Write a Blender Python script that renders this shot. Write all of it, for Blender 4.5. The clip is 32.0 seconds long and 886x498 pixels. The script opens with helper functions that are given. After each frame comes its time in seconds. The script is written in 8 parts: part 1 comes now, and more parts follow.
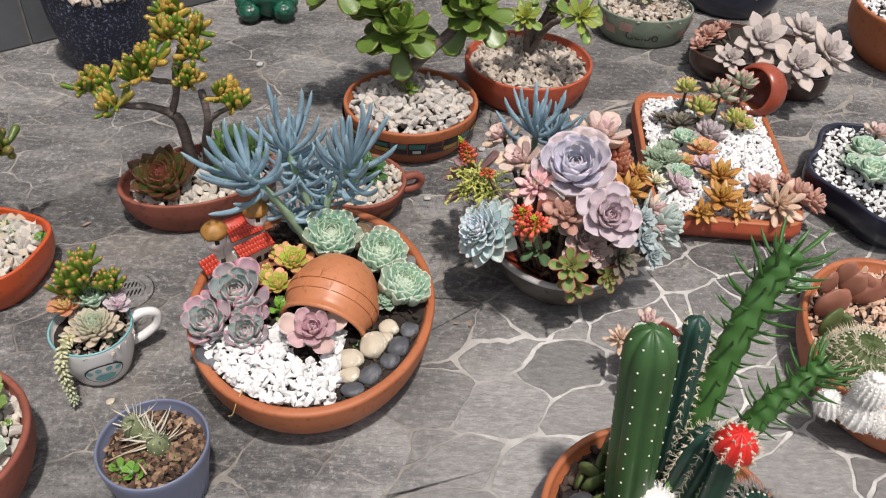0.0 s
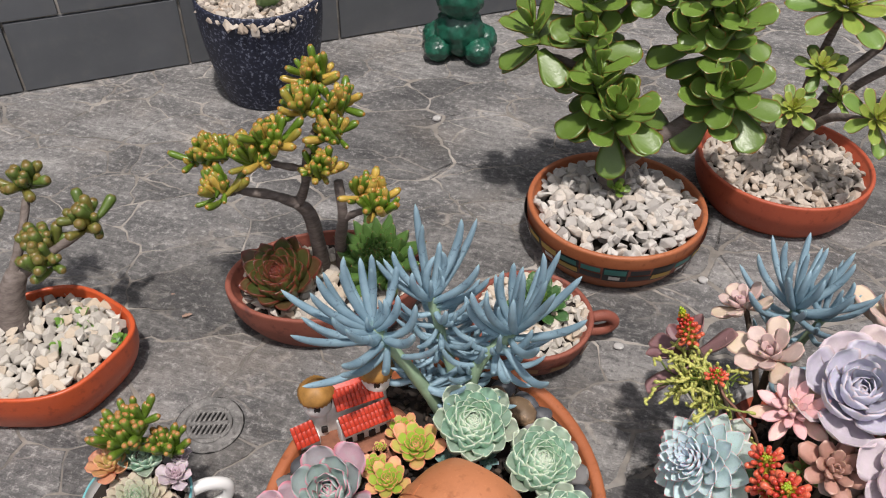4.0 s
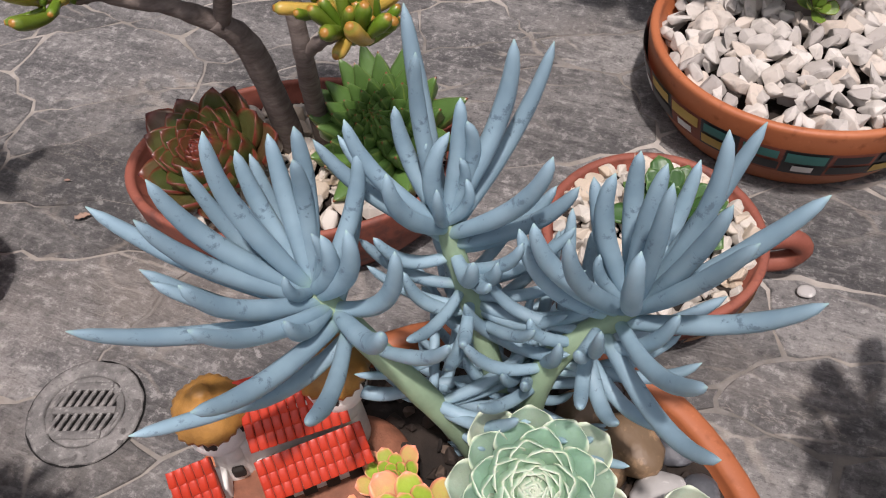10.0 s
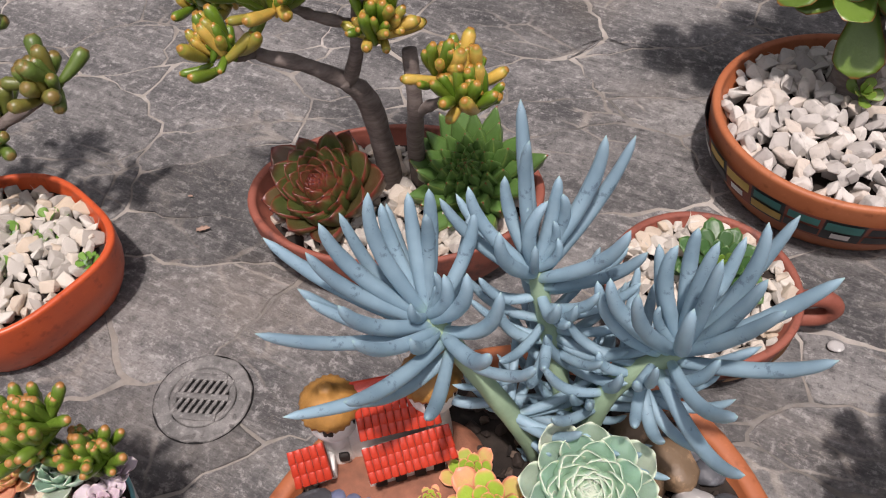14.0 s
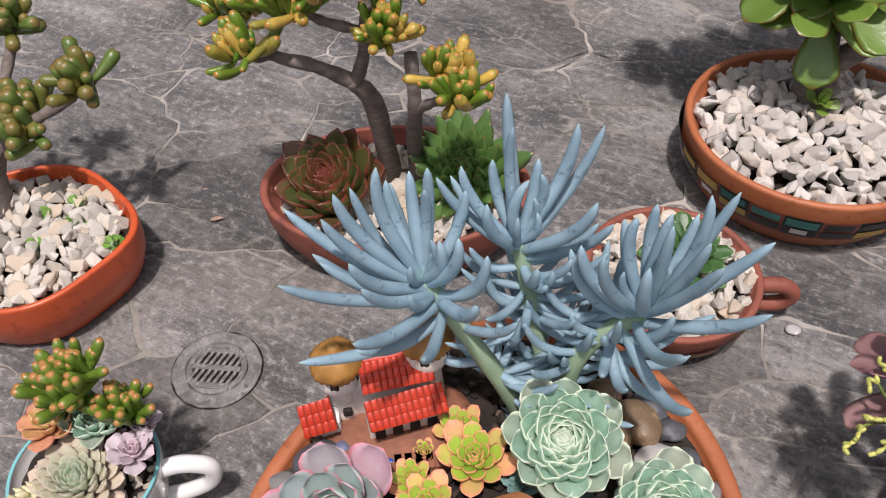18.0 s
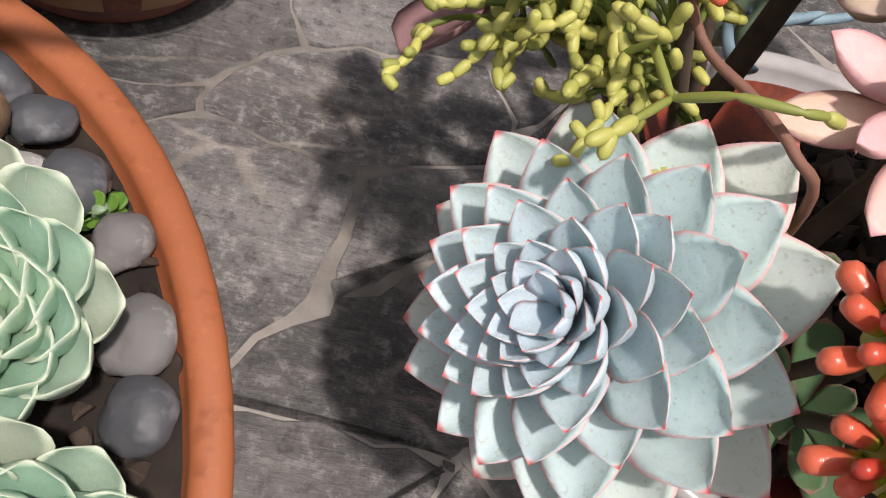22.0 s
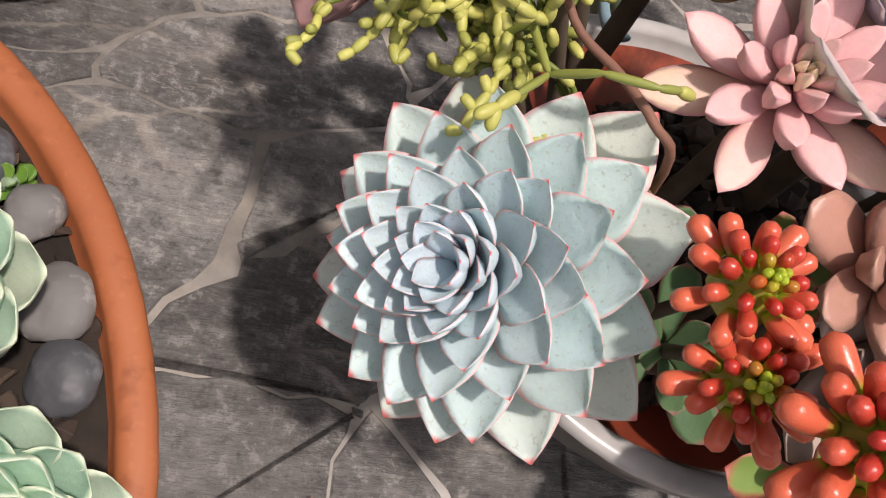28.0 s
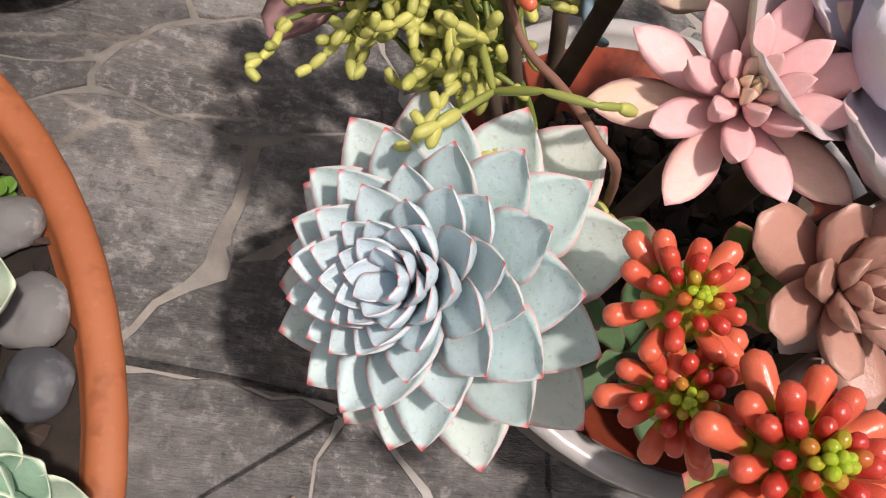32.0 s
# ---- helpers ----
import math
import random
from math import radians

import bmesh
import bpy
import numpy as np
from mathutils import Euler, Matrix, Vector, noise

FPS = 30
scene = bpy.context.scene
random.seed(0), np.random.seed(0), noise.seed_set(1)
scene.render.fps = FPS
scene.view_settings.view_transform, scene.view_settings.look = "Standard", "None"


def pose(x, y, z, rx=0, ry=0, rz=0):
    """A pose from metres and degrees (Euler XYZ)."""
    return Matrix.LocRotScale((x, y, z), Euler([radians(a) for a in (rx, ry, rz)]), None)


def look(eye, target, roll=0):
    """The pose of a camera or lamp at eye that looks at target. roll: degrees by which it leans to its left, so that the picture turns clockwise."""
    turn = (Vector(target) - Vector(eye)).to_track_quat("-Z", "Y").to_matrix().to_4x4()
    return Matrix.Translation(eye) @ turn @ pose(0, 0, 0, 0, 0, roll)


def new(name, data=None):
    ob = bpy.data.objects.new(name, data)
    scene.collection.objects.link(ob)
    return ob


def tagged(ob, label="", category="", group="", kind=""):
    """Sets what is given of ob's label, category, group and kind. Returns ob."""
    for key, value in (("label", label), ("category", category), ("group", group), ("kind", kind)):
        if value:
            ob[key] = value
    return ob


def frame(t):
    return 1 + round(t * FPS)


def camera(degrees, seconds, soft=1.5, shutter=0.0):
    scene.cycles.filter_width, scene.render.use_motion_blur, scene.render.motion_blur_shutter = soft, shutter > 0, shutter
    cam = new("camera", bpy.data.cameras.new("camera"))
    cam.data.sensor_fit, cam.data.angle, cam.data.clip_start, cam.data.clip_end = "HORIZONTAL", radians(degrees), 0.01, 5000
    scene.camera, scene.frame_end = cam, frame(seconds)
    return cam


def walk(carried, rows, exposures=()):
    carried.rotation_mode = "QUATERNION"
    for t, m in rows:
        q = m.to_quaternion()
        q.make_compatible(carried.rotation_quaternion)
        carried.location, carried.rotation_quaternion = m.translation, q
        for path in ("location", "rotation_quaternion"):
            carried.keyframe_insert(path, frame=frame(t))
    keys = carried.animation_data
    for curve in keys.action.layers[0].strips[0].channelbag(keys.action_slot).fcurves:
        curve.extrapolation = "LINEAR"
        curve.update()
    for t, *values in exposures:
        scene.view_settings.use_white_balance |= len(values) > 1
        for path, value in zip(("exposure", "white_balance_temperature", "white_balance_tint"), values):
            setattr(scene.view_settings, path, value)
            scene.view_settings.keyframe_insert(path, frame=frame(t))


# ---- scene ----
cam = camera(55.7, 32.0, soft=1.1)
PATH = [
    (0, (0.016, 0.003, 1.055), (0.069, 1.502, -0.268), 3.5),
    (0.5, (0.018, 0.016, 1.049), (0.042, 1.513, -0.277), 4.3),
    (1, (-0.021, 0.062, 1.048), (-0.006, 1.559, -0.279), 4.3),
    (1.5, (-0.045, 0.091, 1.045), (-0.032, 1.589, -0.28), 4.1),
    (2, (-0.029, 0.171, 1.025), (-0.031, 1.667, -0.302), 3.7),
    (2.5, (0.024, 0.242, 1.014), (-0.04, 1.741, -0.309), 4.9),
    (3, (-0.005, 0.318, 1.009), (-0.086, 1.812, -0.318), 4.4),
    (3.5, (-0.005, 0.382, 1.003), (-0.289, 1.852, -0.323), 0.7),
    (5.5, (-0.147, 0.774, 0.6725), (-0.5615, 2.08, -0.7855), 0.95),
    (6, (-0.1315, 0.8095, 0.6275), (-0.557, 2.0805, -0.857), -0.75),
    (6.5, (-0.1285, 0.8325, 0.606), (-0.574, 2.0635, -0.906), -2.35),
    (7, (-0.13, 0.8515, 0.611), (-0.5965, 2.053, -0.919), -3.4),
    (7.5, (-0.122, 0.8525, 0.597), (-0.6085, 2.03, -0.945), -4.0),
    (8, (-0.1105, 0.851, 0.5825), (-0.605, 2.0105, -0.9705), -4.3),
    (8.5, (-0.1065, 0.8555, 0.57), (-0.5955, 1.9955, -0.999), -4.0),
    (9, (-0.0965, 0.8655, 0.5715), (-0.584, 1.9985, -1.0025), -4.1),
    (9.5, (-0.099, 0.8715, 0.5825), (-0.589, 2.0075, -0.989), -4.2),
    (10, (-0.098, 0.868, 0.594), (-0.587, 2.007, -0.9755), -4.0),
    (10.5, (-0.09, 0.817, 0.604), (-0.581, 1.9575, -0.9635), -3.8),
    (11, (-0.066, 0.759, 0.6105), (-0.563, 1.9, -0.9555), -3.45),
    (11.5, (-0.052, 0.729, 0.618), (-0.554, 1.8625, -0.9505), -3.35),
    (12, (-0.056, 0.6975, 0.6225), (-0.5765, 1.821, -0.948), -3.45),
    (12.5, (-0.055, 0.7, 0.636), (-0.592, 1.815, -0.9345), -3.4),
    (13, (-0.083, 0.7495, 0.6715), (-0.6545, 1.864, -0.8875), -3.3),
    (13.5, (-0.1025, 0.785, 0.679), (-0.6935, 1.9045, -0.8695), -3.15),
    (14, (-0.103, 0.8035, 0.6875), (-0.6985, 1.9355, -0.8495), -3.05),
    (14.5, (-0.107, 0.817, 0.6815), (-0.709, 1.957, -0.847), -3.1),
    (16.5, (-0.111, 0.796, 0.66), (-0.699, 1.973, -0.846), -1.4),
    (17, (-0.128, 0.781, 0.661), (-0.716, 1.959, -0.845), -1.3),
    (17.5, (-0.108, 0.767, 0.672), (-0.71, 1.931, -0.838), -2.0),
    (18, (-0.07, 0.735, 0.728), (-0.666, 1.905, -0.781), -1.7),
    (18.5, (-0.022, 0.679, 0.778), (-0.611, 1.854, -0.73), -1.7),
    (19, (0.014, 0.695, 0.741), (-0.556, 1.867, -0.775), -1.6),
    (19.3, (0.031, 0.733, 0.702), (-0.389, 1.921, -0.851), 0.7),
    (19.5, (0.036, 0.773, 0.647), (-0.285, 1.95, -0.937), 3.0),
    (20, (0.046, 0.854, 0.536), (-0.06, 1.96, -1.127), 9.1),
    (20.5, (0.05, 0.899, 0.473), (0.088, 1.993, -1.201), 13.9),
    (21, (0.044, 0.915, 0.418), (0.236, 1.992, -1.257), 20.9),
    (21.5, (0.036, 0.932, 0.387), (0.286, 1.992, -1.29), 23.8),
    (22, (0.043, 0.939, 0.367), (0.355, 1.983, -1.31), 26.8),
    (22.5, (0.047, 0.932, 0.361), (0.428, 1.962, -1.311), 30.1),
    (23, (0.033, 0.93, 0.362), (0.447, 1.962, -1.301), 32.3),
    (23.5, (0.036, 0.924, 0.358), (0.455, 1.949, -1.307), 33.1),
    (24, (0.032, 0.931, 0.36), (0.463, 1.962, -1.299), 34.0),
    (24.5, (0.029, 0.934, 0.359), (0.48, 1.963, -1.296), 34.7),
    (25, (0.036, 0.938, 0.364), (0.542, 1.965, -1.276), 36.6),
    (25.5, (0.037, 0.938, 0.367), (0.588, 1.953, -1.266), 37.9),
    (27.5, (0.035, 0.933, 0.38), (0.606, 1.898, -1.276), 36.8),
    (28, (0.036, 0.928, 0.388), (0.602, 1.894, -1.269), 36.6),
    (28.5, (0.044, 0.923, 0.402), (0.602, 1.875, -1.267), 36.2),
    (29, (0.047, 0.914, 0.416), (0.598, 1.879, -1.247), 35.6),
    (29.5, (0.045, 0.901, 0.424), (0.57, 1.88, -1.239), 34.3),
    (30, (0.045, 0.905, 0.405), (0.556, 1.882, -1.264), 33.7),
    (30.5, (0.042, 0.911, 0.379), (0.553, 1.892, -1.287), 34.1),
    (31, (0.047, 0.924, 0.377), (0.551, 1.881, -1.305), 34.2),
    (31.5, (0.051, 0.933, 0.385), (0.552, 1.881, -1.303), 34.3),
    (32, (0.057, 0.932, 0.404), (0.553, 1.875, -1.289), 34.3),
]
walk(cam, [(t, look(eye, target, roll)) for t, eye, target, roll in PATH], exposures=((0.0, 0.38, 6500.0, 14.0), (3.0, 0.37, 6450.0, 13.0), (6.0, 0.56, 6450.0, 19.0), (11.0, 0.48, 6550.0, 21.0), (12.5, 0.38, 6600.0, 22.0), (14.0, 0.54, 6550.0, 21.0), (17.5, 0.54, 6450.0, 20.0), (19.0, 0.48, 6400.0, 18.0), (24.0, 0.44, 6850.0, 19.0), (32.0, 0.46, 6900.0, 20.0)))

# ---- world, sun ----
SUN_EL, SUN_AZ = 73.0, -68.0   # degrees above the ground; from +x towards +y
world = bpy.data.worlds.new("world")
scene.world = world
world.use_nodes = True
wn = world.node_tree
sky = wn.nodes.new("ShaderNodeTexSky")
sky.sky_type = "NISHITA"
sky.sun_disc = False
sky.sun_elevation = radians(SUN_EL)
sky.sun_rotation = radians(90 - SUN_AZ)
sky.dust_density = 3.0
sky.ozone_density = 0.6
cloud = wn.nodes.new("ShaderNodeHueSaturation")
cloud.inputs["Saturation"].default_value = 0.30
wn.links.new(sky.outputs[0], cloud.inputs["Color"])
wn.links.new(cloud.outputs[0], wn.nodes["Background"].inputs[0])
wn.nodes["Background"].inputs[1].default_value = 0.086
sun_data = bpy.data.lights.new("sun", "SUN")
sun_data.energy = 2.7
sun_data.angle = radians(2.8)
sun_data.color = (1.0, 0.95, 0.88)
sun_ob = new("sun", sun_data)
sd = Vector((math.cos(radians(SUN_EL)) * math.cos(radians(SUN_AZ)), math.cos(radians(SUN_EL)) * math.sin(radians(SUN_AZ)), math.sin(radians(SUN_EL))))
sun_ob.matrix_world = look(sd * 20, (0, 0, 0))

# ---- materials ----
rng = random.Random(7)


class Nodes:
    """Short hand for building a node material."""

    def __init__(self, name, rough=0.6):
        self.m = bpy.data.materials.new(name)
        self.m.use_nodes = True
        self.t = self.m.node_tree
        self.p = self.t.nodes["Principled BSDF"]
        self.p.inputs["Roughness"].default_value = rough

    def node(self, kind, **kw):
        n = self.t.nodes.new(kind)
        for k, v in kw.items():
            n.inputs[k].default_value = v
        return n

    def link(self, a, b):
        self.t.links.new(a, b)

    def coords(self, which="Object"):
        return self.t.nodes.new("ShaderNodeTexCoord").outputs[which]

    def noise(self, scale, detail=4.0, rough=0.55, which="Object", src=None):
        n = self.node("ShaderNodeTexNoise", Scale=scale, Detail=detail, Roughness=rough)
        self.link(src or self.coords(which), n.inputs["Vector"])
        return n.outputs["Fac"]

    def ramp(self, fac, *stops):
        r = self.t.nodes.new("ShaderNodeValToRGB")
        els = r.color_ramp.elements
        while len(els) < len(stops):
            els.new(0.5)
        for e, (at, c) in zip(els, stops):
            e.position = at
            e.color = (*c, 1) if len(c) == 3 else c
        self.link(fac, r.inputs[0])
        return r.outputs[0]

    def mix(self, fac, a, b, blend="MIX"):
        n = self.t.nodes.new("ShaderNodeMix")
        n.data_type, n.blend_type = "RGBA", blend
        for s, v in ((n.inputs[0], fac), (n.inputs[6], a), (n.inputs[7], b)):
            if isinstance(v, (int, float)):
                s.default_value = v
            elif isinstance(v, tuple):
                s.default_value = (*v, 1)
            else:
                self.link(v, s)
        return n.outputs[2]

    def math(self, op, a, b=0.0, clamp=False):
        n = self.t.nodes.new("ShaderNodeMath")
        n.operation, n.use_clamp = op, clamp
        for s, v in zip(n.inputs, (a, b)):
            if isinstance(v, (int, float)):
                s.default_value = v
            else:
                self.link(v, s)
        return n.outputs[0]

    def step(self, v, lo, hi):
        n = self.t.nodes.new("ShaderNodeMapRange")
        n.interpolation_type = "SMOOTHSTEP"
        self.link(v, n.inputs[0])
        n.inputs[1].default_value, n.inputs[2].default_value = lo, hi
        return n.outputs[0]

    def colour(self, c):
        self.link(c, self.p.inputs["Base Color"])
        return self

    def bump(self, height, strength=0.3, dist=0.002):
        b = self.node("ShaderNodeBump", Strength=strength, Distance=dist)
        self.link(height, b.inputs["Height"])
        self.link(b.outputs[0], self.p.inputs["Normal"])
        return self

    def random(self):
        return self.t.nodes.new("ShaderNodeObjectInfo").outputs["Random"]


def clay(name, a, b, rough=0.75, scale=14.0, bump=0.25, stain=None):
    n = Nodes(name, rough)
    c = n.ramp(n.noise(scale), (0.3, a), (0.75, b))
    c = n.mix(n.step(n.noise(90.0, 2), 0.55, 0.75), c, tuple(x * 0.8 for x in a))
    c = n.mix(n.math("MULTIPLY", n.step(n.noise(230.0, 4, 0.7), 0.56, 0.68), 0.2), c, tuple(min(1, x * 1.3 + 0.01) for x in b))
    c = n.mix(n.math("MULTIPLY", n.step(n.noise(24.0, 7, 0.75), 0.56, 0.70), 0.22), c, tuple(x * 0.62 for x in a))
    if stain:
        c = n.mix(n.step(n.noise(9.0, 6, 0.7), 0.56, 0.66), c, stain)
    n.colour(c).bump(n.noise(160.0, 3), bump, 0.0008)
    return n.m


def plain(name, c, rough=0.5, var=0.12, scale=30.0, bump=0.15, coat=0.0):
    n = Nodes(name, rough)
    n.colour(n.ramp(n.noise(scale), (0.3, tuple(x * (1 - var) for x in c)), (0.7, tuple(min(1, x * (1 + var)) for x in c))))
    n.bump(n.noise(scale * 8, 3), bump, 0.0006)
    n.p.inputs["Coat Weight"].default_value = coat
    return n.m


def fleshy(name, base, inner, edge, tip=None, ew=0.8, rough=0.55, tip_at=0.9, spots=None, red_out=None, edge_amt=1.0, heart=None):
    """A succulent leaf: base colour outside, inner colour in the heart, a coloured margin and tip. UV x runs across, y along the leaf;
    the object's colour (and the attribute age) tell how far out the leaf stands."""
    n = Nodes(name, rough)
    sep = n.t.nodes.new("ShaderNodeSeparateXYZ")
    n.link(n.coords("UV"), sep.inputs[0])
    ma = n.t.nodes.new("ShaderNodeMath")
    ma.operation = "MULTIPLY_ADD"
    n.link(sep.outputs[0], ma.inputs[0])
    ma.inputs[1].default_value, ma.inputs[2].default_value = 2.0, -1.0
    across = n.math("ABSOLUTE", ma.outputs[0])
    along = sep.outputs[1]
    info = n.t.nodes.new("ShaderNodeObjectInfo")
    sc = n.t.nodes.new("ShaderNodeSeparateColor")
    n.link(info.outputs["Color"], sc.inputs[0])
    at = n.t.nodes.new("ShaderNodeAttribute")
    at.attribute_name = "age"
    age = n.math("ADD", sc.outputs[0], at.outputs["Fac"])
    isl = n.t.nodes.new("ShaderNodeNewGeometry").outputs["Random Per Island"]
    c = n.mix(n.step(age, 0.0, heart) if heart else age, inner, base)
    if red_out:
        c = n.mix(n.step(age, 0.75, 1.05), c, red_out)
    rnd = n.math("FRACT", n.math("ADD", info.outputs["Random"], isl))
    val = n.math("MULTIPLY_ADD", rnd, 0.22)
    val.node.inputs[2].default_value = 0.89
    hs = n.t.nodes.new("ShaderNodeHueSaturation")
    n.link(c, hs.inputs["Color"])
    n.link(val, hs.inputs["Value"])
    c = hs.outputs[0]
    c = n.mix(n.math("MULTIPLY", n.step(n.noise(5.0, 4), 0.45, 0.8), 0.3), c, tuple(min(1, x * 1.25 + 0.03) for x in base))
    fleck = n.noise(34.0, 5, 0.75)
    c = n.mix(n.math("MULTIPLY", n.step(fleck, 0.54, 0.70), 0.2), c, tuple(min(1, x * 1.3 + 0.02) for x in base))
    c = n.mix(n.math("MULTIPLY", n.step(fleck, 0.46, 0.34), 0.15), c, tuple(x * 0.66 for x in base))
    if spots:
        c = n.mix(n.math("MULTIPLY", n.step(n.noise(22.0, 2), 0.62, 0.68), 0.6), c, spots)
    e = n.math("MAXIMUM", n.step(across, ew, 1.0), n.step(along, tip_at, 1.0))
    e = n.math("MULTIPLY", e, edge_amt)
    c = n.mix(e, c, edge)
    if tip:
        c = n.mix(n.step(along, 0.955, 0.995), c, tip)
    n.colour(c).bump(n.noise(18.0, 4), 0.12, 0.004)
    n.p.inputs["Subsurface Weight"].default_value = 0.12
    n.p.inputs["Subsurface Radius"].default_value = (0.6, 0.9, 0.4)
    n.p.inputs["Subsurface Scale"].default_value = 0.004
    return n.m


TERRA = clay("terracotta", (0.33, 0.098, 0.036), (0.43, 0.145, 0.060), 0.55, 10.0, 0.2)
TERRA_DARK = clay("dark_terracotta", (0.20, 0.055, 0.035), (0.30, 0.095, 0.06), 0.7, 12.0, 0.3, (0.13, 0.05, 0.04))
RUST = clay("red_terracotta", (0.36, 0.065, 0.03), (0.46, 0.10, 0.045), 0.55, 12.0)
ORANGE = clay("orange_glaze", (0.46, 0.07, 0.02), (0.56, 0.10, 0.03), 0.35, 16.0, 0.1)
REDGLAZE = plain("red_glaze", (0.62, 0.055, 0.015), 0.18, 0.1, 12.0, 0.05, 0.4)
SOIL = plain("soil", (0.022, 0.016, 0.012), 0.95, 0.5, 60.0, 0.9)
NAVY = plain("navy_glaze", (0.014, 0.017, 0.035), 0.3, 0.3, 20.0, 0.05, 0.3)
BROWNGLAZE = plain("brown_glaze", (0.055, 0.028, 0.02), 0.3, 0.3, 20.0, 0.08, 0.3)
WHITE_ENAMEL = plain("white_enamel", (0.78, 0.78, 0.76), 0.15, 0.03, 10.0, 0.02, 0.5)
GREYGLAZE = plain("pale_grey_glaze", (0.42, 0.41, 0.40), 0.25, 0.2, 25.0, 0.08, 0.3)
SAGE = clay("sage_green_paint", (0.15, 0.20, 0.15), (0.24, 0.28, 0.21), 0.5, 18.0)
TEAL = plain("teal_paint", (0.16, 0.42, 0.44), 0.35, 0.1)
BLACKPAINT = plain("black_paint", (0.015, 0.015, 0.017), 0.4, 0.2)
YELLOWPAINT = plain("yellow_paint", (0.55, 0.36, 0.07), 0.5, 0.15)
WHITEPAINT = plain("white_paint", (0.72, 0.70, 0.66), 0.5, 0.08)
BLUEPAINT = plain("blue_paint", (0.10, 0.32, 0.42), 0.5, 0.2)
GREENPAINT = plain("green_paint", (0.04, 0.17, 0.15), 0.5, 0.2)
PLASTIC = plain("grey_blue_plastic", (0.15, 0.17, 0.25), 0.4, 0.08, 15.0, 0.05)
PLASTIC_DARK = plain("dark_plastic", (0.05, 0.055, 0.08), 0.45, 0.08, 15.0, 0.05)


def chips(name, a, b, rough=0.85, warm=None):
    n = Nodes(name, rough)
    isl = n.t.nodes.new("ShaderNodeNewGeometry").outputs["Random Per Island"]
    c = n.ramp(n.math("FRACT", n.math("ADD", isl, n.random())), (0.0, a), (0.6, b), (1.0, warm or b))
    c = n.mix(n.math("MULTIPLY", n.step(n.noise(130.0, 4), 0.5, 0.75), 0.45), c, tuple(x * 0.55 for x in a))
    n.colour(c).bump(n.noise(320.0, 4), 0.4, 0.001)
    return n.m


CHIP_WHITE = chips("white_marble_chips", (0.62, 0.62, 0.61), (0.78, 0.78, 0.77))
CHIP_GREY = chips("pale_stone_chips", (0.34, 0.315, 0.29), (0.58, 0.55, 0.505), warm=(0.50, 0.43, 0.36))
CHIP_CREAM = chips("cream_stone_chips", (0.35, 0.32, 0.28), (0.60, 0.565, 0.50), warm=(0.52, 0.42, 0.31))
CHIP_TAN = chips("tan_stone_chips", (0.30, 0.26, 0.22), (0.55, 0.49, 0.42), warm=(0.42, 0.33, 0.25))
CHIP_PINK = chips("pink_gravel", (0.48, 0.30, 0.20), (0.70, 0.52, 0.40), warm=(0.55, 0.36, 0.25))
BARK = chips("bark_chips", (0.03, 0.017, 0.011), (0.15, 0.085, 0.052), warm=(0.36, 0.24, 0.15))
HUMUS = chips("dark_humus", (0.012, 0.009, 0.007), (0.035, 0.024, 0.018), warm=(0.10, 0.07, 0.05))


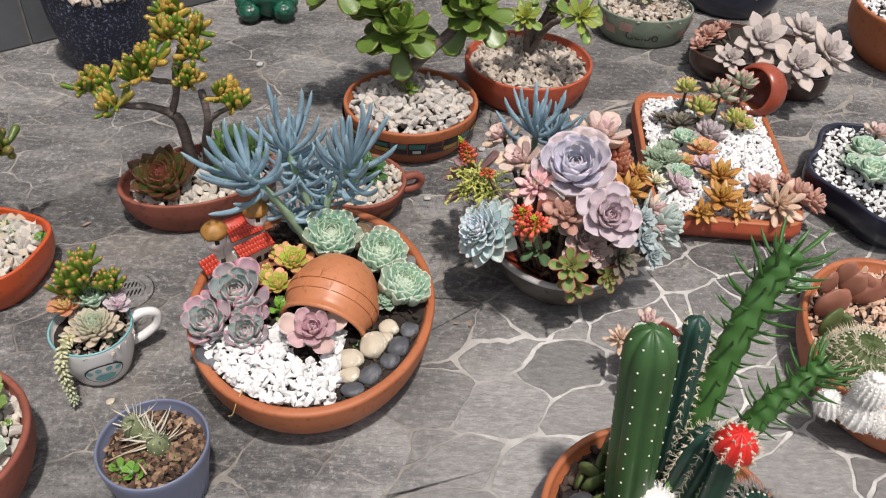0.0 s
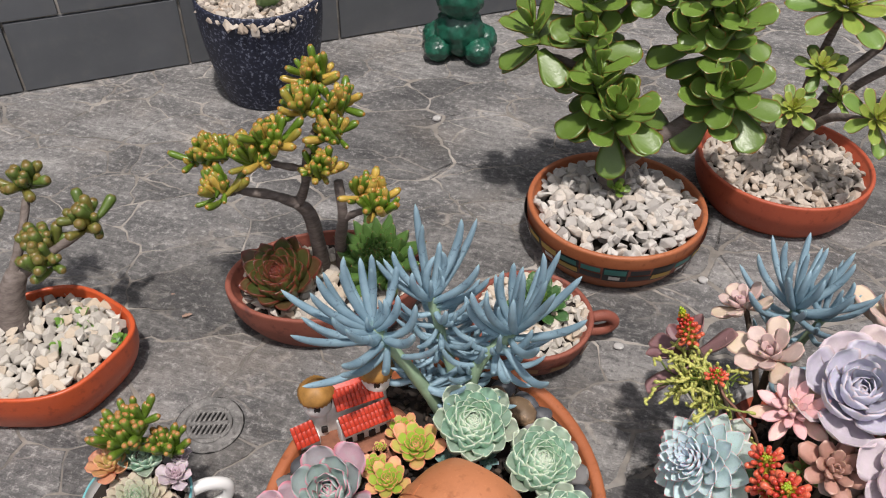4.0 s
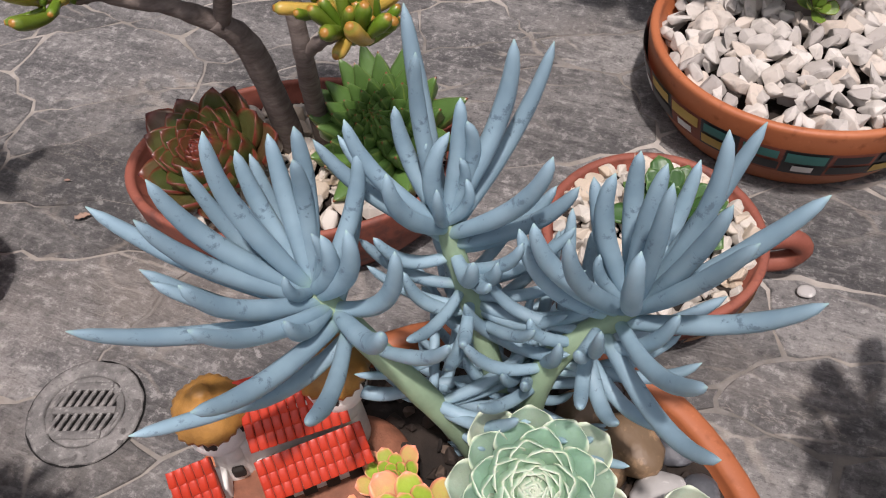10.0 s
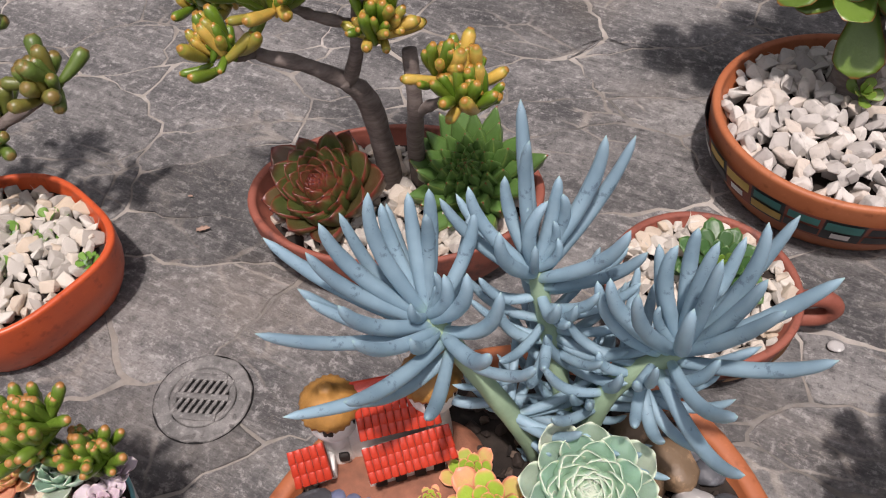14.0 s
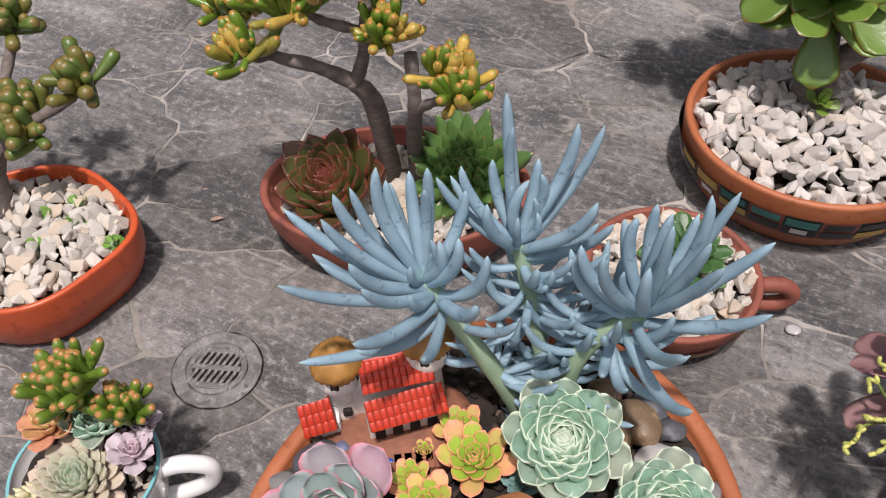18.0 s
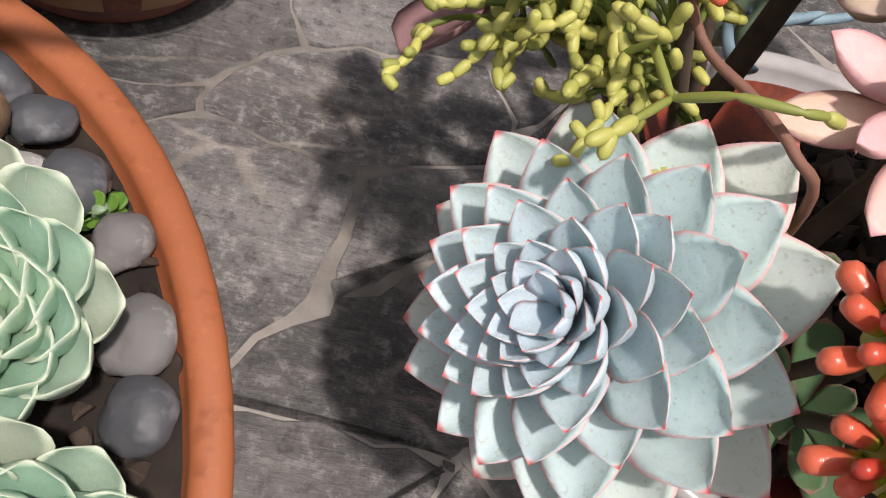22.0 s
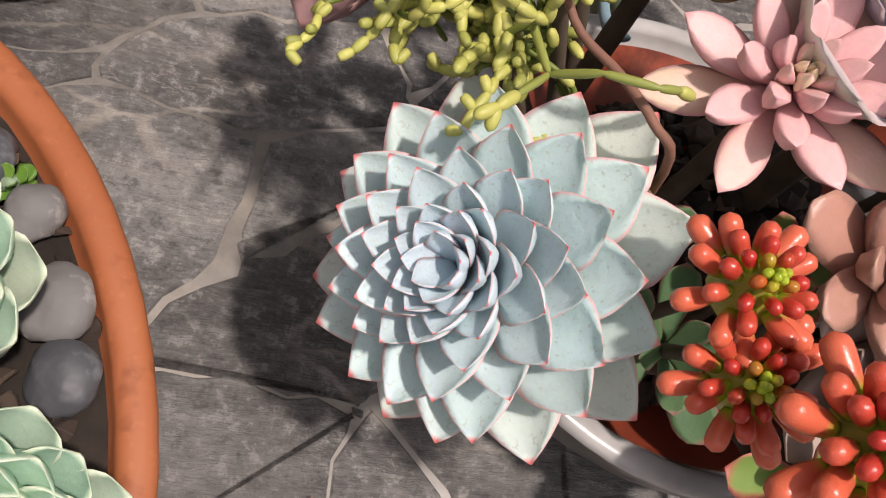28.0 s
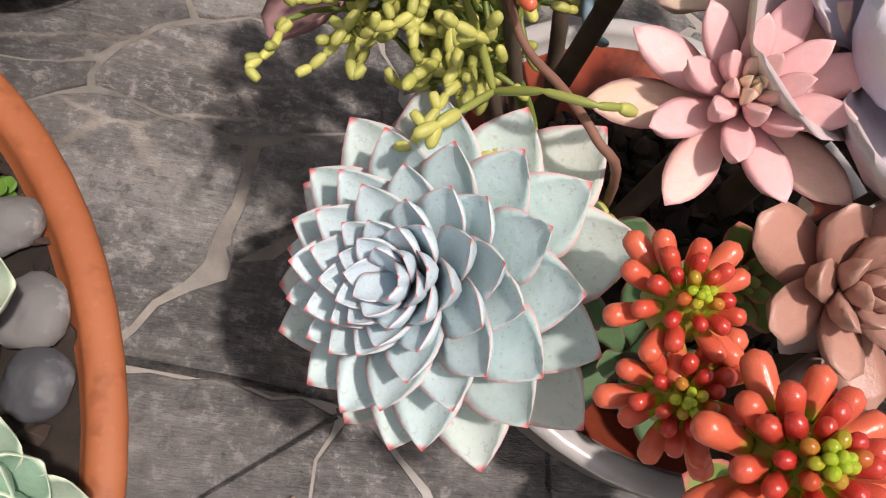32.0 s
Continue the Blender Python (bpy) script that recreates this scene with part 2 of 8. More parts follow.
def slate():
    n = Nodes("slate_slab", 0.72)
    obj = n.coords()
    mp = n.t.nodes.new("ShaderNodeMapping")
    mp.inputs["Rotation"].default_value = (0, 0, radians(24))
    mp.inputs["Scale"].default_value = (1.0, 2.4, 1.0)
    n.link(obj, mp.inputs[0])
    rnd = n.random()
    big = n.noise(5.0, 8, 0.62, src=mp.outputs[0])
    fine = n.noise(48.0, 8, 0.7, src=mp.outputs[0])
    c = n.ramp(big, (0.34, (0.052, 0.0515, 0.052)), (0.5, (0.112, 0.109, 0.106)), (0.64, (0.195, 0.189, 0.181)))
    c = n.mix(n.math("MULTIPLY", n.step(fine, 0.5, 0.72), 0.45), c, (0.26, 0.253, 0.242))
    speck = n.noise(260.0, 3, 0.7)
    c = n.mix(n.math("MULTIPLY", n.step(speck, 0.52, 0.70), 0.35), c, (0.27, 0.265, 0.255))
    c = n.mix(n.math("MULTIPLY", n.step(speck, 0.46, 0.36), 0.3), c, (0.055, 0.055, 0.057))
    grit = n.noise(85.0, 6, 0.75)
    c = n.mix(n.math("MULTIPLY", n.step(grit, 0.52, 0.64), 0.65), c, (0.33, 0.32, 0.305))
    c = n.mix(n.math("MULTIPLY", n.step(grit, 0.47, 0.37), 0.6), c, (0.04, 0.04, 0.041))
    scuff = n.noise(13.0, 9, 0.75, src=mp.outputs[0])
    c = n.mix(n.math("MULTIPLY", n.step(scuff, 0.60, 0.70), 0.45), c, (0.36, 0.348, 0.33))
    c = n.mix(n.math("MULTIPLY", n.step(n.noise(3.1, 5, 0.6), 0.50, 0.72), 0.45), c, (0.17, 0.145, 0.12))
    vein = n.math("ABSOLUTE", n.math("SUBTRACT", n.noise(7.0, 6, 0.65, src=mp.outputs[0]), 0.5))
    c = n.mix(n.math("MULTIPLY", n.step(vein, 0.006, 0.0008), n.math("MULTIPLY", n.step(n.noise(6.3, 3), 0.50, 0.64), 0.6)), c, (0.26, 0.235, 0.205))
    long_mp = n.t.nodes.new("ShaderNodeMapping")
    long_mp.inputs["Rotation"].default_value = (0, 0, radians(20))
    long_mp.inputs["Scale"].default_value = (1.0, 5.5, 1.0)
    n.link(obj, long_mp.inputs[0])
    cleft = n.noise(16.0, 9, 0.72, src=long_mp.outputs[0])
    c = n.mix(n.math("MULTIPLY", n.step(cleft, 0.54, 0.66), 0.40), c, (0.30, 0.288, 0.272))
    c = n.mix(n.math("MULTIPLY", n.step(cleft, 0.45, 0.33), 0.55), c, (0.042, 0.041, 0.042))
    warp = n.t.nodes.new("ShaderNodeVectorMath")
    warp.operation = "MULTIPLY_ADD"
    wob = n.node("ShaderNodeTexNoise", Scale=9.0, Detail=5.0, Roughness=0.6)
    n.link(obj, wob.inputs["Vector"])
    n.link(wob.outputs["Color"], warp.inputs[0])
    warp.inputs[1].default_value = (0.07, 0.07, 0.0)
    n.link(mp.outputs[0], warp.inputs[2])
    net = n.t.nodes.new("ShaderNodeTexVoronoi")
    net.feature = "DISTANCE_TO_EDGE"
    net.inputs["Scale"].default_value = 9.5
    n.link(warp.outputs[0], net.inputs["Vector"])
    gap = n.math("MULTIPLY", n.step(net.outputs["Distance"], 0.045, 0.008), n.step(n.noise(5.2, 4, 0.6), 0.50, 0.62))
    c = n.mix(n.math("MULTIPLY", gap, 0.62), c, n.ramp(n.noise(40.0, 4), (0.35, (0.22, 0.195, 0.165)), (0.65, (0.38, 0.35, 0.31))))
    # paler towards the front right: whitish film plus sunlight painted into the slab colour
    off = n.t.nodes.new("ShaderNodeVectorMath")
    off.operation = "DISTANCE"
    n.link(obj, off.inputs[0])
    off.inputs[1].default_value = (0.42, 0.62, 0.0)
    sunlit_dust = n.math("ADD", off.outputs["Value"], n.math("MULTIPLY", n.noise(5.5, 6, 0.65), 0.7))
    c = n.mix(n.math("MULTIPLY", n.step(sunlit_dust, 1.0, 0.6), 0.75), c, n.ramp(fine, (0.3, (0.17, 0.166, 0.16)), (0.7, (0.36, 0.35, 0.338))))
    v = n.math("MULTIPLY_ADD", rnd, 0.62)
    v.node.inputs[2].default_value = 0.89
    hs = n.t.nodes.new("ShaderNodeHueSaturation")
    n.link(c, hs.inputs["Color"])
    n.link(v, hs.inputs["Value"])
    h = n.math("ADD", n.math("MULTIPLY", big, 1.2), n.math("MULTIPLY", fine, 0.5))
    h = n.math("ADD", h, n.math("MULTIPLY", cleft, 1.1))
    n.colour(hs.outputs[0]).bump(n.math("ADD", h, n.math("MULTIPLY", grit, 0.5)), 0.8, 0.007)
    return n.m


def mortar():
    n = Nodes("pale_mortar", 0.9)
    c = n.ramp(n.noise(4.6, 8, 0.7), (0.36, (0.10, 0.095, 0.088)), (0.5, (0.23, 0.208, 0.18)), (0.66, (0.42, 0.39, 0.35)))
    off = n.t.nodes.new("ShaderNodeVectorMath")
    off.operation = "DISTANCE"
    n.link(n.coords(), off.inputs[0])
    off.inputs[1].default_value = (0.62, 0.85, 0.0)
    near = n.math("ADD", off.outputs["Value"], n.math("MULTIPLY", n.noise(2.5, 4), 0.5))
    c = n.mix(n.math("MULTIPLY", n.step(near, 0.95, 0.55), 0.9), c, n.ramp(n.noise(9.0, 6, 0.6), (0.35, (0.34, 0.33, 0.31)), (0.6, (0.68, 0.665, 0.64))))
    c = n.mix(n.math("MULTIPLY", n.step(n.noise(70.0, 5), 0.45, 0.75), 0.5), c, (0.25, 0.24, 0.23))
    n.colour(c).bump(n.noise(110.0, 5), 0.5, 0.002)
    return n.m


SLATE, MORTAR = slate(), mortar()

# ---- helpers for meshes ----


def mesh_of(name, verts, faces, mats, smooth=True, uvs=None, age=None, fmat=None):
    me = bpy.data.meshes.new(name)
    me.from_pydata([tuple(v) for v in verts], [], [tuple(f) for f in faces])
    for m in mats if isinstance(mats, (list, tuple)) else [mats]:
        me.materials.append(m)
    if smooth:
        me.polygons.foreach_set("use_smooth", [True] * len(me.polygons))
    if fmat is not None:
        me.polygons.foreach_set("material_index", fmat)
    if uvs is not None:
        layer = me.uv_layers.new(name="UVMap")
        idx = np.empty(len(me.loops), dtype=np.int32)
        me.loops.foreach_get("vertex_index", idx)
        layer.data.foreach_set("uv", np.asarray(uvs, dtype=np.float32)[idx].ravel())
    if age is not None:
        a = me.attributes.new("age", "FLOAT", "POINT")
        a.data.foreach_set("value", np.asarray(age, dtype=np.float32))
    me.update()
    return me


def child(name, me, parent, m=None, label=""):
    ob = new(name, me)
    ob.parent = parent
    if m is not None:
        ob.matrix_basis = m
    if label:
        ob["label"] = label
    ob.color = (0, 0, 0, 1)
    return ob


def part(name, bm, material, parent, label="", smooth=True):
    me = bpy.data.meshes.new(name)
    bm.to_mesh(me)
    bm.free()
    me.materials.append(material)
    if smooth:
        me.polygons.foreach_set("use_smooth", [True] * len(me.polygons))
    return child(name, me, parent, None, label)


def thing(name, label, category, at=(0, 0, 0), group="", kind="", rot=(0, 0, 0)):
    ob = new(name)
    ob.empty_display_size = 0.02
    ob.matrix_basis = pose(*at, *rot)
    return tagged(ob, label, category, group, kind)


def frame_to(normal, spin=0.0):
    """A turn that brings +z to normal."""
    q = Vector(normal).normalized().to_track_quat("Z", "Y").to_matrix().to_4x4()
    return q @ Matrix.Rotation(spin, 4, "Z")


def lathe(profile, outline=None, seg=72, centre=(0, 0)):
    """Verts and faces of a turned wall. profile: (radius, height) from the outside bottom over the lip to the inside; outline(a): the factor
    (x, y) at an angle, for oval, square or scalloped pots."""
    outline = outline or (lambda a: (math.cos(a), math.sin(a)))
    v, f = [], []
    for r, z in profile:
        for k in range(seg):
            ox, oy = outline(2 * math.pi * k / seg)
            v.append((centre[0] + r * ox, centre[1] + r * oy, z))
    for j in range(len(profile) - 1):
        for k in range(seg):
            a, b = j * seg + k, j * seg + (k + 1) % seg
            f.append((a, b, b + seg, a + seg))
    f.append(tuple(range(seg))[::-1])
    return v, f


def oval(rx, ry, turn=0.0, power=2.0, lobes=0, depth=0.0):
    def go(a):
        c, s = math.cos(a), math.sin(a)
        k = (abs(c) ** power + abs(s) ** power) ** (-1 / power)
        if lobes:
            k *= 1 + depth * math.cos(lobes * a)
        x, y = rx * c * k, ry * s * k
        t = radians(turn)
        return x * math.cos(t) - y * math.sin(t), x * math.sin(t) + y * math.cos(t)
    return go


def smooth_profile(points, n=4):
    """A rounded version of a coarse (radius, height) line."""
    p = [Vector((*q, 0)) for q in points]
    for _ in range(2):
        q = [p[0]]
        for a, b in zip(p, p[1:]):
            q += [a.lerp(b, 0.25), a.lerp(b, 0.75)]
        q.append(p[-1])
        p = q
    return [(q.x, q.y) for q in p]


def pot(name, label, at, outline, h, base=0.8, lip=0.05, mat=TERRA, inner=None, soil_at=0.8, soil=SOIL, group="", bulge=0.06, rot=0.0, lip_mat=None, category="plant pot", body="body", soil_reach=None):
    """A pot of unit radius times outline, with a thick wall, a rounded lip and soil inside."""
    th = thing(name, label, category, at, group, rot=(0, 0, rot))
    prof = smooth_profile([(base * 0.9, 0.0), (base, 0.0), (base + (1 - base) * 0.55 + bulge, h * 0.5), (1.0, h * 0.9), (1.0, h), (1.0 - lip, h), (1.0 - lip * 1.1, h * 0.9), (base - lip, h * 0.5)])
    v, f = lathe(prof, outline)
    nf = len(f) - 1
    fm = None
    mats = [mat]
    if lip_mat or inner:
        mats = [mat, lip_mat or mat, inner or mat]
        seg = 72
        fm = []
        for j in range(len(prof) - 1):
            r, z = prof[j]
            isin = j > len(prof) * 0.72
            islip = z > h * 0.93
            fm += [1 if islip else (2 if isin else 0)] * seg
        fm.append(0)
    child(body, mesh_of(body, v, f, mats, fmat=fm), th)
    sz = h * soil_at
    k = soil_reach or 1 - lip * 1.05
    sv, sf = [(0, 0, sz + 0.004)], []
    for j, rr in enumerate((0.4, 0.75, k)):
        for i in range(36):
            ox, oy = outline(2 * math.pi * i / 36)
            sv.append((ox * rr, oy * rr, sz + rng.uniform(-0.002, 0.002)))
    for i in range(36):
        sf.append((0, 1 + i, 1 + (i + 1) % 36))
        for j in range(2):
            a, b = 1 + j * 36 + i, 1 + j * 36 + (i + 1) % 36
            sf.append((a, a + 36, b + 36, b))
    child("soil", mesh_of("soil", sv, sf, soil), th)
    return th


def stone_shapes(seed, n=11, flat=1.0, cuts=14):
    r = random.Random(seed)
    out = []
    for _ in range(n):
        bm = bmesh.new()
        for _ in range(cuts):
            d = Vector([r.uniform(-1, 1) for _ in range(3)])
            k = max(abs(d.x), abs(d.y), abs(d.z))
            bm.verts.new(d.lerp(d / k, 0.8) * r.uniform(0.75, 0.95))
        hull = bmesh.ops.convex_hull(bm, input=bm.verts[:])
        bmesh.ops.delete(bm, geom=[g for g in hull["geom_interior"] if isinstance(g, bmesh.types.BMVert)], context="VERTS")
        bmesh.ops.bevel(bm, geom=bm.edges[:], offset=0.07, segments=1, affect="EDGES")
        bm.verts.index_update()
        v = np.array([q.co[:] for q in bm.verts])
        f = [tuple(q.index for q in g.verts) for g in bm.faces]
        bm.free()
        v *= np.array([r.uniform(1.1, 1.5), r.uniform(0.85, 1.1), r.uniform(0.6, 0.9) * flat])
        out.append((v, f))
    return out


SHARP = stone_shapes(3)


def gravel(name, label, at, outline, n, size, mat, seed=1, dome=0.0, shapes=SHARP, hole=None, layers=2, rot=0.0, region=None, split=False):
    """Loose chips filling an outline, as one object of countless pieces."""
    r = random.Random(seed)
    vs, fs, off = [], [], 0
    placed, grid, stones = [], {}, []
    tries = 0
    while len(placed) < n and tries < n * 40:
        tries += 1
        a, q = r.uniform(0, 2 * math.pi), math.sqrt(r.random())
        ox, oy = outline(a)
        x, y = ox * q, oy * q
        if hole and any((x - hx) ** 2 + (y - hy) ** 2 < hr * hr for hx, hy, hr in hole):
            continue
        if region and not region(x, y):
            continue
        cx, cy = int(x / size + 900), int(y / size + 900)
        close = sum(1 for i in (-1, 0, 1) for j in (-1, 0, 1) for px, py in grid.get((cx + i, cy + j), ()) if (px - x) ** 2 + (py - y) ** 2 < (size * 0.72) ** 2)
        if close >= layers:
            continue
        z = dome * (1 - q * q) + close * size * 0.38
        placed.append((x, y))
        grid.setdefault((cx, cy), []).append((x, y))
        v, f = shapes[r.randrange(len(shapes))]
        s = size * r.uniform(0.36, 0.66)
        m = np.array(Euler((r.uniform(-0.9, 0.9), r.uniform(-0.9, 0.9), r.uniform(0, 6.28))).to_matrix())
        if split:
            stones.append((v, f, Matrix.Translation((x, y, z)) @ Matrix(m.tolist()).to_4x4() @ Matrix.Diagonal((s, s, s, 1))))
            continue
        vs.append(v @ m.T * s + np.array([x, y, z]))
        fs += [tuple(i + off for i in g) for g in f]
        off += len(v)
    if split:
        th = thing(name, label, "gravel", at, rot=(0, 0, rot))
        shared = {}
        for v, f, m in stones:
            if id(v) not in shared:
                shared[id(v)] = mesh_of("stone", v, f, mat, smooth=False)
            child("stone", shared[id(v)], th, m)
        return th
    ob = new(name, mesh_of(name, np.vstack(vs), fs, mat, smooth=False))
    ob.matrix_basis = pose(*at, 0, 0, rot)
    return tagged(ob, label, "gravel", kind="stuff")


# ---- leaves ----
def curve_at(table, v):
    for (a, x), (b, y) in zip(table, table[1:]):
        if v <= b:
            k = (v - a) / (b - a)
            k = k * k * (3 - 2 * k) * 0.5 + k * 0.5
            return x + (y - x) * k
    return table[-1][1]


SPOON = [(0, 0.36), (0.3, 0.62), (0.55, 0.92), (0.74, 1.0), (0.88, 0.80), (0.955, 0.42), (1, 0.03)]
POINT = [(0, 0.5), (0.35, 0.86), (0.58, 1.0), (0.76, 0.86), (0.9, 0.45), (1, 0.02)]
ROUND = [(0, 0.3), (0.25, 0.6), (0.6, 0.95), (0.78, 1.0), (0.92, 0.72), (1, 0.12)]
TRI = [(0, 0.72), (0.3, 1.0), (0.5, 0.92), (0.7, 0.66), (0.88, 0.32), (1, 0.02)]
LANCE = [(0, 0.62), (0.3, 0.95), (0.5, 1.0), (0.75, 0.72), (0.92, 0.3), (1, 0.02)]
BLUNT = [(0, 0.3), (0.15, 0.55), (0.45, 0.86), (0.7, 1.0), (0.86, 0.97), (0.95, 0.74), (1, 0.26)]
BEAN = [(0, 0.35), (0.12, 0.66), (0.4, 0.95), (0.65, 1.0), (0.85, 0.86), (0.95, 0.58), (1, 0.14)]
RHOMB = [(0, 0.5), (0.4, 0.84), (0.6, 0.99), (0.68, 0.97), (0.76, 0.82), (0.84, 0.60), (0.92, 0.33), (1, 0.02)]
SCOOP = [(0, 0.45), (0.3, 0.72), (0.6, 0.96), (0.78, 1.0), (0.9, 0.88), (0.965, 0.60), (1, 0.18)]
CUPPED = [(0, 0.42), (0.25, 0.7), (0.5, 0.95), (0.68, 1.0), (0.82, 0.90), (0.92, 0.66), (0.975, 0.36), (1, 0.04)]


def leaf_data(table, w=0.6, thick=0.14, cup=0.25, curl=0.15, nu=6, nv=9, wave=0.0, hook=0.0, keel=0.0):
    """A fleshy leaf along +x, one long, its face up. Returns verts, faces, uvs."""
    vs, fs, uv = [], [], []

    def mid(v):
        return curl * v * v + hook * max(0, v - 0.75) ** 2 * 8

    rows = []
    for j in range(nv + 1):
        v = j / nv
        v = v ** 0.85
        hw = w * 0.5 * curve_at(table, v)
        tk = thick * (0.55 + 0.45 * math.sin(math.pi * min(1, v * 1.1))) * (1 if v < 0.8 else max(0.12, (1 - v) / 0.2))
        top, bot = [], []
        for i in range(nu + 1):
            s = -1 + 2 * i / nu
            base = mid(v) + cup * hw * s * s * 2 * (0.4 + 0.6 * v) + wave * math.sin(v * 19 + s) * abs(s) * hw
            e = math.sqrt(max(0, 1 - s * s))
            top.append(len(vs))
            vs.append((v, s * hw, base + tk * 0.22 * e))
            uv.append((i / nu, v))
            if 0 < i < nu:
                bot.append(len(vs))
                vs.append((v, s * hw, base - tk * 0.78 * e - keel * (1 - abs(s)) * tk))
                uv.append((i / nu, v))
            else:
                bot.append(top[-1])
        rows.append((top, bot))
    for (t0, b0), (t1, b1) in zip(rows, rows[1:]):
        for i in range(nu):
            fs.append((t0[i], t1[i], t1[i + 1], t0[i + 1]))
            fs.append((b0[i], b0[i + 1], b1[i + 1], b1[i]))
    for (t, b), flip in ((rows[0], False), (rows[-1], True)):
        ring = t + b[-2:0:-1]
        fs.append(tuple(ring[::-1] if flip else ring))
    return np.array(vs), fs, np.array(uv)


def leaf_mesh(name, mat, *a, **kw):
    v, f, uv = leaf_data(*a, **kw)
    return mesh_of(name, v, f, mat, uvs=uv)


class Heap:
    """Gathers transformed copies of small shapes into one mesh."""

    def __init__(self):
        self.v, self.f, self.u, self.a, self.n = [], [], [], [], 0

    def add(self, data, m, age=1.0):
        v, f, uv = data
        m = np.array(m)
        self.v.append(v @ m[:3, :3].T + m[:3, 3])
        n = self.n
        self.f += [tuple(i + n for i in g) for g in f]
        self.u.append(uv)
        self.a.append(np.full(len(v), age))
        self.n += len(v)

    def mesh(self, name, mat):
        return mesh_of(name, np.vstack(self.v), self.f, mat, uvs=np.vstack(self.u), age=np.concatenate(self.a))


def rosette_poses(R, n, e0=8, e1=82, lmin=0.18, wide=1.0, p=1.0, q=1.0, rise=0.25, r0=0.10, spin=0.0, seed=0, jit=4.0, ang=137.508):
    """Poses and ages of a rosette's leaves from the outside in, in the rosette's own frame."""
    r = random.Random(seed)
    out = []
    for i in range(n):
        f = i / max(1, n - 1)
        e = e0 + (e1 - e0) * f ** p + r.uniform(-jit, jit)
        L = R * (1 - (1 - lmin) * f ** q) * r.uniform(0.95, 1.05)
        a = radians(ang) * i + spin + radians(r.uniform(-jit, jit))
        m = Matrix.Rotation(a, 4, "Z") @ Matrix.Translation((r0 * R * (1 - f), 0, rise * R * f)) @ Matrix.Rotation(-radians(e), 4, "Y") @ Matrix.Rotation(radians(r.uniform(-jit, jit)), 4, "X") @ Matrix.Diagonal((L, L * wide * (1.0 - 0.15 * f), L, 1))
        out.append((m, 1 - f))
    return out


def rosette(label, at, normal, R, n, me, name="echeveria", category="succulent", group="", stalk=None, **kw):
    """A rosette plant; each leaf is a part."""
    th = thing(name, label, category, at, group)
    turn = frame_to(normal)
    for m, age in rosette_poses(R, n, **kw):
        ob = child("leaf", me, th, turn @ m)
        ob.color = (age, 0, 0, 1)
    return th


def tube_data(points, radii, sides=8, cap=True):
    """A round tube through points. Returns verts, faces, uvs (y along)."""
    pts = [Vector(p) for p in points]
    vs, fs, uv = [], [], []
    side = None
    n = len(pts)
    for i, p in enumerate(pts):
        d = (pts[min(i + 1, n - 1)] - pts[max(i - 1, 0)]).normalized()
        if side is None:
            side = d.orthogonal().normalized()
        side = (side - d * side.dot(d)).normalized()
        up = d.cross(side)
        for k in range(sides):
            a = 2 * math.pi * k / sides
            vs.append(p + (side * math.cos(a) + up * math.sin(a)) * radii[i])
            uv.append((k / sides, i / (n - 1)))
    for i in range(n - 1):
        for k in range(sides):
            a, b = i * sides + k, i * sides + (k + 1) % sides
            fs.append((a, b, b + sides, a + sides))
    if cap:
        fs.append(tuple(range(sides))[::-1])
        fs.append(tuple(range((n - 1) * sides, n * sides)))
    return np.array([v[:] for v in vs]), fs, np.array(uv)


def bend(points, n=6):
    """A smooth line through the given points (Catmull-Rom)."""
    p = [Vector(q) for q in points]
    p = [p[0] * 2 - p[1]] + p + [p[-1] * 2 - p[-2]]
    out = []
    for i in range(1, len(p) - 2):
        for k in range(n):
            t = k / n
            a, b, c, d = p[i - 1:i + 3]
            out.append(0.5 * ((2 * b) + (c - a) * t + (2 * a - 5 * b + 4 * c - d) * t * t + (3 * b - a - 3 * c + d) * t ** 3))
    out.append(p[-2])
    return out


def tube_mesh(name, mat, points, r0, r1, n=6, sides=10, knobs=0.0):
    pts = bend(points, n)
    k = len(pts)
    radii = [r0 + (r1 - r0) * i / (k - 1) + knobs * rng.uniform(-1, 1) for i in range(k)]
    v, f, uv = tube_data(pts, radii, sides)
    return mesh_of(name, v, f, mat, uvs=uv)


def finger_data(bow=0.2, fat=0.075, sides=8, n=9, tip=0.9, table=None):
    """A finger-like leaf along +x, one long, bowed up."""
    table = table or [(0, 0.55), (0.15, 0.8), (0.5, 1.0), (0.75, 0.85), (0.92, 0.45), (1, 0.06)]
    pts = [(j / n, 0, bow * (j / n) ** 2 - bow * 0.3 * (j / n)) for j in range(n + 1)]
    return tube_data(pts, [fat * curve_at(table, j / n) for j in range(n + 1)], sides)

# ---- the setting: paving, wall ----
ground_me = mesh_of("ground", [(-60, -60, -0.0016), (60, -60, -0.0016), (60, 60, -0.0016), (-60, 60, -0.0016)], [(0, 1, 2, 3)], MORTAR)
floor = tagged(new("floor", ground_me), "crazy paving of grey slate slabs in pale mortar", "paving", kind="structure")


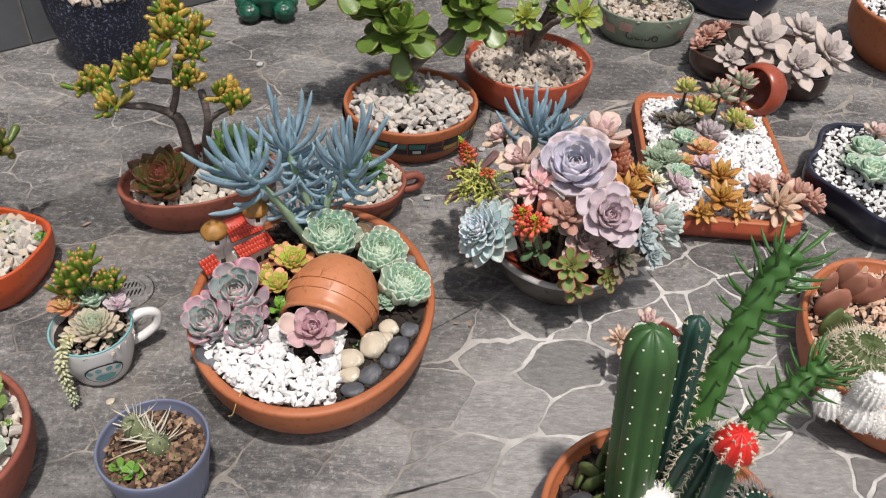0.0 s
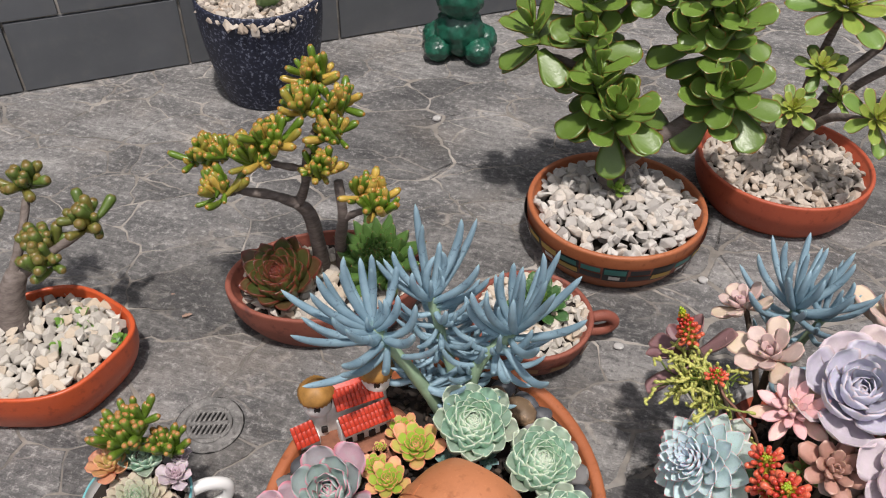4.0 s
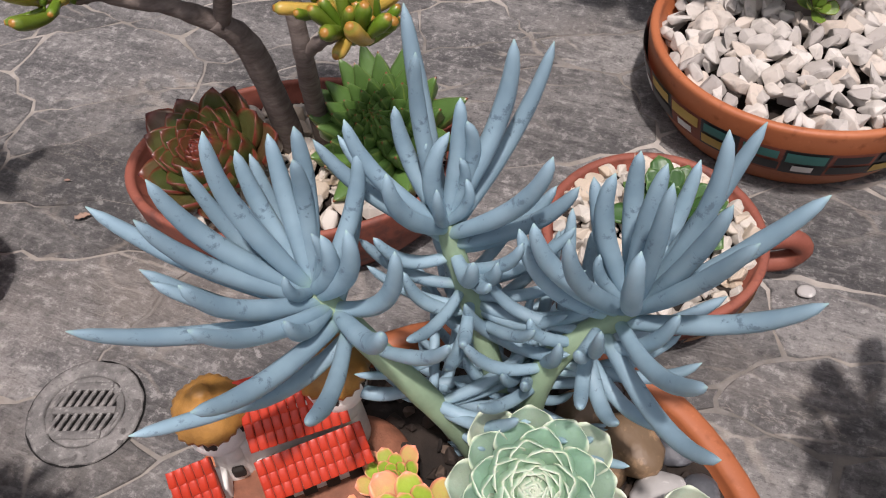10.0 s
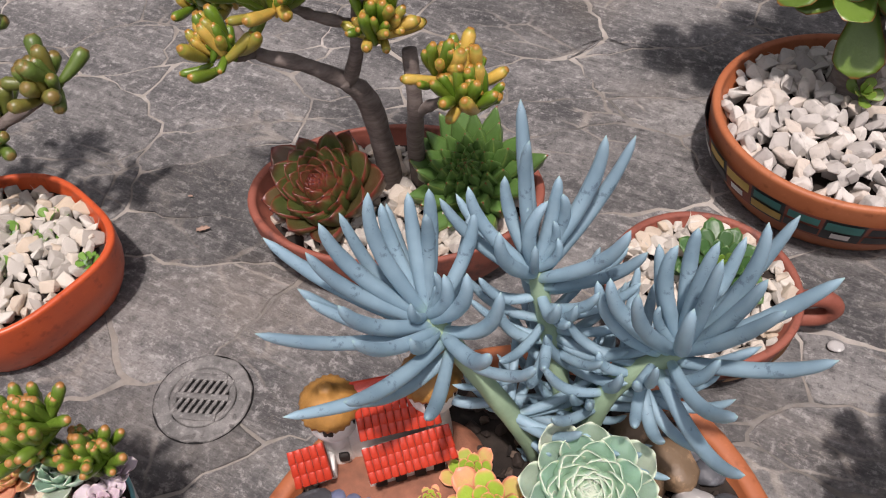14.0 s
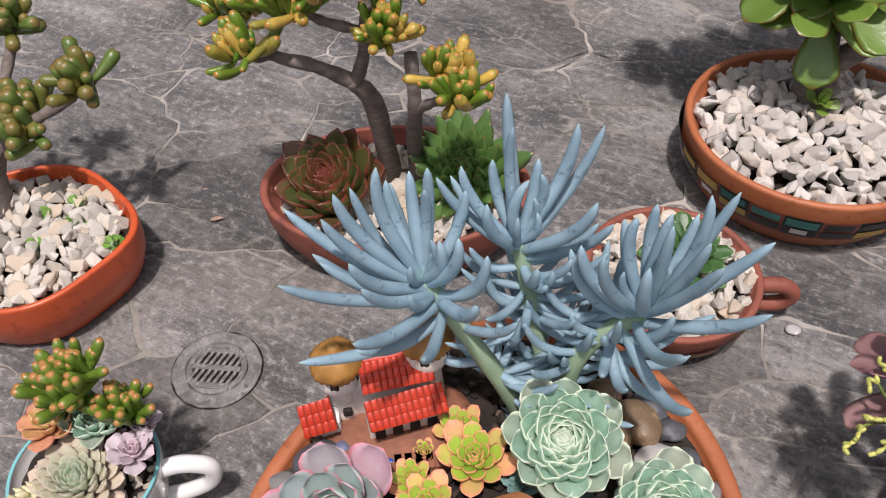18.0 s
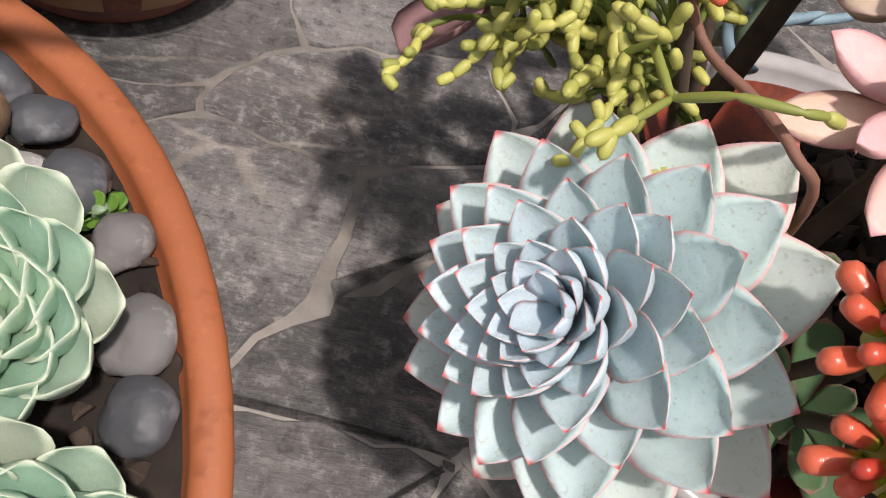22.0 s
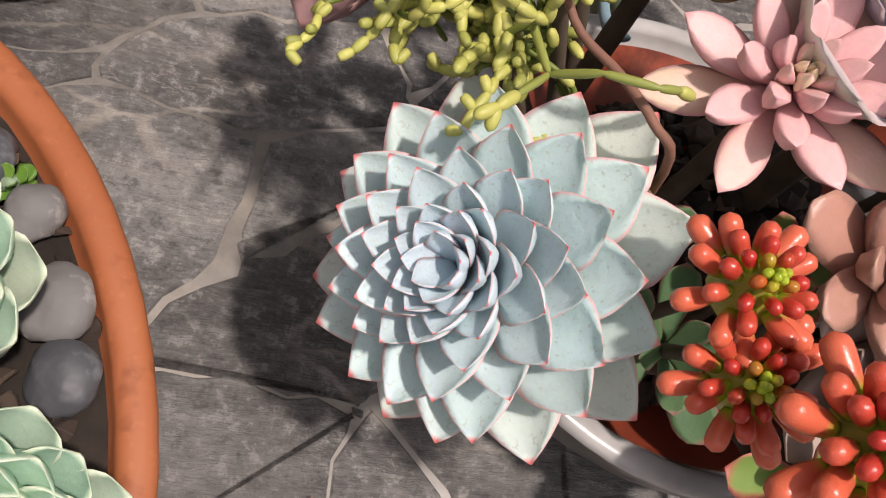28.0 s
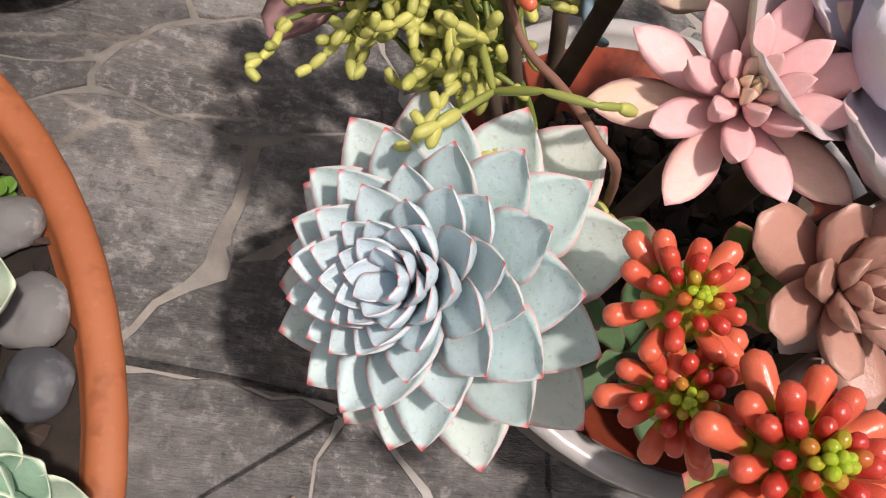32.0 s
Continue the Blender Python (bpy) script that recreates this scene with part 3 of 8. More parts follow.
def cells(seeds, box, weights):
    """Voronoi cells of the seeds by clipping, as lists of 2D corners."""
    out = []
    S = np.array(seeds)
    for i, s in enumerate(S):
        poly = [np.array(p) for p in ((box[0], box[1]), (box[2], box[1]), (box[2], box[3]), (box[0], box[3]))]
        d2 = ((S - s) ** 2).sum(1)
        for j in np.argsort(d2)[1:26]:
            o = S[j]
            nrm = o - s
            mid = s + nrm * (0.5 + 0.5 * (weights[i] - weights[j]) / (nrm @ nrm))
            res = []
            for a, b in zip(poly, poly[1:] + poly[:1]):
                da, db = (a - mid) @ nrm, (b - mid) @ nrm
                if da <= 0:
                    res.append(a)
                if da * db < 0:
                    res.append(a + (b - a) * da / (da - db))
            poly = res
            if len(poly) < 3:
                break
        out.append(poly)
    return out


# centres of the slabs beside the bowls
NEAR = [(0.024, 0.745), (0.165, 0.846), (0.222, 0.781), (0.083, 0.706), (-0.085, 0.727), (0.151, 0.945), (0.072, 0.916), (0.253, 0.911), (0.387, 1.01), (0.046, 0.853), (0.214, 0.694), (-0.222, 0.688), (-0.161, 0.734), (0.097, 0.888), (0.29, 0.844)]
LEFT = [(-0.932, 1.462), (-0.828, 1.397), (-0.732, 1.427), (-0.729, 1.28), (-0.61, 1.257), (-0.673, 1.344), (-0.574, 1.123), (-0.847, 1.279), (-0.892, 1.295), (-0.918, 1.273), (-1.009, 1.395), (-0.877, 1.229), (-0.622, 1.314), (0.021, 1.333), (0.043, 1.403), (-0.054, 1.3)]
MID = [(0.042, 1.054), (-0.018, 1.154), (0.064, 1.166), (0.116, 1.118), (0.057, 0.985), (0.162, 1.098), (0.208, 1.04), (0.109, 1.006), (0.148, 1.0), (-0.051, 1.214), (-0.008, 1.206), (0.041, 1.237), (0.005, 1.257)]


def build_slabs():
    r = random.Random(21)
    ca, sa = math.cos(radians(24)), math.sin(radians(24))
    seeds = []
    for x, y in NEAR + LEFT + MID:
        seeds.append(((x * ca + y * sa) / 1.5, -x * sa + y * ca, 0.075))
    tries = 0
    while tries < 12000:
        tries += 1
        x, y = r.uniform(-2.6, 3.2), r.uniform(-0.9, 3.6)
        right = min(1, max(0, (x + 0.05) / 0.3))
        far = min(1, max(0, (y - 1.4) / 0.3))
        near_left = (1 - right) * (1 - far)
        size = 0.040 + 0.05 * near_left + 0.10 * r.random() ** 1.3
        if x < -0.2 and far > 0.3:
            size = 0.045 + 0.075 * r.random() ** 1.5
        u, v = (x * ca + y * sa) / 1.5, -x * sa + y * ca
        if all((u - p) ** 2 + (v - q) ** 2 > min(size, t) ** 2 for p, q, t in seeds):
            seeds.append((u, v, size))
    heavy = [r.uniform(-1, 1) * 0.8 * min(t, 0.1) ** 2 for p, q, t in seeds]
    polys = cells([(p, q) for p, q, t in seeds], (-3, -3, 4, 5), heavy)
    items = []
    for poly, (p, q, t) in zip(polys, seeds):
        if len(poly) < 3:
            continue
        w = [np.array(((a[0] * 1.5) * ca - a[1] * sa, (a[0] * 1.5) * sa + a[1] * ca)) for a in poly]
        c = sum(w) / len(w)
        items.append((w, c))
    items.sort(key=lambda it: (it[1][0] - 0.05) ** 2 + (it[1][1] - 1.15) ** 2)
    rest_v, rest_f = [], []
    for k, (w, c) in enumerate(items):
        if c[0] < -2.6 or c[0] > 3.2 or c[1] < -1.0 or c[1] > 3.6:
            continue
        right = min(1, max(0, (c[0] + 0.02) / 0.25)) 
        ring, near = [], []
        for a, b in zip(w, w[1:] + w[:1]):
            m = max(2, int(np.linalg.norm(b - a) / 0.016))
            for i in range(m):
                ring.append(a + (b - a) * i / m)
                near.append(min(i, m - i) / m * np.linalg.norm(b - a))
        line = []
        for p in ring:
            v3 = Vector((p[0] * 13, p[1] * 13, 0.0))
            d = Vector((noise.noise(v3), noise.noise(v3 + Vector((31, 7, 0))), 0)) * 0.011
            v4 = v3 * 5
            d += Vector((noise.noise(v4), noise.noise(v4 + Vector((13, 5, 0))), 0)) * 0.008
            line.append(np.array((p[0] + d.x, p[1] + d.y)))
        n = len(line)
        cut = []
        for i in range(n):
            tan = line[(i + 1) % n] - line[i - 1]
            tan /= max(1e-9, np.linalg.norm(tan))
            v3 = Vector((line[i][0] * 9, line[i][1] * 9, 4.0))
            k1 = max(0.0, noise.noise(v3) + 0.12) ** 1.4
            k2 = max(0.0, noise.noise(v3 * 4.3))
            cut.append(line[i] + np.array((-tan[1], tan[0])) * (0.0005 + (0.0042 + 0.002 * right) * k1 + 0.0018 * k2 + 0.0006 * right + (0.002 + 0.0012 * right + 0.005 * k1) * math.exp(-near[i] / 0.010)))
        z = r.uniform(-0.0006, 0.0)
        tilt = (r.uniform(-0.004, 0.004), r.uniform(-0.004, 0.004))
        verts = []
        for lift, inset in ((-0.012, 0.0), (z - 0.0010, 0.0), (z, 0.0013)):
            for i in range(n):
                p = cut[i]
                to = c - p
                to /= max(1e-6, np.linalg.norm(to))
                p = p + to * inset
                h = lift if lift == -0.012 else lift + (p[0] - c[0]) * tilt[0] + (p[1] - c[1]) * tilt[1]
                verts.append((p[0], p[1], h))
        faces = []
        for j in range(2):
            for i in range(n):
                a, b = j * n + i, j * n + (i + 1) % n
                faces.append((a, b, b + n, a + n))
        faces.append(tuple(range(2 * n, 3 * n)))
        if k < 290:
            child("slab", mesh_of("slab", verts, faces, SLATE, smooth=False), floor)
        else:
            o = len(rest_v)
            rest_v.extend(verts)
            rest_f.extend(tuple(i + o for i in g) for g in faces)
    if rest_v:
        ob = child("far_slabs", mesh_of("far_slabs", rest_v, rest_f, SLATE, smooth=False), floor)
        ob["kind"] = "stuff"


def wall_material():
    n = Nodes("grey_wall_tile", 0.6)
    c = n.ramp(n.noise(3.0, 6, 0.6), (0.3, (0.075, 0.080, 0.086)), (0.7, (0.125, 0.131, 0.14)))
    c = n.mix(n.math("MULTIPLY", n.step(n.noise(26.0, 5), 0.5, 0.75), 0.35), c, (0.14, 0.136, 0.132))
    n.colour(c).bump(n.noise(40.0, 4), 0.25, 0.002)
    return n.m


WALL = wall_material()


def build_wall(name, at, turn, length, height):
    """A wall clad with large grey tiles; its face lies on local y = 0 and looks to -y."""
    w = tagged(new(name), "grey tiled patio wall with thin pale joints", "wall", kind="structure")
    w.matrix_basis = pose(*at, 0, 0, turn)
    core = mesh_of("core", [(x, y, z) for z in (0, height) for x, y in ((-length / 2, 0.008), (length / 2, 0.008), (length / 2, 0.15), (-length / 2, 0.15))],
                   [(0, 3, 2, 1), (4, 5, 6, 7), (0, 1, 5, 4), (1, 2, 6, 5), (2, 3, 7, 6), (3, 0, 4, 7)], MORTAR, smooth=False)
    child("core", core, w)
    tw, thh, g = 0.34, 0.155, 0.002

    def tile(wd, hh):
        b = 0.0015
        return mesh_of("tile", [(g, 0.01, g), (wd - g, 0.01, g), (wd - g, 0.01, hh - g), (g, 0.01, hh - g),
                                (g + b, 0, g + b), (wd - g - b, 0, g + b), (wd - g - b, 0, hh - g - b), (g + b, 0, hh - g - b)],
                       [(4, 5, 6, 7), (0, 1, 5, 4), (1, 2, 6, 5), (2, 3, 7, 6), (3, 0, 4, 7)], WALL, smooth=False)
    me = tile(tw, thh)
    rows = int(height / thh)
    upper_v, upper_f = [], []
    for j in range(rows):
        for i in range(int(length / tw)):
            x = -length / 2 + i * tw + (0.11 if j % 2 else 0)
            if x + tw > length / 2:
                continue
            if j < 4:
                child("tile", me, w, pose(x, 0, j * thh))
            else:
                o = len(upper_v)
                upper_v += [(q.co.x + x, q.co.y, q.co.z + j * thh) for q in me.vertices]
                upper_f += [tuple(k + o for k in q.vertices) for q in me.polygons]
    child("upper_tiles", mesh_of("upper_tiles", upper_v, upper_f, WALL, smooth=False), w)["kind"] = "stuff"
    return w


build_wall("wall_north", (-0.670, 2.138, 0), 36.5, 6.2, 1.7)

# ---- pots ----
GREYGLAZE_DARK = clay("mottled_grey_glaze", (0.035, 0.030, 0.027), (0.14, 0.128, 0.115), 0.45, 22.0, 0.1)
REDGLAZE = clay("red_brown_glaze", (0.24, 0.045, 0.024), (0.36, 0.078, 0.04), 0.3, 26.0, 0.12, stain=(0.15, 0.04, 0.025))

circle = oval
C = {}
C["bowl"] = pot("terracotta_bowl", "wide round terracotta bowl planted as a miniature garden", (-0.152, 0.953, 0), oval(0.194, 0.234), 0.105, 0.80, 0.068, TERRA, soil_at=0.90)
C["arr"] = pot("glazed_bowl", "grey glazed bowl with red inside, packed with succulents", (0.272, 1.143, 0), oval(0.137, 0.136), 0.09, 0.64, 0.085, GREYGLAZE_DARK, inner=REDGLAZE, lip_mat=GREYGLAZE, soil_at=0.5, soil_reach=0.72)
C["jade"] = pot("painted_pot", "terracotta pot with a painted geometric band", (-0.017, 1.585, 0), oval(0.147, 0.14, 15), 0.09, 0.82, 0.06, TERRA, soil_at=0.7)
C["terr"] = pot("red_clay_pot", "round red terracotta planter with stone chips", (0.256, 1.80, 0), oval(0.152, 0.145), 0.085, 0.84, 0.05, RUST, soil_at=0.75)
C["celbo"] = pot("painted_dish", "green dish painted with flowers and lettering", (0.595, 2.125, 0), oval(0.128, 0.105), 0.085, 0.85, 0.05, SAGE, soil_at=0.8)
C["navy"] = pot("navy_pot", "dark navy glazed planter with pale stones", (0.89, 2.32, 0), oval(0.135, 0.105), 0.08, 0.85, 0.05, NAVY, soil_at=0.85)
C["gollum"] = pot("oval_pot", "worn dark terracotta oval pot", (-0.416, 1.303, 0), oval(0.150, 0.098, 25), 0.08, 0.80, 0.06, TERRA_DARK, soil_at=0.75)
C["handled"] = pot("handled_pot", "small dark clay pot with a ring handle", (-0.107, 1.321, 0), oval(0.09, 0.09), 0.067, 0.72, 0.08, TERRA_DARK, soil_at=0.8)
C["leftor"] = pot("orange_pot", "orange glazed scalloped planter with stones", (-0.750, 1.066, 0), oval(0.128, 0.105, 30, 2, 5, 0.035), 0.08, 0.85, 0.06, ORANGE, soil_at=0.8)
C["botleft"] = pot("brown_clay_bowl", "brown terracotta bowl with white chips", (-0.64, 0.66, 0), oval(0.14, 0.14), 0.10, 0.82, 0.07, TERRA_DARK, soil_at=0.8)
C["mug"] = pot("enamel_mug", "white mug with a teal cat paw, planted", (-0.48, 0.872, 0), oval(0.062, 0.062), 0.085, 0.72, 0.05, WHITE_ENAMEL, soil_at=0.85, category="mug")
C["nursery"] = pot("nursery_pot", "blue-grey ribbed plastic nursery pot", (-0.33, 0.665, 0), oval(0.074, 0.074), 0.11, 0.76, 0.06, PLASTIC, soil_at=0.8, bulge=0.0)
C["cactus"] = pot("cactus_bowl", "terracotta bowl crowded with cacti", (0.345, 0.578, 0), oval(0.163, 0.163), 0.085, 0.8, 0.06, TERRA, soil_at=0.8)
C["right"] = pot("terracotta_trough", "oval terracotta trough with small cacti", (0.79, 0.92, 0), oval(0.15, 0.20, -10), 0.09, 0.85, 0.06, TERRA, soil_at=0.8)
C["scal"] = pot("scalloped_pot", "dark navy scalloped bonsai pot with white grit", (0.995, 1.395, 0), oval(0.187, 0.185, 0, 2, 6, 0.06), 0.085, 0.85, 0.05, NAVY, soil_at=0.85)
C["tray"] = pot("terracotta_tray", "rectangular terracotta tray with white chips", (0.625, 1.472, 0), oval(0.15, 0.232, -4, 8), 0.06, 0.92, 0.07, RUST, soil_at=0.8, lip_mat=TERRA)
C["brown"] = pot("bonsai_pot", "dark brown rectangular bonsai pot", (0.862, 1.932, 0), oval(0.17, 0.12, -22, 5), 0.07, 0.9, 0.06, BROWNGLAZE, soil_at=0.85)
C["farorange"] = pot("round_clay_pot", "large rounded terracotta pot", (1.30, 2.045, 0), oval(0.18, 0.18), 0.15, 0.7, 0.06, TERRA, soil_at=0.85, bulge=0.12)
C["granite"] = pot("granite_planter", "tall speckled dark blue planter", (-0.77, 1.875, 0), oval(0.125, 0.125), 0.22, 0.74, 0.05, NAVY, soil_at=0.9)
C["small"] = pot("small_pot", "tiny dark pot with a mixed succulent cluster", (0.405, 0.93, 0), oval(0.045, 0.045), 0.06, 0.75, 0.08, TERRA_DARK, soil_at=0.85)
build_slabs()

# ---- succulents: kinds ----
def species(key, mat, shape, n, kw, name="echeveria", **leaf):
    """A kind of rosette: its leaf mesh, number of leaves and the way they stand."""
    me = leaf_mesh("leaf", mat, shape, **leaf)
    return (me, n, kw, name)


M_MINT = fleshy("leaf_mint", (0.21, 0.37, 0.29), (0.40, 0.54, 0.37), (0.54, 0.61, 0.47), None, 0.76, 0.48, 0.92, red_out=(0.36, 0.38, 0.30))
S_MINTBIG = species("mint", M_MINT, SCOOP, 64, dict(e0=26, e1=77, lmin=0.54, p=0.85, q=1.05, rise=0.30, r0=0.47, jit=4.0), w=0.70, thick=0.34, cup=0.42, curl=0.28, nu=8, nv=11)
S_MINT = species("mint_small", M_MINT, CUPPED, 32, dict(e0=14, e1=80, lmin=0.28, p=0.8, rise=0.2, r0=0.2), w=0.76, thick=0.17, cup=0.38, curl=0.18, nu=4, nv=7)
M_BLUE = fleshy("leaf_powder_blue", (0.46, 0.60, 0.575), (0.51, 0.625, 0.70), (0.74, 0.42, 0.42), (0.60, 0.14, 0.14), 0.86, 0.6, 0.945, spots=(0.42, 0.45, 0.40), red_out=(0.56, 0.60, 0.54))
S_BLUE = species("blue", M_BLUE, RHOMB, 74, dict(e0=0, e1=64, lmin=0.36, p=0.95, q=1.0, rise=0.76, r0=0.20, jit=4.0), w=0.58, thick=0.11, cup=0.24, curl=0.06, hook=0.10, keel=0.3, nv=12)
M_LAV = fleshy("leaf_lilac", (0.50, 0.47, 0.55), (0.50, 0.53, 0.64), (0.62, 0.50, 0.52), None, 0.86, 0.6, 0.94, red_out=(0.50, 0.40, 0.38))
S_LAV = species("lav", M_LAV, ROUND, 34, dict(e0=6, e1=80, lmin=0.22, p=0.9, rise=0.22, r0=0.14), w=0.94, thick=0.09, cup=0.30, curl=0.16, hook=0.3, wave=0.05)
M_MAUVE = fleshy("leaf_mauve", (0.50, 0.44, 0.47), (0.46, 0.30, 0.36), (0.60, 0.45, 0.46), None, 0.85, 0.6)
S_MAUVE = species("mauve", M_MAUVE, SPOON, 28, dict(e0=4, e1=78, lmin=0.2, rise=0.14, r0=0.12), w=0.83, thick=0.09, cup=0.28, curl=0.14, hook=0.2)
M_GHOST = fleshy("leaf_cream_pink", (0.58, 0.47, 0.40), (0.50, 0.33, 0.34), (0.62, 0.40, 0.36), None, 0.8, 0.5, red_out=(0.62, 0.50, 0.36))
S_GHOST = species("ghost", M_GHOST, SPOON, 17, dict(e0=8, e1=76, lmin=0.25, rise=0.2, r0=0.1), name="graptopetalum", w=0.63, thick=0.26, cup=0.14, curl=0.14)
M_GHOSTB = fleshy("leaf_beige_pink", (0.46, 0.36, 0.32), (0.44, 0.32, 0.32), (0.56, 0.42, 0.36), None, 0.8, 0.55)
S_GHOSTB = species("ghostb", M_GHOSTB, SPOON, 20, dict(e0=6, e1=74, lmin=0.25, rise=0.3, r0=0.1), name="graptopetalum", w=0.61, thick=0.24, cup=0.14, curl=0.16)
M_GHOSTG = fleshy("leaf_silver_beige", (0.44, 0.38, 0.35), (0.40, 0.36, 0.35), (0.54, 0.46, 0.42), None, 0.8, 0.6, red_out=(0.50, 0.42, 0.36))
S_GHOSTG = species("ghostg", M_GHOSTG, POINT, 22, dict(e0=4, e1=74, lmin=0.22, rise=0.16, r0=0.08), name="graptopetalum", w=0.56, thick=0.2, cup=0.12, curl=0.08, nv=7)
M_CREAMPINK = fleshy("leaf_soft_pink", (0.70, 0.42, 0.42), (0.66, 0.62, 0.40), (0.72, 0.38, 0.40), None, 0.82, 0.5, 0.9, red_out=(0.72, 0.54, 0.38), heart=0.35)
SPEAR = [(0, 0.42), (0.25, 0.66), (0.5, 0.97), (0.64, 1.0), (0.78, 0.84), (0.9, 0.5), (0.97, 0.22), (1, 0.03)]
S_CREAMPINK = species("creampink", M_CREAMPINK, SPEAR, 30, dict(e0=-6, e1=78, lmin=0.2, rise=0.34, r0=0.08), name="graptosedum", w=0.40, thick=0.27, cup=0.08, curl=0.14, keel=0.3)
M_GOLD = fleshy("leaf_gold", (0.46, 0.22, 0.06), (0.46, 0.30, 0.07), (0.45, 0.14, 0.04), None, 0.8, 0.42)
S_GOLD = species("gold", M_GOLD, LANCE, 22, dict(e0=4, e1=76, lmin=0.3, rise=0.35, r0=0.05), name="sedum", w=0.41, thick=0.2, cup=0.08, curl=0.12, nu=4, nv=7)
M_CREAM = fleshy("leaf_cream", (0.64, 0.60, 0.42), (0.66, 0.64, 0.46), (0.68, 0.62, 0.48), None, 0.8, 0.5)
S_CREAM = species("cream", M_CREAM, LANCE, 22, dict(e0=8, e1=78, lmin=0.3, rise=0.2), name="sedum", w=0.37, thick=0.14, cup=0.1, nu=4, nv=6)
S_CREAMBEAN = species("creambean", M_GHOST, BEAN, 15, dict(e0=12, e1=78, lmin=0.35, rise=0.4, r0=0.05), name="pachyphytum", w=0.51, thick=0.36, cup=0.0, nu=4, nv=7)
M_BROWNPINK = fleshy("leaf_brown_pink", (0.42, 0.22, 0.17), (0.40, 0.24, 0.19), (0.48, 0.28, 0.22), None, 0.8, 0.42)
S_BROWNPINK = species("brownpink", M_BROWNPINK, BEAN, 22, dict(e0=6, e1=78, lmin=0.3, rise=0.35, r0=0.05), name="graptoveria", w=0.54, thick=0.32, cup=0.05, curl=0.12, nu=4, nv=7)
M_DARK = fleshy("leaf_dark_bronze", (0.16, 0.13, 0.11), (0.17, 0.19, 0.13), (0.20, 0.12, 0.09), None, 0.8, 0.5)
S_DARK = species("dark", M_DARK, POINT, 28, dict(e0=4, e1=78, lmin=0.2, rise=0.2), w=0.51, thick=0.14, cup=0.15, nu=4, nv=7)
M_BLUEGREY = fleshy("leaf_blue_grey", (0.32, 0.38, 0.39), (0.34, 0.42, 0.42), (0.48, 0.48, 0.47), None, 0.85, 0.6)
S_BLUEGREY = species("bluegrey", M_BLUEGREY, POINT, 26, dict(e0=6, e1=80, lmin=0.2, rise=0.3), w=0.56, thick=0.18, cup=0.15, nu=4, nv=7)
M_BLUEG = fleshy("leaf_blue_green", (0.14, 0.26, 0.24), (0.17, 0.30, 0.27), (0.28, 0.36, 0.34), None, 0.85, 0.6)
S_BLUEG = species("blueg", M_BLUEG, POINT, 24, dict(e0=8, e1=80, lmin=0.2, rise=0.2), w=0.61, thick=0.16, cup=0.2, nu=4, nv=6)
M_PACHY = fleshy("leaf_pale_blue_green", (0.38, 0.45, 0.42), (0.42, 0.50, 0.47), (0.52, 0.48, 0.42), None, 0.88, 0.6, 0.95)
S_PACHY = species("pachy", M_PACHY, BEAN, 46, dict(e0=6, e1=76, lmin=0.3, rise=0.75, r0=0.08), name="pachyveria", w=0.41, thick=0.2, cup=0.08, curl=0.16)
M_LILAC = fleshy("leaf_grey_lilac", (0.48, 0.38, 0.40), (0.46, 0.34, 0.40), (0.56, 0.42, 0.42), None, 0.85, 0.55)
S_LILAC = species("lilac", M_LILAC, SPOON, 22, dict(e0=8, e1=80, lmin=0.25, rise=0.2), w=0.61, thick=0.22, cup=0.15, nu=4, nv=7)
S_LILACR = species("lilacr", M_MAUVE, SPOON, 20, dict(e0=10, e1=80, lmin=0.25, rise=0.18), w=0.81, thick=0.12, cup=0.28, nu=4, nv=7)
M_REDBEAN = fleshy("leaf_brown_red_bean", (0.40, 0.13, 0.08), (0.36, 0.16, 0.09), (0.45, 0.16, 0.10), None, 0.9, 0.35)
S_REDBEAN = species("redbean", M_REDBEAN, BEAN, 34, dict(e0=5, e1=75, lmin=0.5, rise=1.2, r0=0.05), name="sedum", w=0.56, thick=0.4, cup=0.0, nu=4, nv=7)
M_PILOSA = fleshy("leaf_green_red_edge", (0.13, 0.21, 0.045), (0.24, 0.34, 0.09), (0.42, 0.10, 0.09), (0.42, 0.07, 0.07), 0.60, 0.6, 0.82)
S_PILOSA = species("pilosa", M_PILOSA, SPOON, 18, dict(e0=2, e1=74, lmin=0.25, rise=0.3, r0=0.06), w=0.56, thick=0.14, cup=0.2, curl=0.1)
M_JELLY = fleshy("leaf_lime_pink", (0.34, 0.42, 0.10), (0.42, 0.50, 0.14), (0.55, 0.20, 0.16), None, 0.95, 0.35, 0.78, red_out=(0.48, 0.34, 0.16))
S_JELLY = species("jelly", M_JELLY, BEAN, 24, dict(e0=6, e1=78, lmin=0.35, rise=0.4, r0=0.05), name="sedum", w=0.46, thick=0.34, cup=0.0, nu=4, nv=7)
M_REDGREY = fleshy("leaf_grey_rosy", (0.30, 0.34, 0.24), (0.34, 0.40, 0.28), (0.50, 0.20, 0.20), None, 0.9, 0.5, 0.7)
S_REDGREY = species("redgrey", M_REDGREY, BEAN, 22, dict(e0=4, e1=76, lmin=0.3, rise=0.35, r0=0.05), name="graptosedum", w=0.46, thick=0.3, cup=0.04, nu=4, nv=7)
M_GREYBEAN = fleshy("leaf_grey_pink_bean", (0.34, 0.28, 0.29), (0.36, 0.32, 0.33), (0.42, 0.34, 0.34), None, 0.9, 0.6)
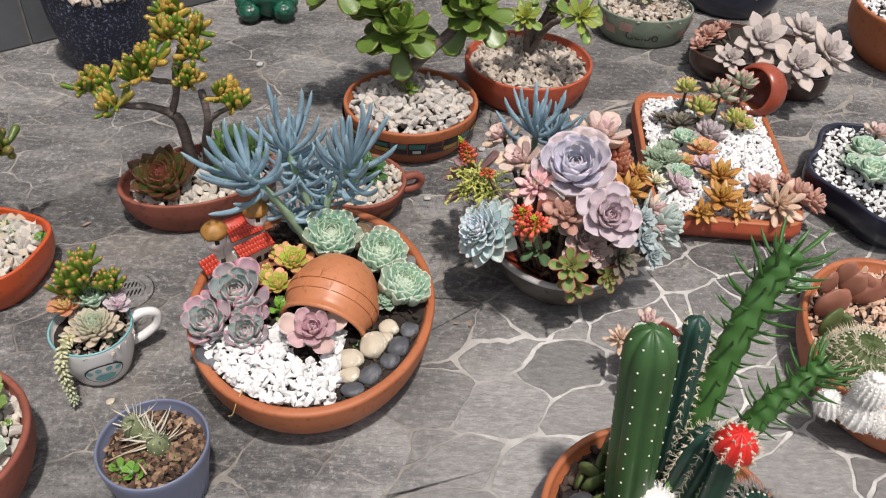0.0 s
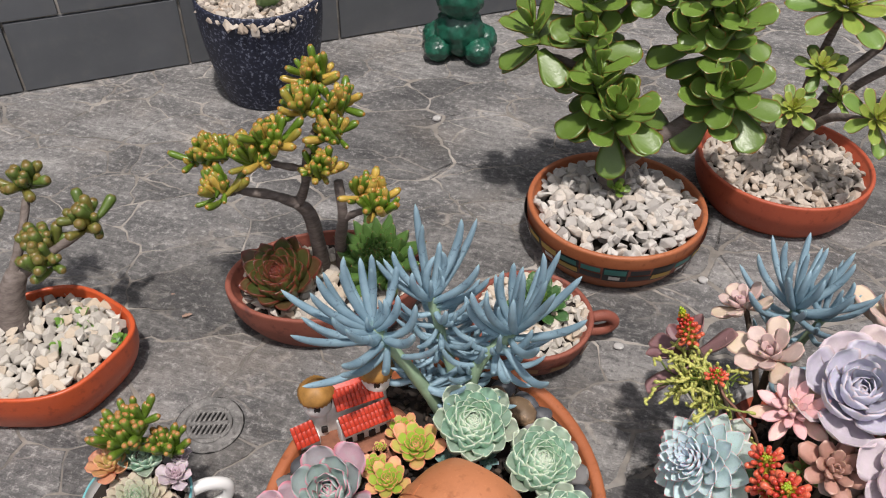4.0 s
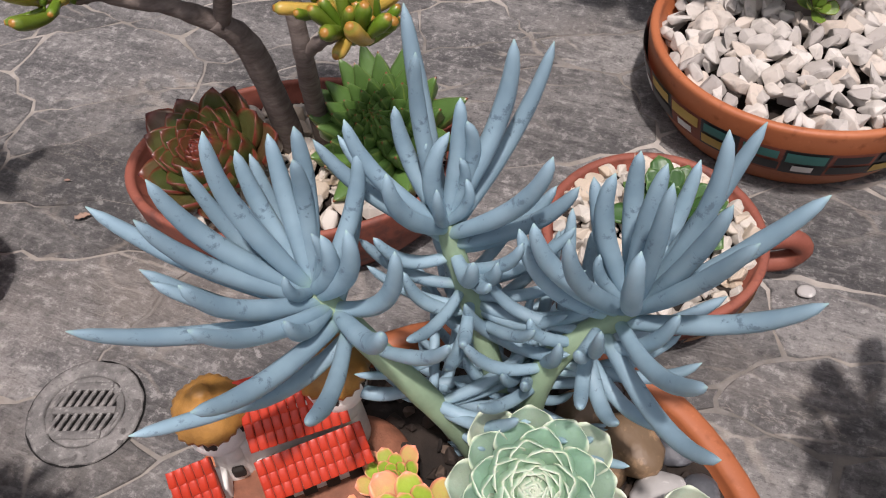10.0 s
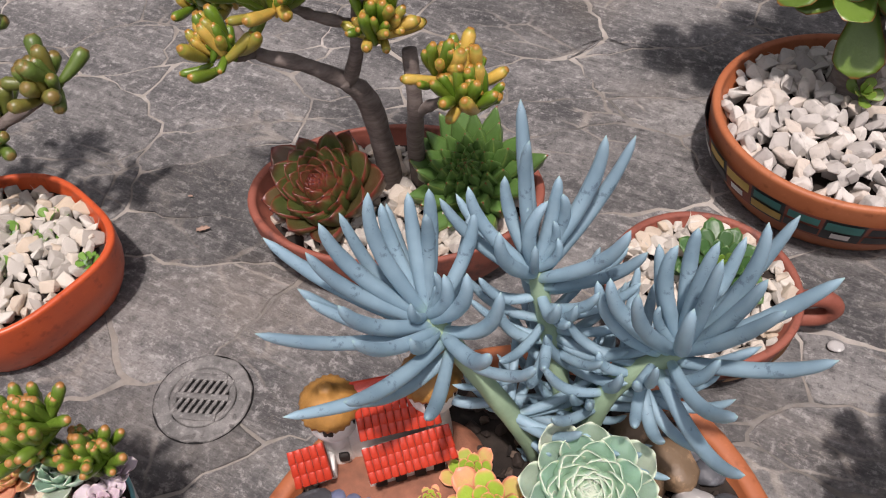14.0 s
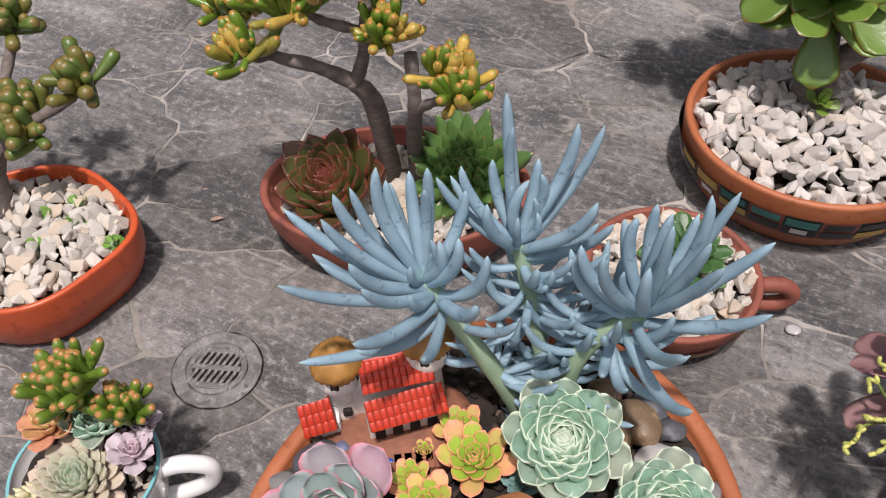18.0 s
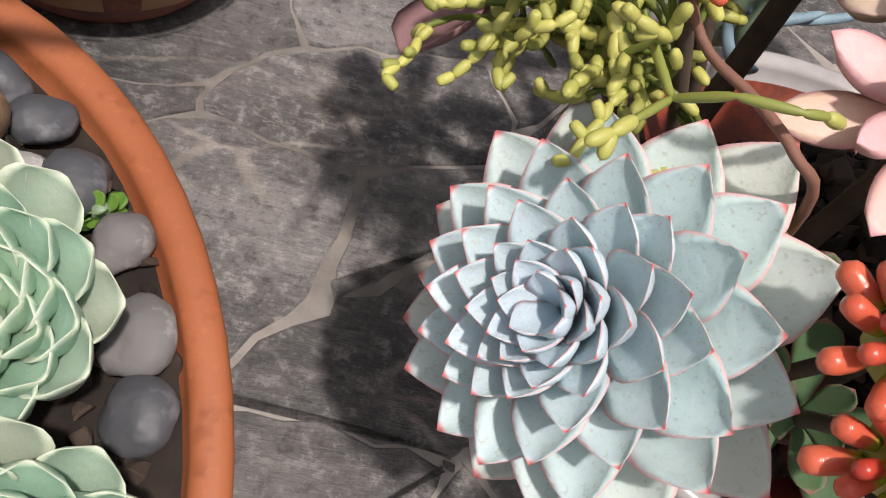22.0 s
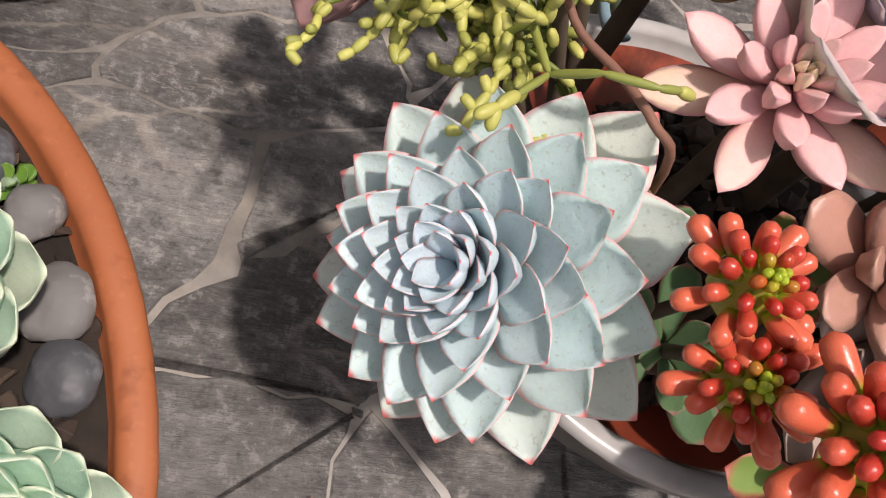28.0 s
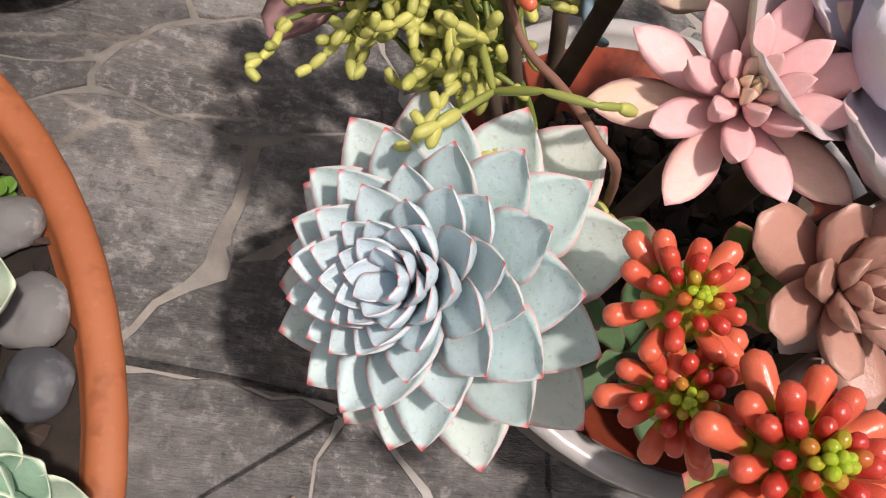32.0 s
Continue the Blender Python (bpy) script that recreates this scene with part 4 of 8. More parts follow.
S_GREYBEAN = species("greybean", M_GREYBEAN, BEAN, 22, dict(e0=6, e1=78, lmin=0.4, rise=0.35), name="pachyphytum", w=0.51, thick=0.38, cup=0.0, nu=4, nv=7)
M_TINY = fleshy("leaf_sage", (0.22, 0.30, 0.20), (0.30, 0.38, 0.27), (0.40, 0.42, 0.32), None, 0.85, 0.6)
S_TINY = species("tiny", M_TINY, POINT, 42, dict(e0=15, e1=84, lmin=0.2, rise=0.3), w=0.49, thick=0.14, cup=0.15, nu=4, nv=5)
M_PEACH = fleshy("leaf_peach", (0.55, 0.24, 0.12), (0.46, 0.42, 0.12), (0.58, 0.20, 0.14), None, 0.8, 0.45, red_out=(0.58, 0.28, 0.18))
S_PEACH = species("peach", M_PEACH, SPOON, 22, dict(e0=6, e1=78, lmin=0.25, rise=0.18), w=0.71, thick=0.2, cup=0.2, nu=4, nv=7)
M_SALMON = fleshy("leaf_pale_salmon", (0.56, 0.40, 0.30), (0.58, 0.42, 0.30), (0.60, 0.36, 0.28), None, 0.9, 0.5)
S_SALMON = species("salmon", M_SALMON, BEAN, 24, dict(e0=0, e1=76, lmin=0.35, rise=0.35, r0=0.04), name="graptosedum", w=0.32, thick=0.24, cup=0.0, curl=0.1, nu=4, nv=7)
M_ARACH = fleshy("leaf_webbed", (0.54, 0.44, 0.34), (0.20, 0.33, 0.21), (0.40, 0.30, 0.26), None, 0.85, 0.7, 0.92)
S_ARACH = species("arach", M_ARACH, SPOON, 84, dict(e0=6, e1=82, lmin=0.42, rise=0.34, r0=0.45, p=0.8), name="sempervivum", w=0.52, thick=0.24, cup=0.12, nu=4, nv=6)
M_DUSK = fleshy("leaf_dusky", (0.29, 0.36, 0.36), (0.34, 0.46, 0.40), (0.66, 0.22, 0.29), None, 0.82, 0.5, 0.93, red_out=(0.44, 0.27, 0.32))
S_DUSK = species("dusk", M_DUSK, CUPPED, 28, dict(e0=22, e1=74, lmin=0.42, p=0.8, rise=0.18, r0=0.28), w=0.82, thick=0.10, cup=0.38, curl=0.20, hook=0.2)
M_YELLOW = fleshy("leaf_yellow_coral", (0.30, 0.44, 0.05), (0.27, 0.48, 0.035), (0.72, 0.25, 0.16), None, 0.68, 0.42, 0.80, red_out=(0.76, 0.34, 0.20), heart=0.7)
S_YELLOW = species("yellow", M_YELLOW, CUPPED, 30, dict(e0=18, e1=76, lmin=0.36, rise=0.25, r0=0.22), name="aeonium", w=0.62, thick=0.26, cup=0.20, curl=0.16, nv=8)
M_PINK = fleshy("leaf_dusty_pink", (0.50, 0.36, 0.37), (0.50, 0.24, 0.31), (0.60, 0.44, 0.42), None, 0.85, 0.55, red_out=(0.56, 0.43, 0.36))
S_PINK = species("pink", M_PINK, CUPPED, 22, dict(e0=2, e1=74, lmin=0.32, rise=0.28, r0=0.16), w=0.76, thick=0.12, cup=0.30, curl=0.18, hook=0.3)
M_AGR = fleshy("leaf_dark_red", (0.055, 0.075, 0.018), (0.13, 0.034, 0.022), (0.14, 0.022, 0.014), (0.05, 0.01, 0.01), 0.74, 0.36, 0.82, heart=0.75, red_out=(0.10, 0.050, 0.024))
S_AGAVRED = species("agr", M_AGR, POINT, 60, dict(e0=26, e1=82, lmin=0.36, p=0.9, rise=0.42, r0=0.20), w=0.60, thick=0.22, cup=0.20, curl=0.20, keel=0.4)
M_AGG = fleshy("leaf_bright_green", (0.075, 0.152, 0.036), (0.09, 0.175, 0.04), (0.17, 0.25, 0.06), (0.20, 0.04, 0.02), 0.88, 0.36, 0.95)
S_AGAVGREEN = species("agg", M_AGG, TRI, 72, dict(e0=16, e1=82, lmin=0.36, p=0.9, rise=0.45, r0=0.22), w=0.42, thick=0.34, cup=0.06, curl=0.20, keel=0.5)
M_HAN = fleshy("leaf_deep_green", (0.04, 0.105, 0.028), (0.30, 0.46, 0.06), (0.10, 0.17, 0.045), None, 0.85, 0.4, heart=0.4)
S_HANDLED = species("han", M_HAN, SPOON, 46, dict(e0=2, e1=78, lmin=0.2, rise=0.14, r0=0.08), name="aeonium", w=0.44, thick=0.08, cup=0.15, curl=0.1, nu=4, nv=7)
def bean_material():
    """Lime at the base of a leaf and in the heart of the shoot, red towards the tip, salmon on old leaves."""
    n = Nodes("leaf_red_bean", 0.24)
    sep = n.t.nodes.new("ShaderNodeSeparateXYZ")
    n.link(n.coords("UV"), sep.inputs[0])
    info = n.t.nodes.new("ShaderNodeObjectInfo")
    sc = n.t.nodes.new("ShaderNodeSeparateColor")
    n.link(info.outputs["Color"], sc.inputs[0])
    age = sc.outputs[0]
    lime = n.ramp(n.noise(6.0, 3), (0.3, (0.24, 0.36, 0.015)), (0.7, (0.38, 0.46, 0.03)))
    red = n.mix(n.step(age, 0.35, 0.95), (0.46, 0.030, 0.022), (0.64, 0.135, 0.07))
    wob = n.math("ADD", sep.outputs[1], n.math("MULTIPLY", n.noise(5.0, 3), 0.25))
    grow = n.math("ADD", wob, n.math("MULTIPLY", age, 0.45))
    c = n.mix(n.math("MULTIPLY", n.step(grow, 0.52, 0.86), n.step(age, 0.10, 0.34)), lime, red)
    c = n.mix(n.math("MULTIPLY", n.step(n.noise(30.0, 4, 0.7), 0.56, 0.72), 0.18), c, (0.80, 0.40, 0.22))
    n.colour(c).bump(n.noise(22.0, 4), 0.10, 0.002)
    n.p.inputs["Subsurface Weight"].default_value = 0.15
    n.p.inputs["Subsurface Radius"].default_value = (0.9, 0.4, 0.2)
    n.p.inputs["Subsurface Scale"].default_value = 0.004
    return n.m


M_RED = bean_material()


def bean_mesh():
    """A plump round-ended leaf."""
    v, f, u = finger_data(0.12, 0.268, 10, 12, table=[(0, 0.60), (0.12, 0.76), (0.4, 0.94), (0.66, 1.0), (0.82, 0.95), (0.91, 0.78), (0.97, 0.48), (1, 0.14)])
    return mesh_of("leaf", v, f, M_RED, uvs=u)


S_REDJ = (bean_mesh(), 34, dict(e0=0, e1=84, lmin=0.36, rise=1.3, r0=0.75, jit=11.0), "sedum")
STEM = plain("succulent_stem", (0.085, 0.062, 0.042), 0.85, 0.3, 60.0, 0.4)
SHOOT = plain("lime_shoot", (0.30, 0.27, 0.04), 0.4, 0.3, 60.0, 0.1)
STEM_GREEN = plain("pale_green_stem", (0.24, 0.34, 0.22), 0.6, 0.15, 50.0, 0.2)

# where each planting is rooted: centre, reach and height of the soil
ROOTS = {
    "succulents in the glazed bowl": (0.268, 1.145, 0.085, 0.075),
    "succulents in the clay tray": (0.63, 1.475, 0.2, 0.05),
    "ghost plants in the bonsai pot": (0.87, 1.94, 0.09, 0.06),
    "succulents in the scalloped pot": (1.0, 1.4, 0.15, 0.07),
    "succulents in the small pot": (0.405, 0.93, 0.02, 0.05),
    "succulents in the mug": (-0.48, 0.872, 0.045, 0.075),
    "succulents in the terracotta bowl": (-0.155, 0.945, 0.19, 0.08),
}
seed_no = [0]


def stem_mesh(at, root, r0, r1, mat):
    a, b = Vector(at), Vector(root)
    mid = a.lerp(b, 0.5) + Vector((0, 0, 0.01))
    return tube_mesh("stem", mat, [b, mid, a], r0, r1, 4, 8)


def plant(kind, label, at, normal, R, n=None, group="", mat=STEM, root=None):
    """A rosette of the kind, its heart about at the place given, on a stem down to the soil that its group grows in."""
    me, count, kw, name = kind
    seed_no[0] += 1
    sd_ = seed_no[0]
    nv = Vector(normal).normalized()
    low = Vector(at) - nv * R * (kw.get("rise", 0.2) * 0.95 + kw.get("lmin", 0.2) * 0.8)
    th = rosette(label, tuple(low), normal, R, n or count, me, name=name, group=group, spin=sd_ * 1.3, seed=sd_, **kw)
    if kw.get("r0", 0) > 0.6:
        turn, h = frame_to(normal), R * kw["rise"]
        v, f = lathe([(R * kw["r0"] * k, h * z) for k, z in ((0.7, -0.25), (1.02, 0.0), (0.8, 0.25), (0.52, 0.55), (0.25, 0.85), (0.05, 1.0))], None, 12)
        child("shoot", mesh_of("shoot", v, f, SHOOT), th, turn, "fleshy lime green shoot")
    if group in ROOTS or root:
        if root is None:
            cx, cy, reach, z = ROOTS[group]
            d = Vector((low.x - cx, low.y - cy, 0))
            if d.length > reach:
                d *= reach / d.length
            root = (cx + d.x, cy + d.y, z)
        rel = Vector(root) - low
        child("stem", stem_mesh((0, 0, 0.002), rel, max(0.003, R * 0.11), max(0.0025, R * 0.09), mat), th)
    return th


plant(S_LAV, "large lilac rosette with broad wavy-edged leaves", (0.262, 1.121, 0.262), (-0.1, -0.35, 1.0), 0.0706, group="succulents in the glazed bowl")
plant(S_MAUVE, "pale mauve rosette with a pink heart", (0.316, 1.040, 0.225), (0.15, -0.7, 1.0), 0.0566, group="succulents in the glazed bowl")
plant(S_GHOST, "pale pink and cream rosette with thick leaves", (0.178, 1.180, 0.235), (-0.5, -0.2, 1.0), 0.0511, group="succulents in the glazed bowl")
plant(S_GHOST, "small cream-pink rosette on a short stem", (0.148, 1.260, 0.230), (-0.6, 0.1, 1.0), 0.0388, group="succulents in the glazed bowl")
plant(S_GHOST, "beige rosette with rounded pinkish leaves", (0.338, 1.277, 0.240), (0.1, 0.1, 1.0), 0.0634, group="succulents in the glazed bowl")
plant(S_CREAMPINK, "soft pink rosette with thick pointed leaves", (0.197, 1.094, 0.245), (-0.35, -0.4, 1.0), 0.0442, group="succulents in the glazed bowl")
plant(S_GOLD, "golden orange sedum rosette", (0.371, 1.128, 0.225), (0.4, -0.2, 1.0), 0.0446, group="succulents in the glazed bowl")
plant(S_GOLD, "golden orange sedum shoot", (0.389, 1.164, 0.230), (0.4, 0.0, 1.0), 0.0309, group="succulents in the glazed bowl")
plant(S_CREAM, "cream white small rosette", (0.419, 1.160, 0.215), (0.5, 0.0, 1.0), 0.0269, group="succulents in the glazed bowl")
plant(S_BROWNPINK, "brownish pink rosette with plump leaves", (0.246, 1.043, 0.225), (-0.1, -0.6, 1.0), 0.0413, group="succulents in the glazed bowl")
plant(S_GHOSTB, "beige-pink rosette with long plump leaves", (0.282, 1.032, 0.185), (0.05, -1.0, 0.8), 0.0532, group="succulents in the glazed bowl")
plant(S_GHOSTB, "beige-pink rosette at the bowl front", (0.299, 1.015, 0.165), (0.1, -1.2, 0.6), 0.0358, group="succulents in the glazed bowl")
plant(S_DARK, "dark grey-brown pointed rosette", (0.350, 1.019, 0.150), (0.4, -0.9, 0.7), 0.0394, group="succulents in the glazed bowl")
plant(S_BLUEGREY, "small blue-grey rosette with plump leaves", (0.384, 1.070, 0.200), (0.5, -0.6, 1.0), 0.0255, group="succulents in the glazed bowl")
plant(S_BLUEGREY, "blue-grey rosette with pointed leaves", (0.385, 1.043, 0.175), (0.5, -0.8, 0.9), 0.0297, group="succulents in the glazed bowl")
plant(S_BLUEGREY, "small silvery rosette with plump leaves", (0.402, 1.028, 0.150), (0.5, -0.9, 0.7), 0.0230, group="succulents in the glazed bowl")
plant(S_PACHY, "blue-green rosette with long plump upright leaves", (0.446, 1.093, 0.185), (0.9, -0.35, 0.8), 0.0678, n=46, group="succulents in the glazed bowl")
plant(S_CREAMBEAN, "cream plump rosette beside the blue-green one", (0.412, 1.101, 0.200), (0.5, -0.5, 1.0), 0.0290, group="succulents in the glazed bowl")
plant(S_CREAMBEAN, "cream and peach plump shoot", (0.415, 1.074, 0.175), (0.6, -0.7, 1.0), 0.0248, group="succulents in the glazed bowl")
plant(S_LILAC, "small lilac pink rosette", (0.465, 1.168, 0.200), (0.5, 0.0, 1.0), 0.0306, group="succulents in the glazed bowl")
plant(S_REDBEAN, "brown-red jelly bean sedum stem", (0.369, 1.238, 0.235), (0.3, 0.1, 1.0), 0.0335, group="succulents in the glazed bowl")
plant(S_REDBEAN, "brown-red jelly bean sedum stem", (0.372, 1.200, 0.225), (0.3, -0.1, 1.0), 0.0345, group="succulents in the glazed bowl")
plant(S_PILOSA, "green hairy rosette with red leaf margins", (0.256, 0.990, 0.158), (-0.2, -0.7, 0.8), 0.0393, group="succulents in the glazed bowl")
plant(S_PILOSA, "small red-edged green rosette hanging over the rim", (0.266, 0.986, 0.118), (-0.1, -1.0, 0.6), 0.0335, group="succulents in the glazed bowl")
plant(S_PILOSA, "small green rosette with red tips", (0.226, 1.058, 0.190), (-0.2, -0.7, 1.0), 0.0240, group="succulents in the glazed bowl")
plant(S_PILOSA, "red-edged rosette close to the rim", (0.328, 1.000, 0.125), (0.2, -1.0, 0.6), 0.0282, group="succulents in the glazed bowl")
plant(S_JELLY, "green jelly bean rosette with pink tips", (0.576, 1.594, 0.160), (-0.03, 0.07, 1.0), 0.0342, group="succulents in the clay tray")
plant(S_JELLY, "green and pink plump rosette", (0.615, 1.580, 0.125), (-0.01, 0.07, 1.0), 0.0431, group="succulents in the clay tray")
plant(S_JELLY, "yellow-green plump rosette with pink tips", (0.692, 1.568, 0.105), (0.04, 0.06, 1.0), 0.0366, group="succulents in the clay tray")
plant(S_JELLY, "yellow-green small plump rosette", (0.711, 1.553, 0.095), (0.05, 0.05, 1.0), 0.0279, group="succulents in the clay tray")
plant(S_REDGREY, "grey-green rosette with rosy tips", (0.657, 1.605, 0.150), (0.02, 0.08, 1.0), 0.0453, group="succulents in the clay tray")
plant(S_REDGREY, "grey-green rosette with rosy tips on a stem", (0.710, 1.631, 0.160), (0.05, 0.1, 1.0), 0.0407, group="succulents in the clay tray")
plant(S_REDGREY, "small rosy grey rosette", (0.720, 1.641, 0.110), (0.05, 0.1, 1.0), 0.0306, group="succulents in the clay tray")
plant(S_BLUEGREY, "small dark grey rosette", (0.588, 1.618, 0.090), (-0.03, 0.09, 1.0), 0.0281, group="succulents in the clay tray")
plant(S_DARK, "dark olive rosette with brown tips", (0.567, 1.558, 0.085), (-0.04, 0.05, 1.0), 0.0444, group="succulents in the clay tray")
plant(S_DARK, "small brown rosette with plump leaves", (0.534, 1.587, 0.075), (-0.06, 0.07, 1.0), 0.0224, group="succulents in the clay tray")
plant(S_GREYBEAN, "grey-pink plump rosette with plump leaves", (0.626, 1.523, 0.095), (-0.0, 0.03, 1.0), 0.0425, group="succulents in the clay tray")
plant(S_TINY, "tight green rosette cluster", (0.491, 1.423, 0.085), (-0.08, -0.03, 1.0), 0.0351, group="succulents in the clay tray")
plant(S_TINY, "tight blue-green rosette cluster", (0.517, 1.409, 0.085), (-0.07, -0.04, 1.0), 0.0350, group="succulents in the clay tray")
plant(S_TINY, "small tight green rosette", (0.476, 1.386, 0.080), (-0.09, -0.05, 1.0), 0.0282, group="succulents in the clay tray")
plant(S_TINY, "small tight rosette with plump leaves", (0.519, 1.453, 0.085), (-0.07, -0.01, 1.0), 0.0276, group="succulents in the clay tray")
plant(S_MINT, "small green rosette with plump leaves", (0.562, 1.490, 0.085), (-0.04, 0.01, 1.0), 0.0299, group="succulents in the clay tray")
plant(S_PEACH, "peach rosette with yellow heart", (0.597, 1.455, 0.085), (-0.02, -0.01, 1.0), 0.0362, group="succulents in the clay tray")
plant(S_PEACH, "tiny pink rosette with plump leaves", (0.551, 1.413, 0.080), (-0.05, -0.03, 1.0), 0.0256, group="succulents in the clay tray")
plant(S_LILAC, "pale lilac small rosette", (0.593, 1.405, 0.080), (-0.02, -0.04, 1.0), 0.0354, group="succulents in the clay tray")
plant(S_MINT, "small green low rosette", (0.527, 1.360, 0.085), (-0.06, -0.07, 1.0), 0.0296, group="succulents in the clay tray")
plant(S_GOLD, "golden orange sedum rosette in the tray", (0.612, 1.362, 0.100), (-0.01, -0.06, 1.0), 0.0521, group="succulents in the clay tray")
plant(S_GOLD, "golden orange sedum rosette with long leaves", (0.590, 1.273, 0.110), (-0.02, -0.12, 1.0), 0.0542, group="succulents in the clay tray")
plant(S_GOLD, "golden sedum shoot over the rim", (0.549, 1.236, 0.085), (0.0, -0.8, 0.8), 0.0355, group="succulents in the clay tray")
plant(S_GOLD, "golden sedum shoot over the tray edge", (0.623, 1.250, 0.085), (0.0, -0.8, 0.8), 0.0333, group="succulents in the clay tray")
plant(S_BROWNPINK, "salmon pink plump rosette", (0.683, 1.333, 0.095), (0.03, -0.08, 1.0), 0.0332, group="succulents in the clay tray")
plant(S_SALMON, "pale beige-pink rosette with long finger leaves", (0.703, 1.253, 0.100), (0.1, -0.8, 0.9), 0.0614, group="succulents in the clay tray")
plant(S_BROWNPINK, "brown-pink bean rosette over the corner", (0.757, 1.297, 0.100), (0.5, -0.3, 0.9), 0.0395, group="succulents in the clay tray")
plant(S_BROWNPINK, "brown-pink bean rosette hanging from the corner", (0.790, 1.289, 0.085), (0.7, -0.4, 0.7), 0.0351, group="succulents in the clay tray")
plant(S_BROWNPINK, "small brown-pink shoot with plump leaves", (0.737, 1.349, 0.090), (0.06, -0.07, 1.0), 0.0242, group="succulents in the clay tray")
plant(S_BLUEGREY, "tiny blue shoot over the tray rim", (0.626, 1.255, 0.075), (0.0, -1.0, 0.5), 0.0198, group="succulents in the clay tray")
plant(S_GHOSTG, "large silvery beige ghost rosette", (0.812, 1.837, 0.150), (-0.1, -0.6, 1.0), 0.0798, group="ghost plants in the bonsai pot")
plant(S_GHOSTG, "silvery beige ghost rosette", (0.874, 1.732, 0.140), (0.1, -0.8, 1.0), 0.0710, group="ghost plants in the bonsai pot")
plant(S_GHOSTG, "silvery beige ghost rosette with long leaves", (0.976, 1.799, 0.140), (0.5, -0.6, 1.0), 0.0725, group="ghost plants in the bonsai pot")
plant(S_GHOSTG, "small beige ghost rosette", (0.737, 1.804, 0.110), (-0.2, -0.7, 1.0), 0.0444, group="ghost plants in the bonsai pot")
plant(S_GHOSTG, "beige ghost rosette at the back", (0.936, 1.901, 0.150), (0.2, -0.4, 1.0), 0.0599, group="ghost plants in the bonsai pot")
plant(S_GHOSTG, "small ghost rosette near the rim", (0.857, 1.747, 0.085), (0.0, -0.8, 1.0), 0.0257, group="ghost plants in the bonsai pot")
plant(S_GHOSTG, "small ghost rosette near the rim", (0.800, 1.820, 0.100), (0.0, -0.6, 1.0), 0.0348, group="ghost plants in the bonsai pot")
plant(S_BROWNPINK, "clump of small brownish pink rosettes", (0.722, 1.963, 0.100), (-0.18, 0.03, 1.0), 0.0417, group="ghost plants in the bonsai pot")
plant(S_BROWNPINK, "small brownish pink rosette", (0.692, 1.922, 0.090), (-0.21, -0.02, 1.0), 0.0321, group="ghost plants in the bonsai pot")
plant(S_BROWNPINK, "small brownish pink shoot", (0.766, 2.001, 0.100), (-0.12, 0.07, 1.0), 0.0333, group="ghost plants in the bonsai pot")
plant(S_MINT, "pale green compact rosette", (0.935, 1.455, 0.100), (-0.04, 0.03, 1.0), 0.0404, group="succulents in the scalloped pot")
plant(S_MINT, "pale green rosette with incurved leaves", (0.915, 1.366, 0.105), (-0.05, -0.02, 1.0), 0.0463, group="succulents in the scalloped pot")
plant(S_MINT, "small pale green rosette", (0.895, 1.405, 0.095), (-0.06, 0.0, 1.0), 0.0302, group="succulents in the scalloped pot")
plant(S_GHOST, "cream-pink rosette with plump leaves", (0.982, 1.513, 0.110), (-0.01, 0.07, 1.0), 0.0368, group="succulents in the scalloped pot")
plant(S_MINT, "small mint rosette with plump leaves", (0.374, 0.892, 0.105), (-0.12, -0.15, 1.0), 0.0291, group="succulents in the small pot")
plant(S_SALMON, "small coral rosette with plump leaves", (0.331, 0.900, 0.100), (-0.3, -0.12, 1.0), 0.0281, group="succulents in the small pot")
plant(S_CREAMBEAN, "cream plump cluster with plump leaves", (0.382, 0.932, 0.110), (-0.09, 0.01, 1.0), 0.0305, group="succulents in the small pot")
plant(S_PILOSA, "small olive pointed rosette", (0.360, 0.855, 0.085), (-0.2, -0.8, 0.8), 0.0367, group="succulents in the small pot")
plant(S_LILAC, "small grey-lilac rosette with plump leaves", (0.403, 0.861, 0.085), (0.3, -0.7, 0.8), 0.0301, group="succulents in the small pot")
plant(S_BLUEGREY, "small blue-grey rosette with plump leaves", (0.430, 0.893, 0.090), (0.1, -0.15, 1.0), 0.0199, group="succulents in the small pot")
plant(S_MINT, "small mint rosette in the mug", (-0.490, 0.909, 0.117), (-0.03, 0.11, 1.0), 0.0270, group="succulents in the mug")
plant(S_LILACR, "small pink-lilac rosette with plump leaves", (-0.447, 0.902, 0.112), (0.1, 0.09, 1.0), 0.0235, group="succulents in the mug")
plant(S_LILACR, "tiny lilac rosette with plump leaves", (-0.455, 0.927, 0.112), (0.07, 0.17, 1.0), 0.0166, group="succulents in the mug")
plant(S_ARACH, "webbed grey-green rosette with brown outer leaves", (-0.476, 0.865, 0.112), (0.01, -0.02, 1.0), 0.0324, group="succulents in the mug")
plant(S_PEACH, "peach orange rosette with plump leaves", (-0.524, 0.893, 0.117), (-0.13, 0.06, 1.0), 0.0312, group="succulents in the mug")
plant(S_MINTBIG, "mint green rosette with pale leaf margins", (-0.130, 1.041, 0.166), (0.1, -0.35, 1.0), 0.0412, group="succulents in the terracotta bowl")
plant(S_MINTBIG, "mint green rosette with incurved leaves", (-0.045, 1.028, 0.143), (0.22, -0.25, 1.0), 0.0390, group="succulents in the terracotta bowl")
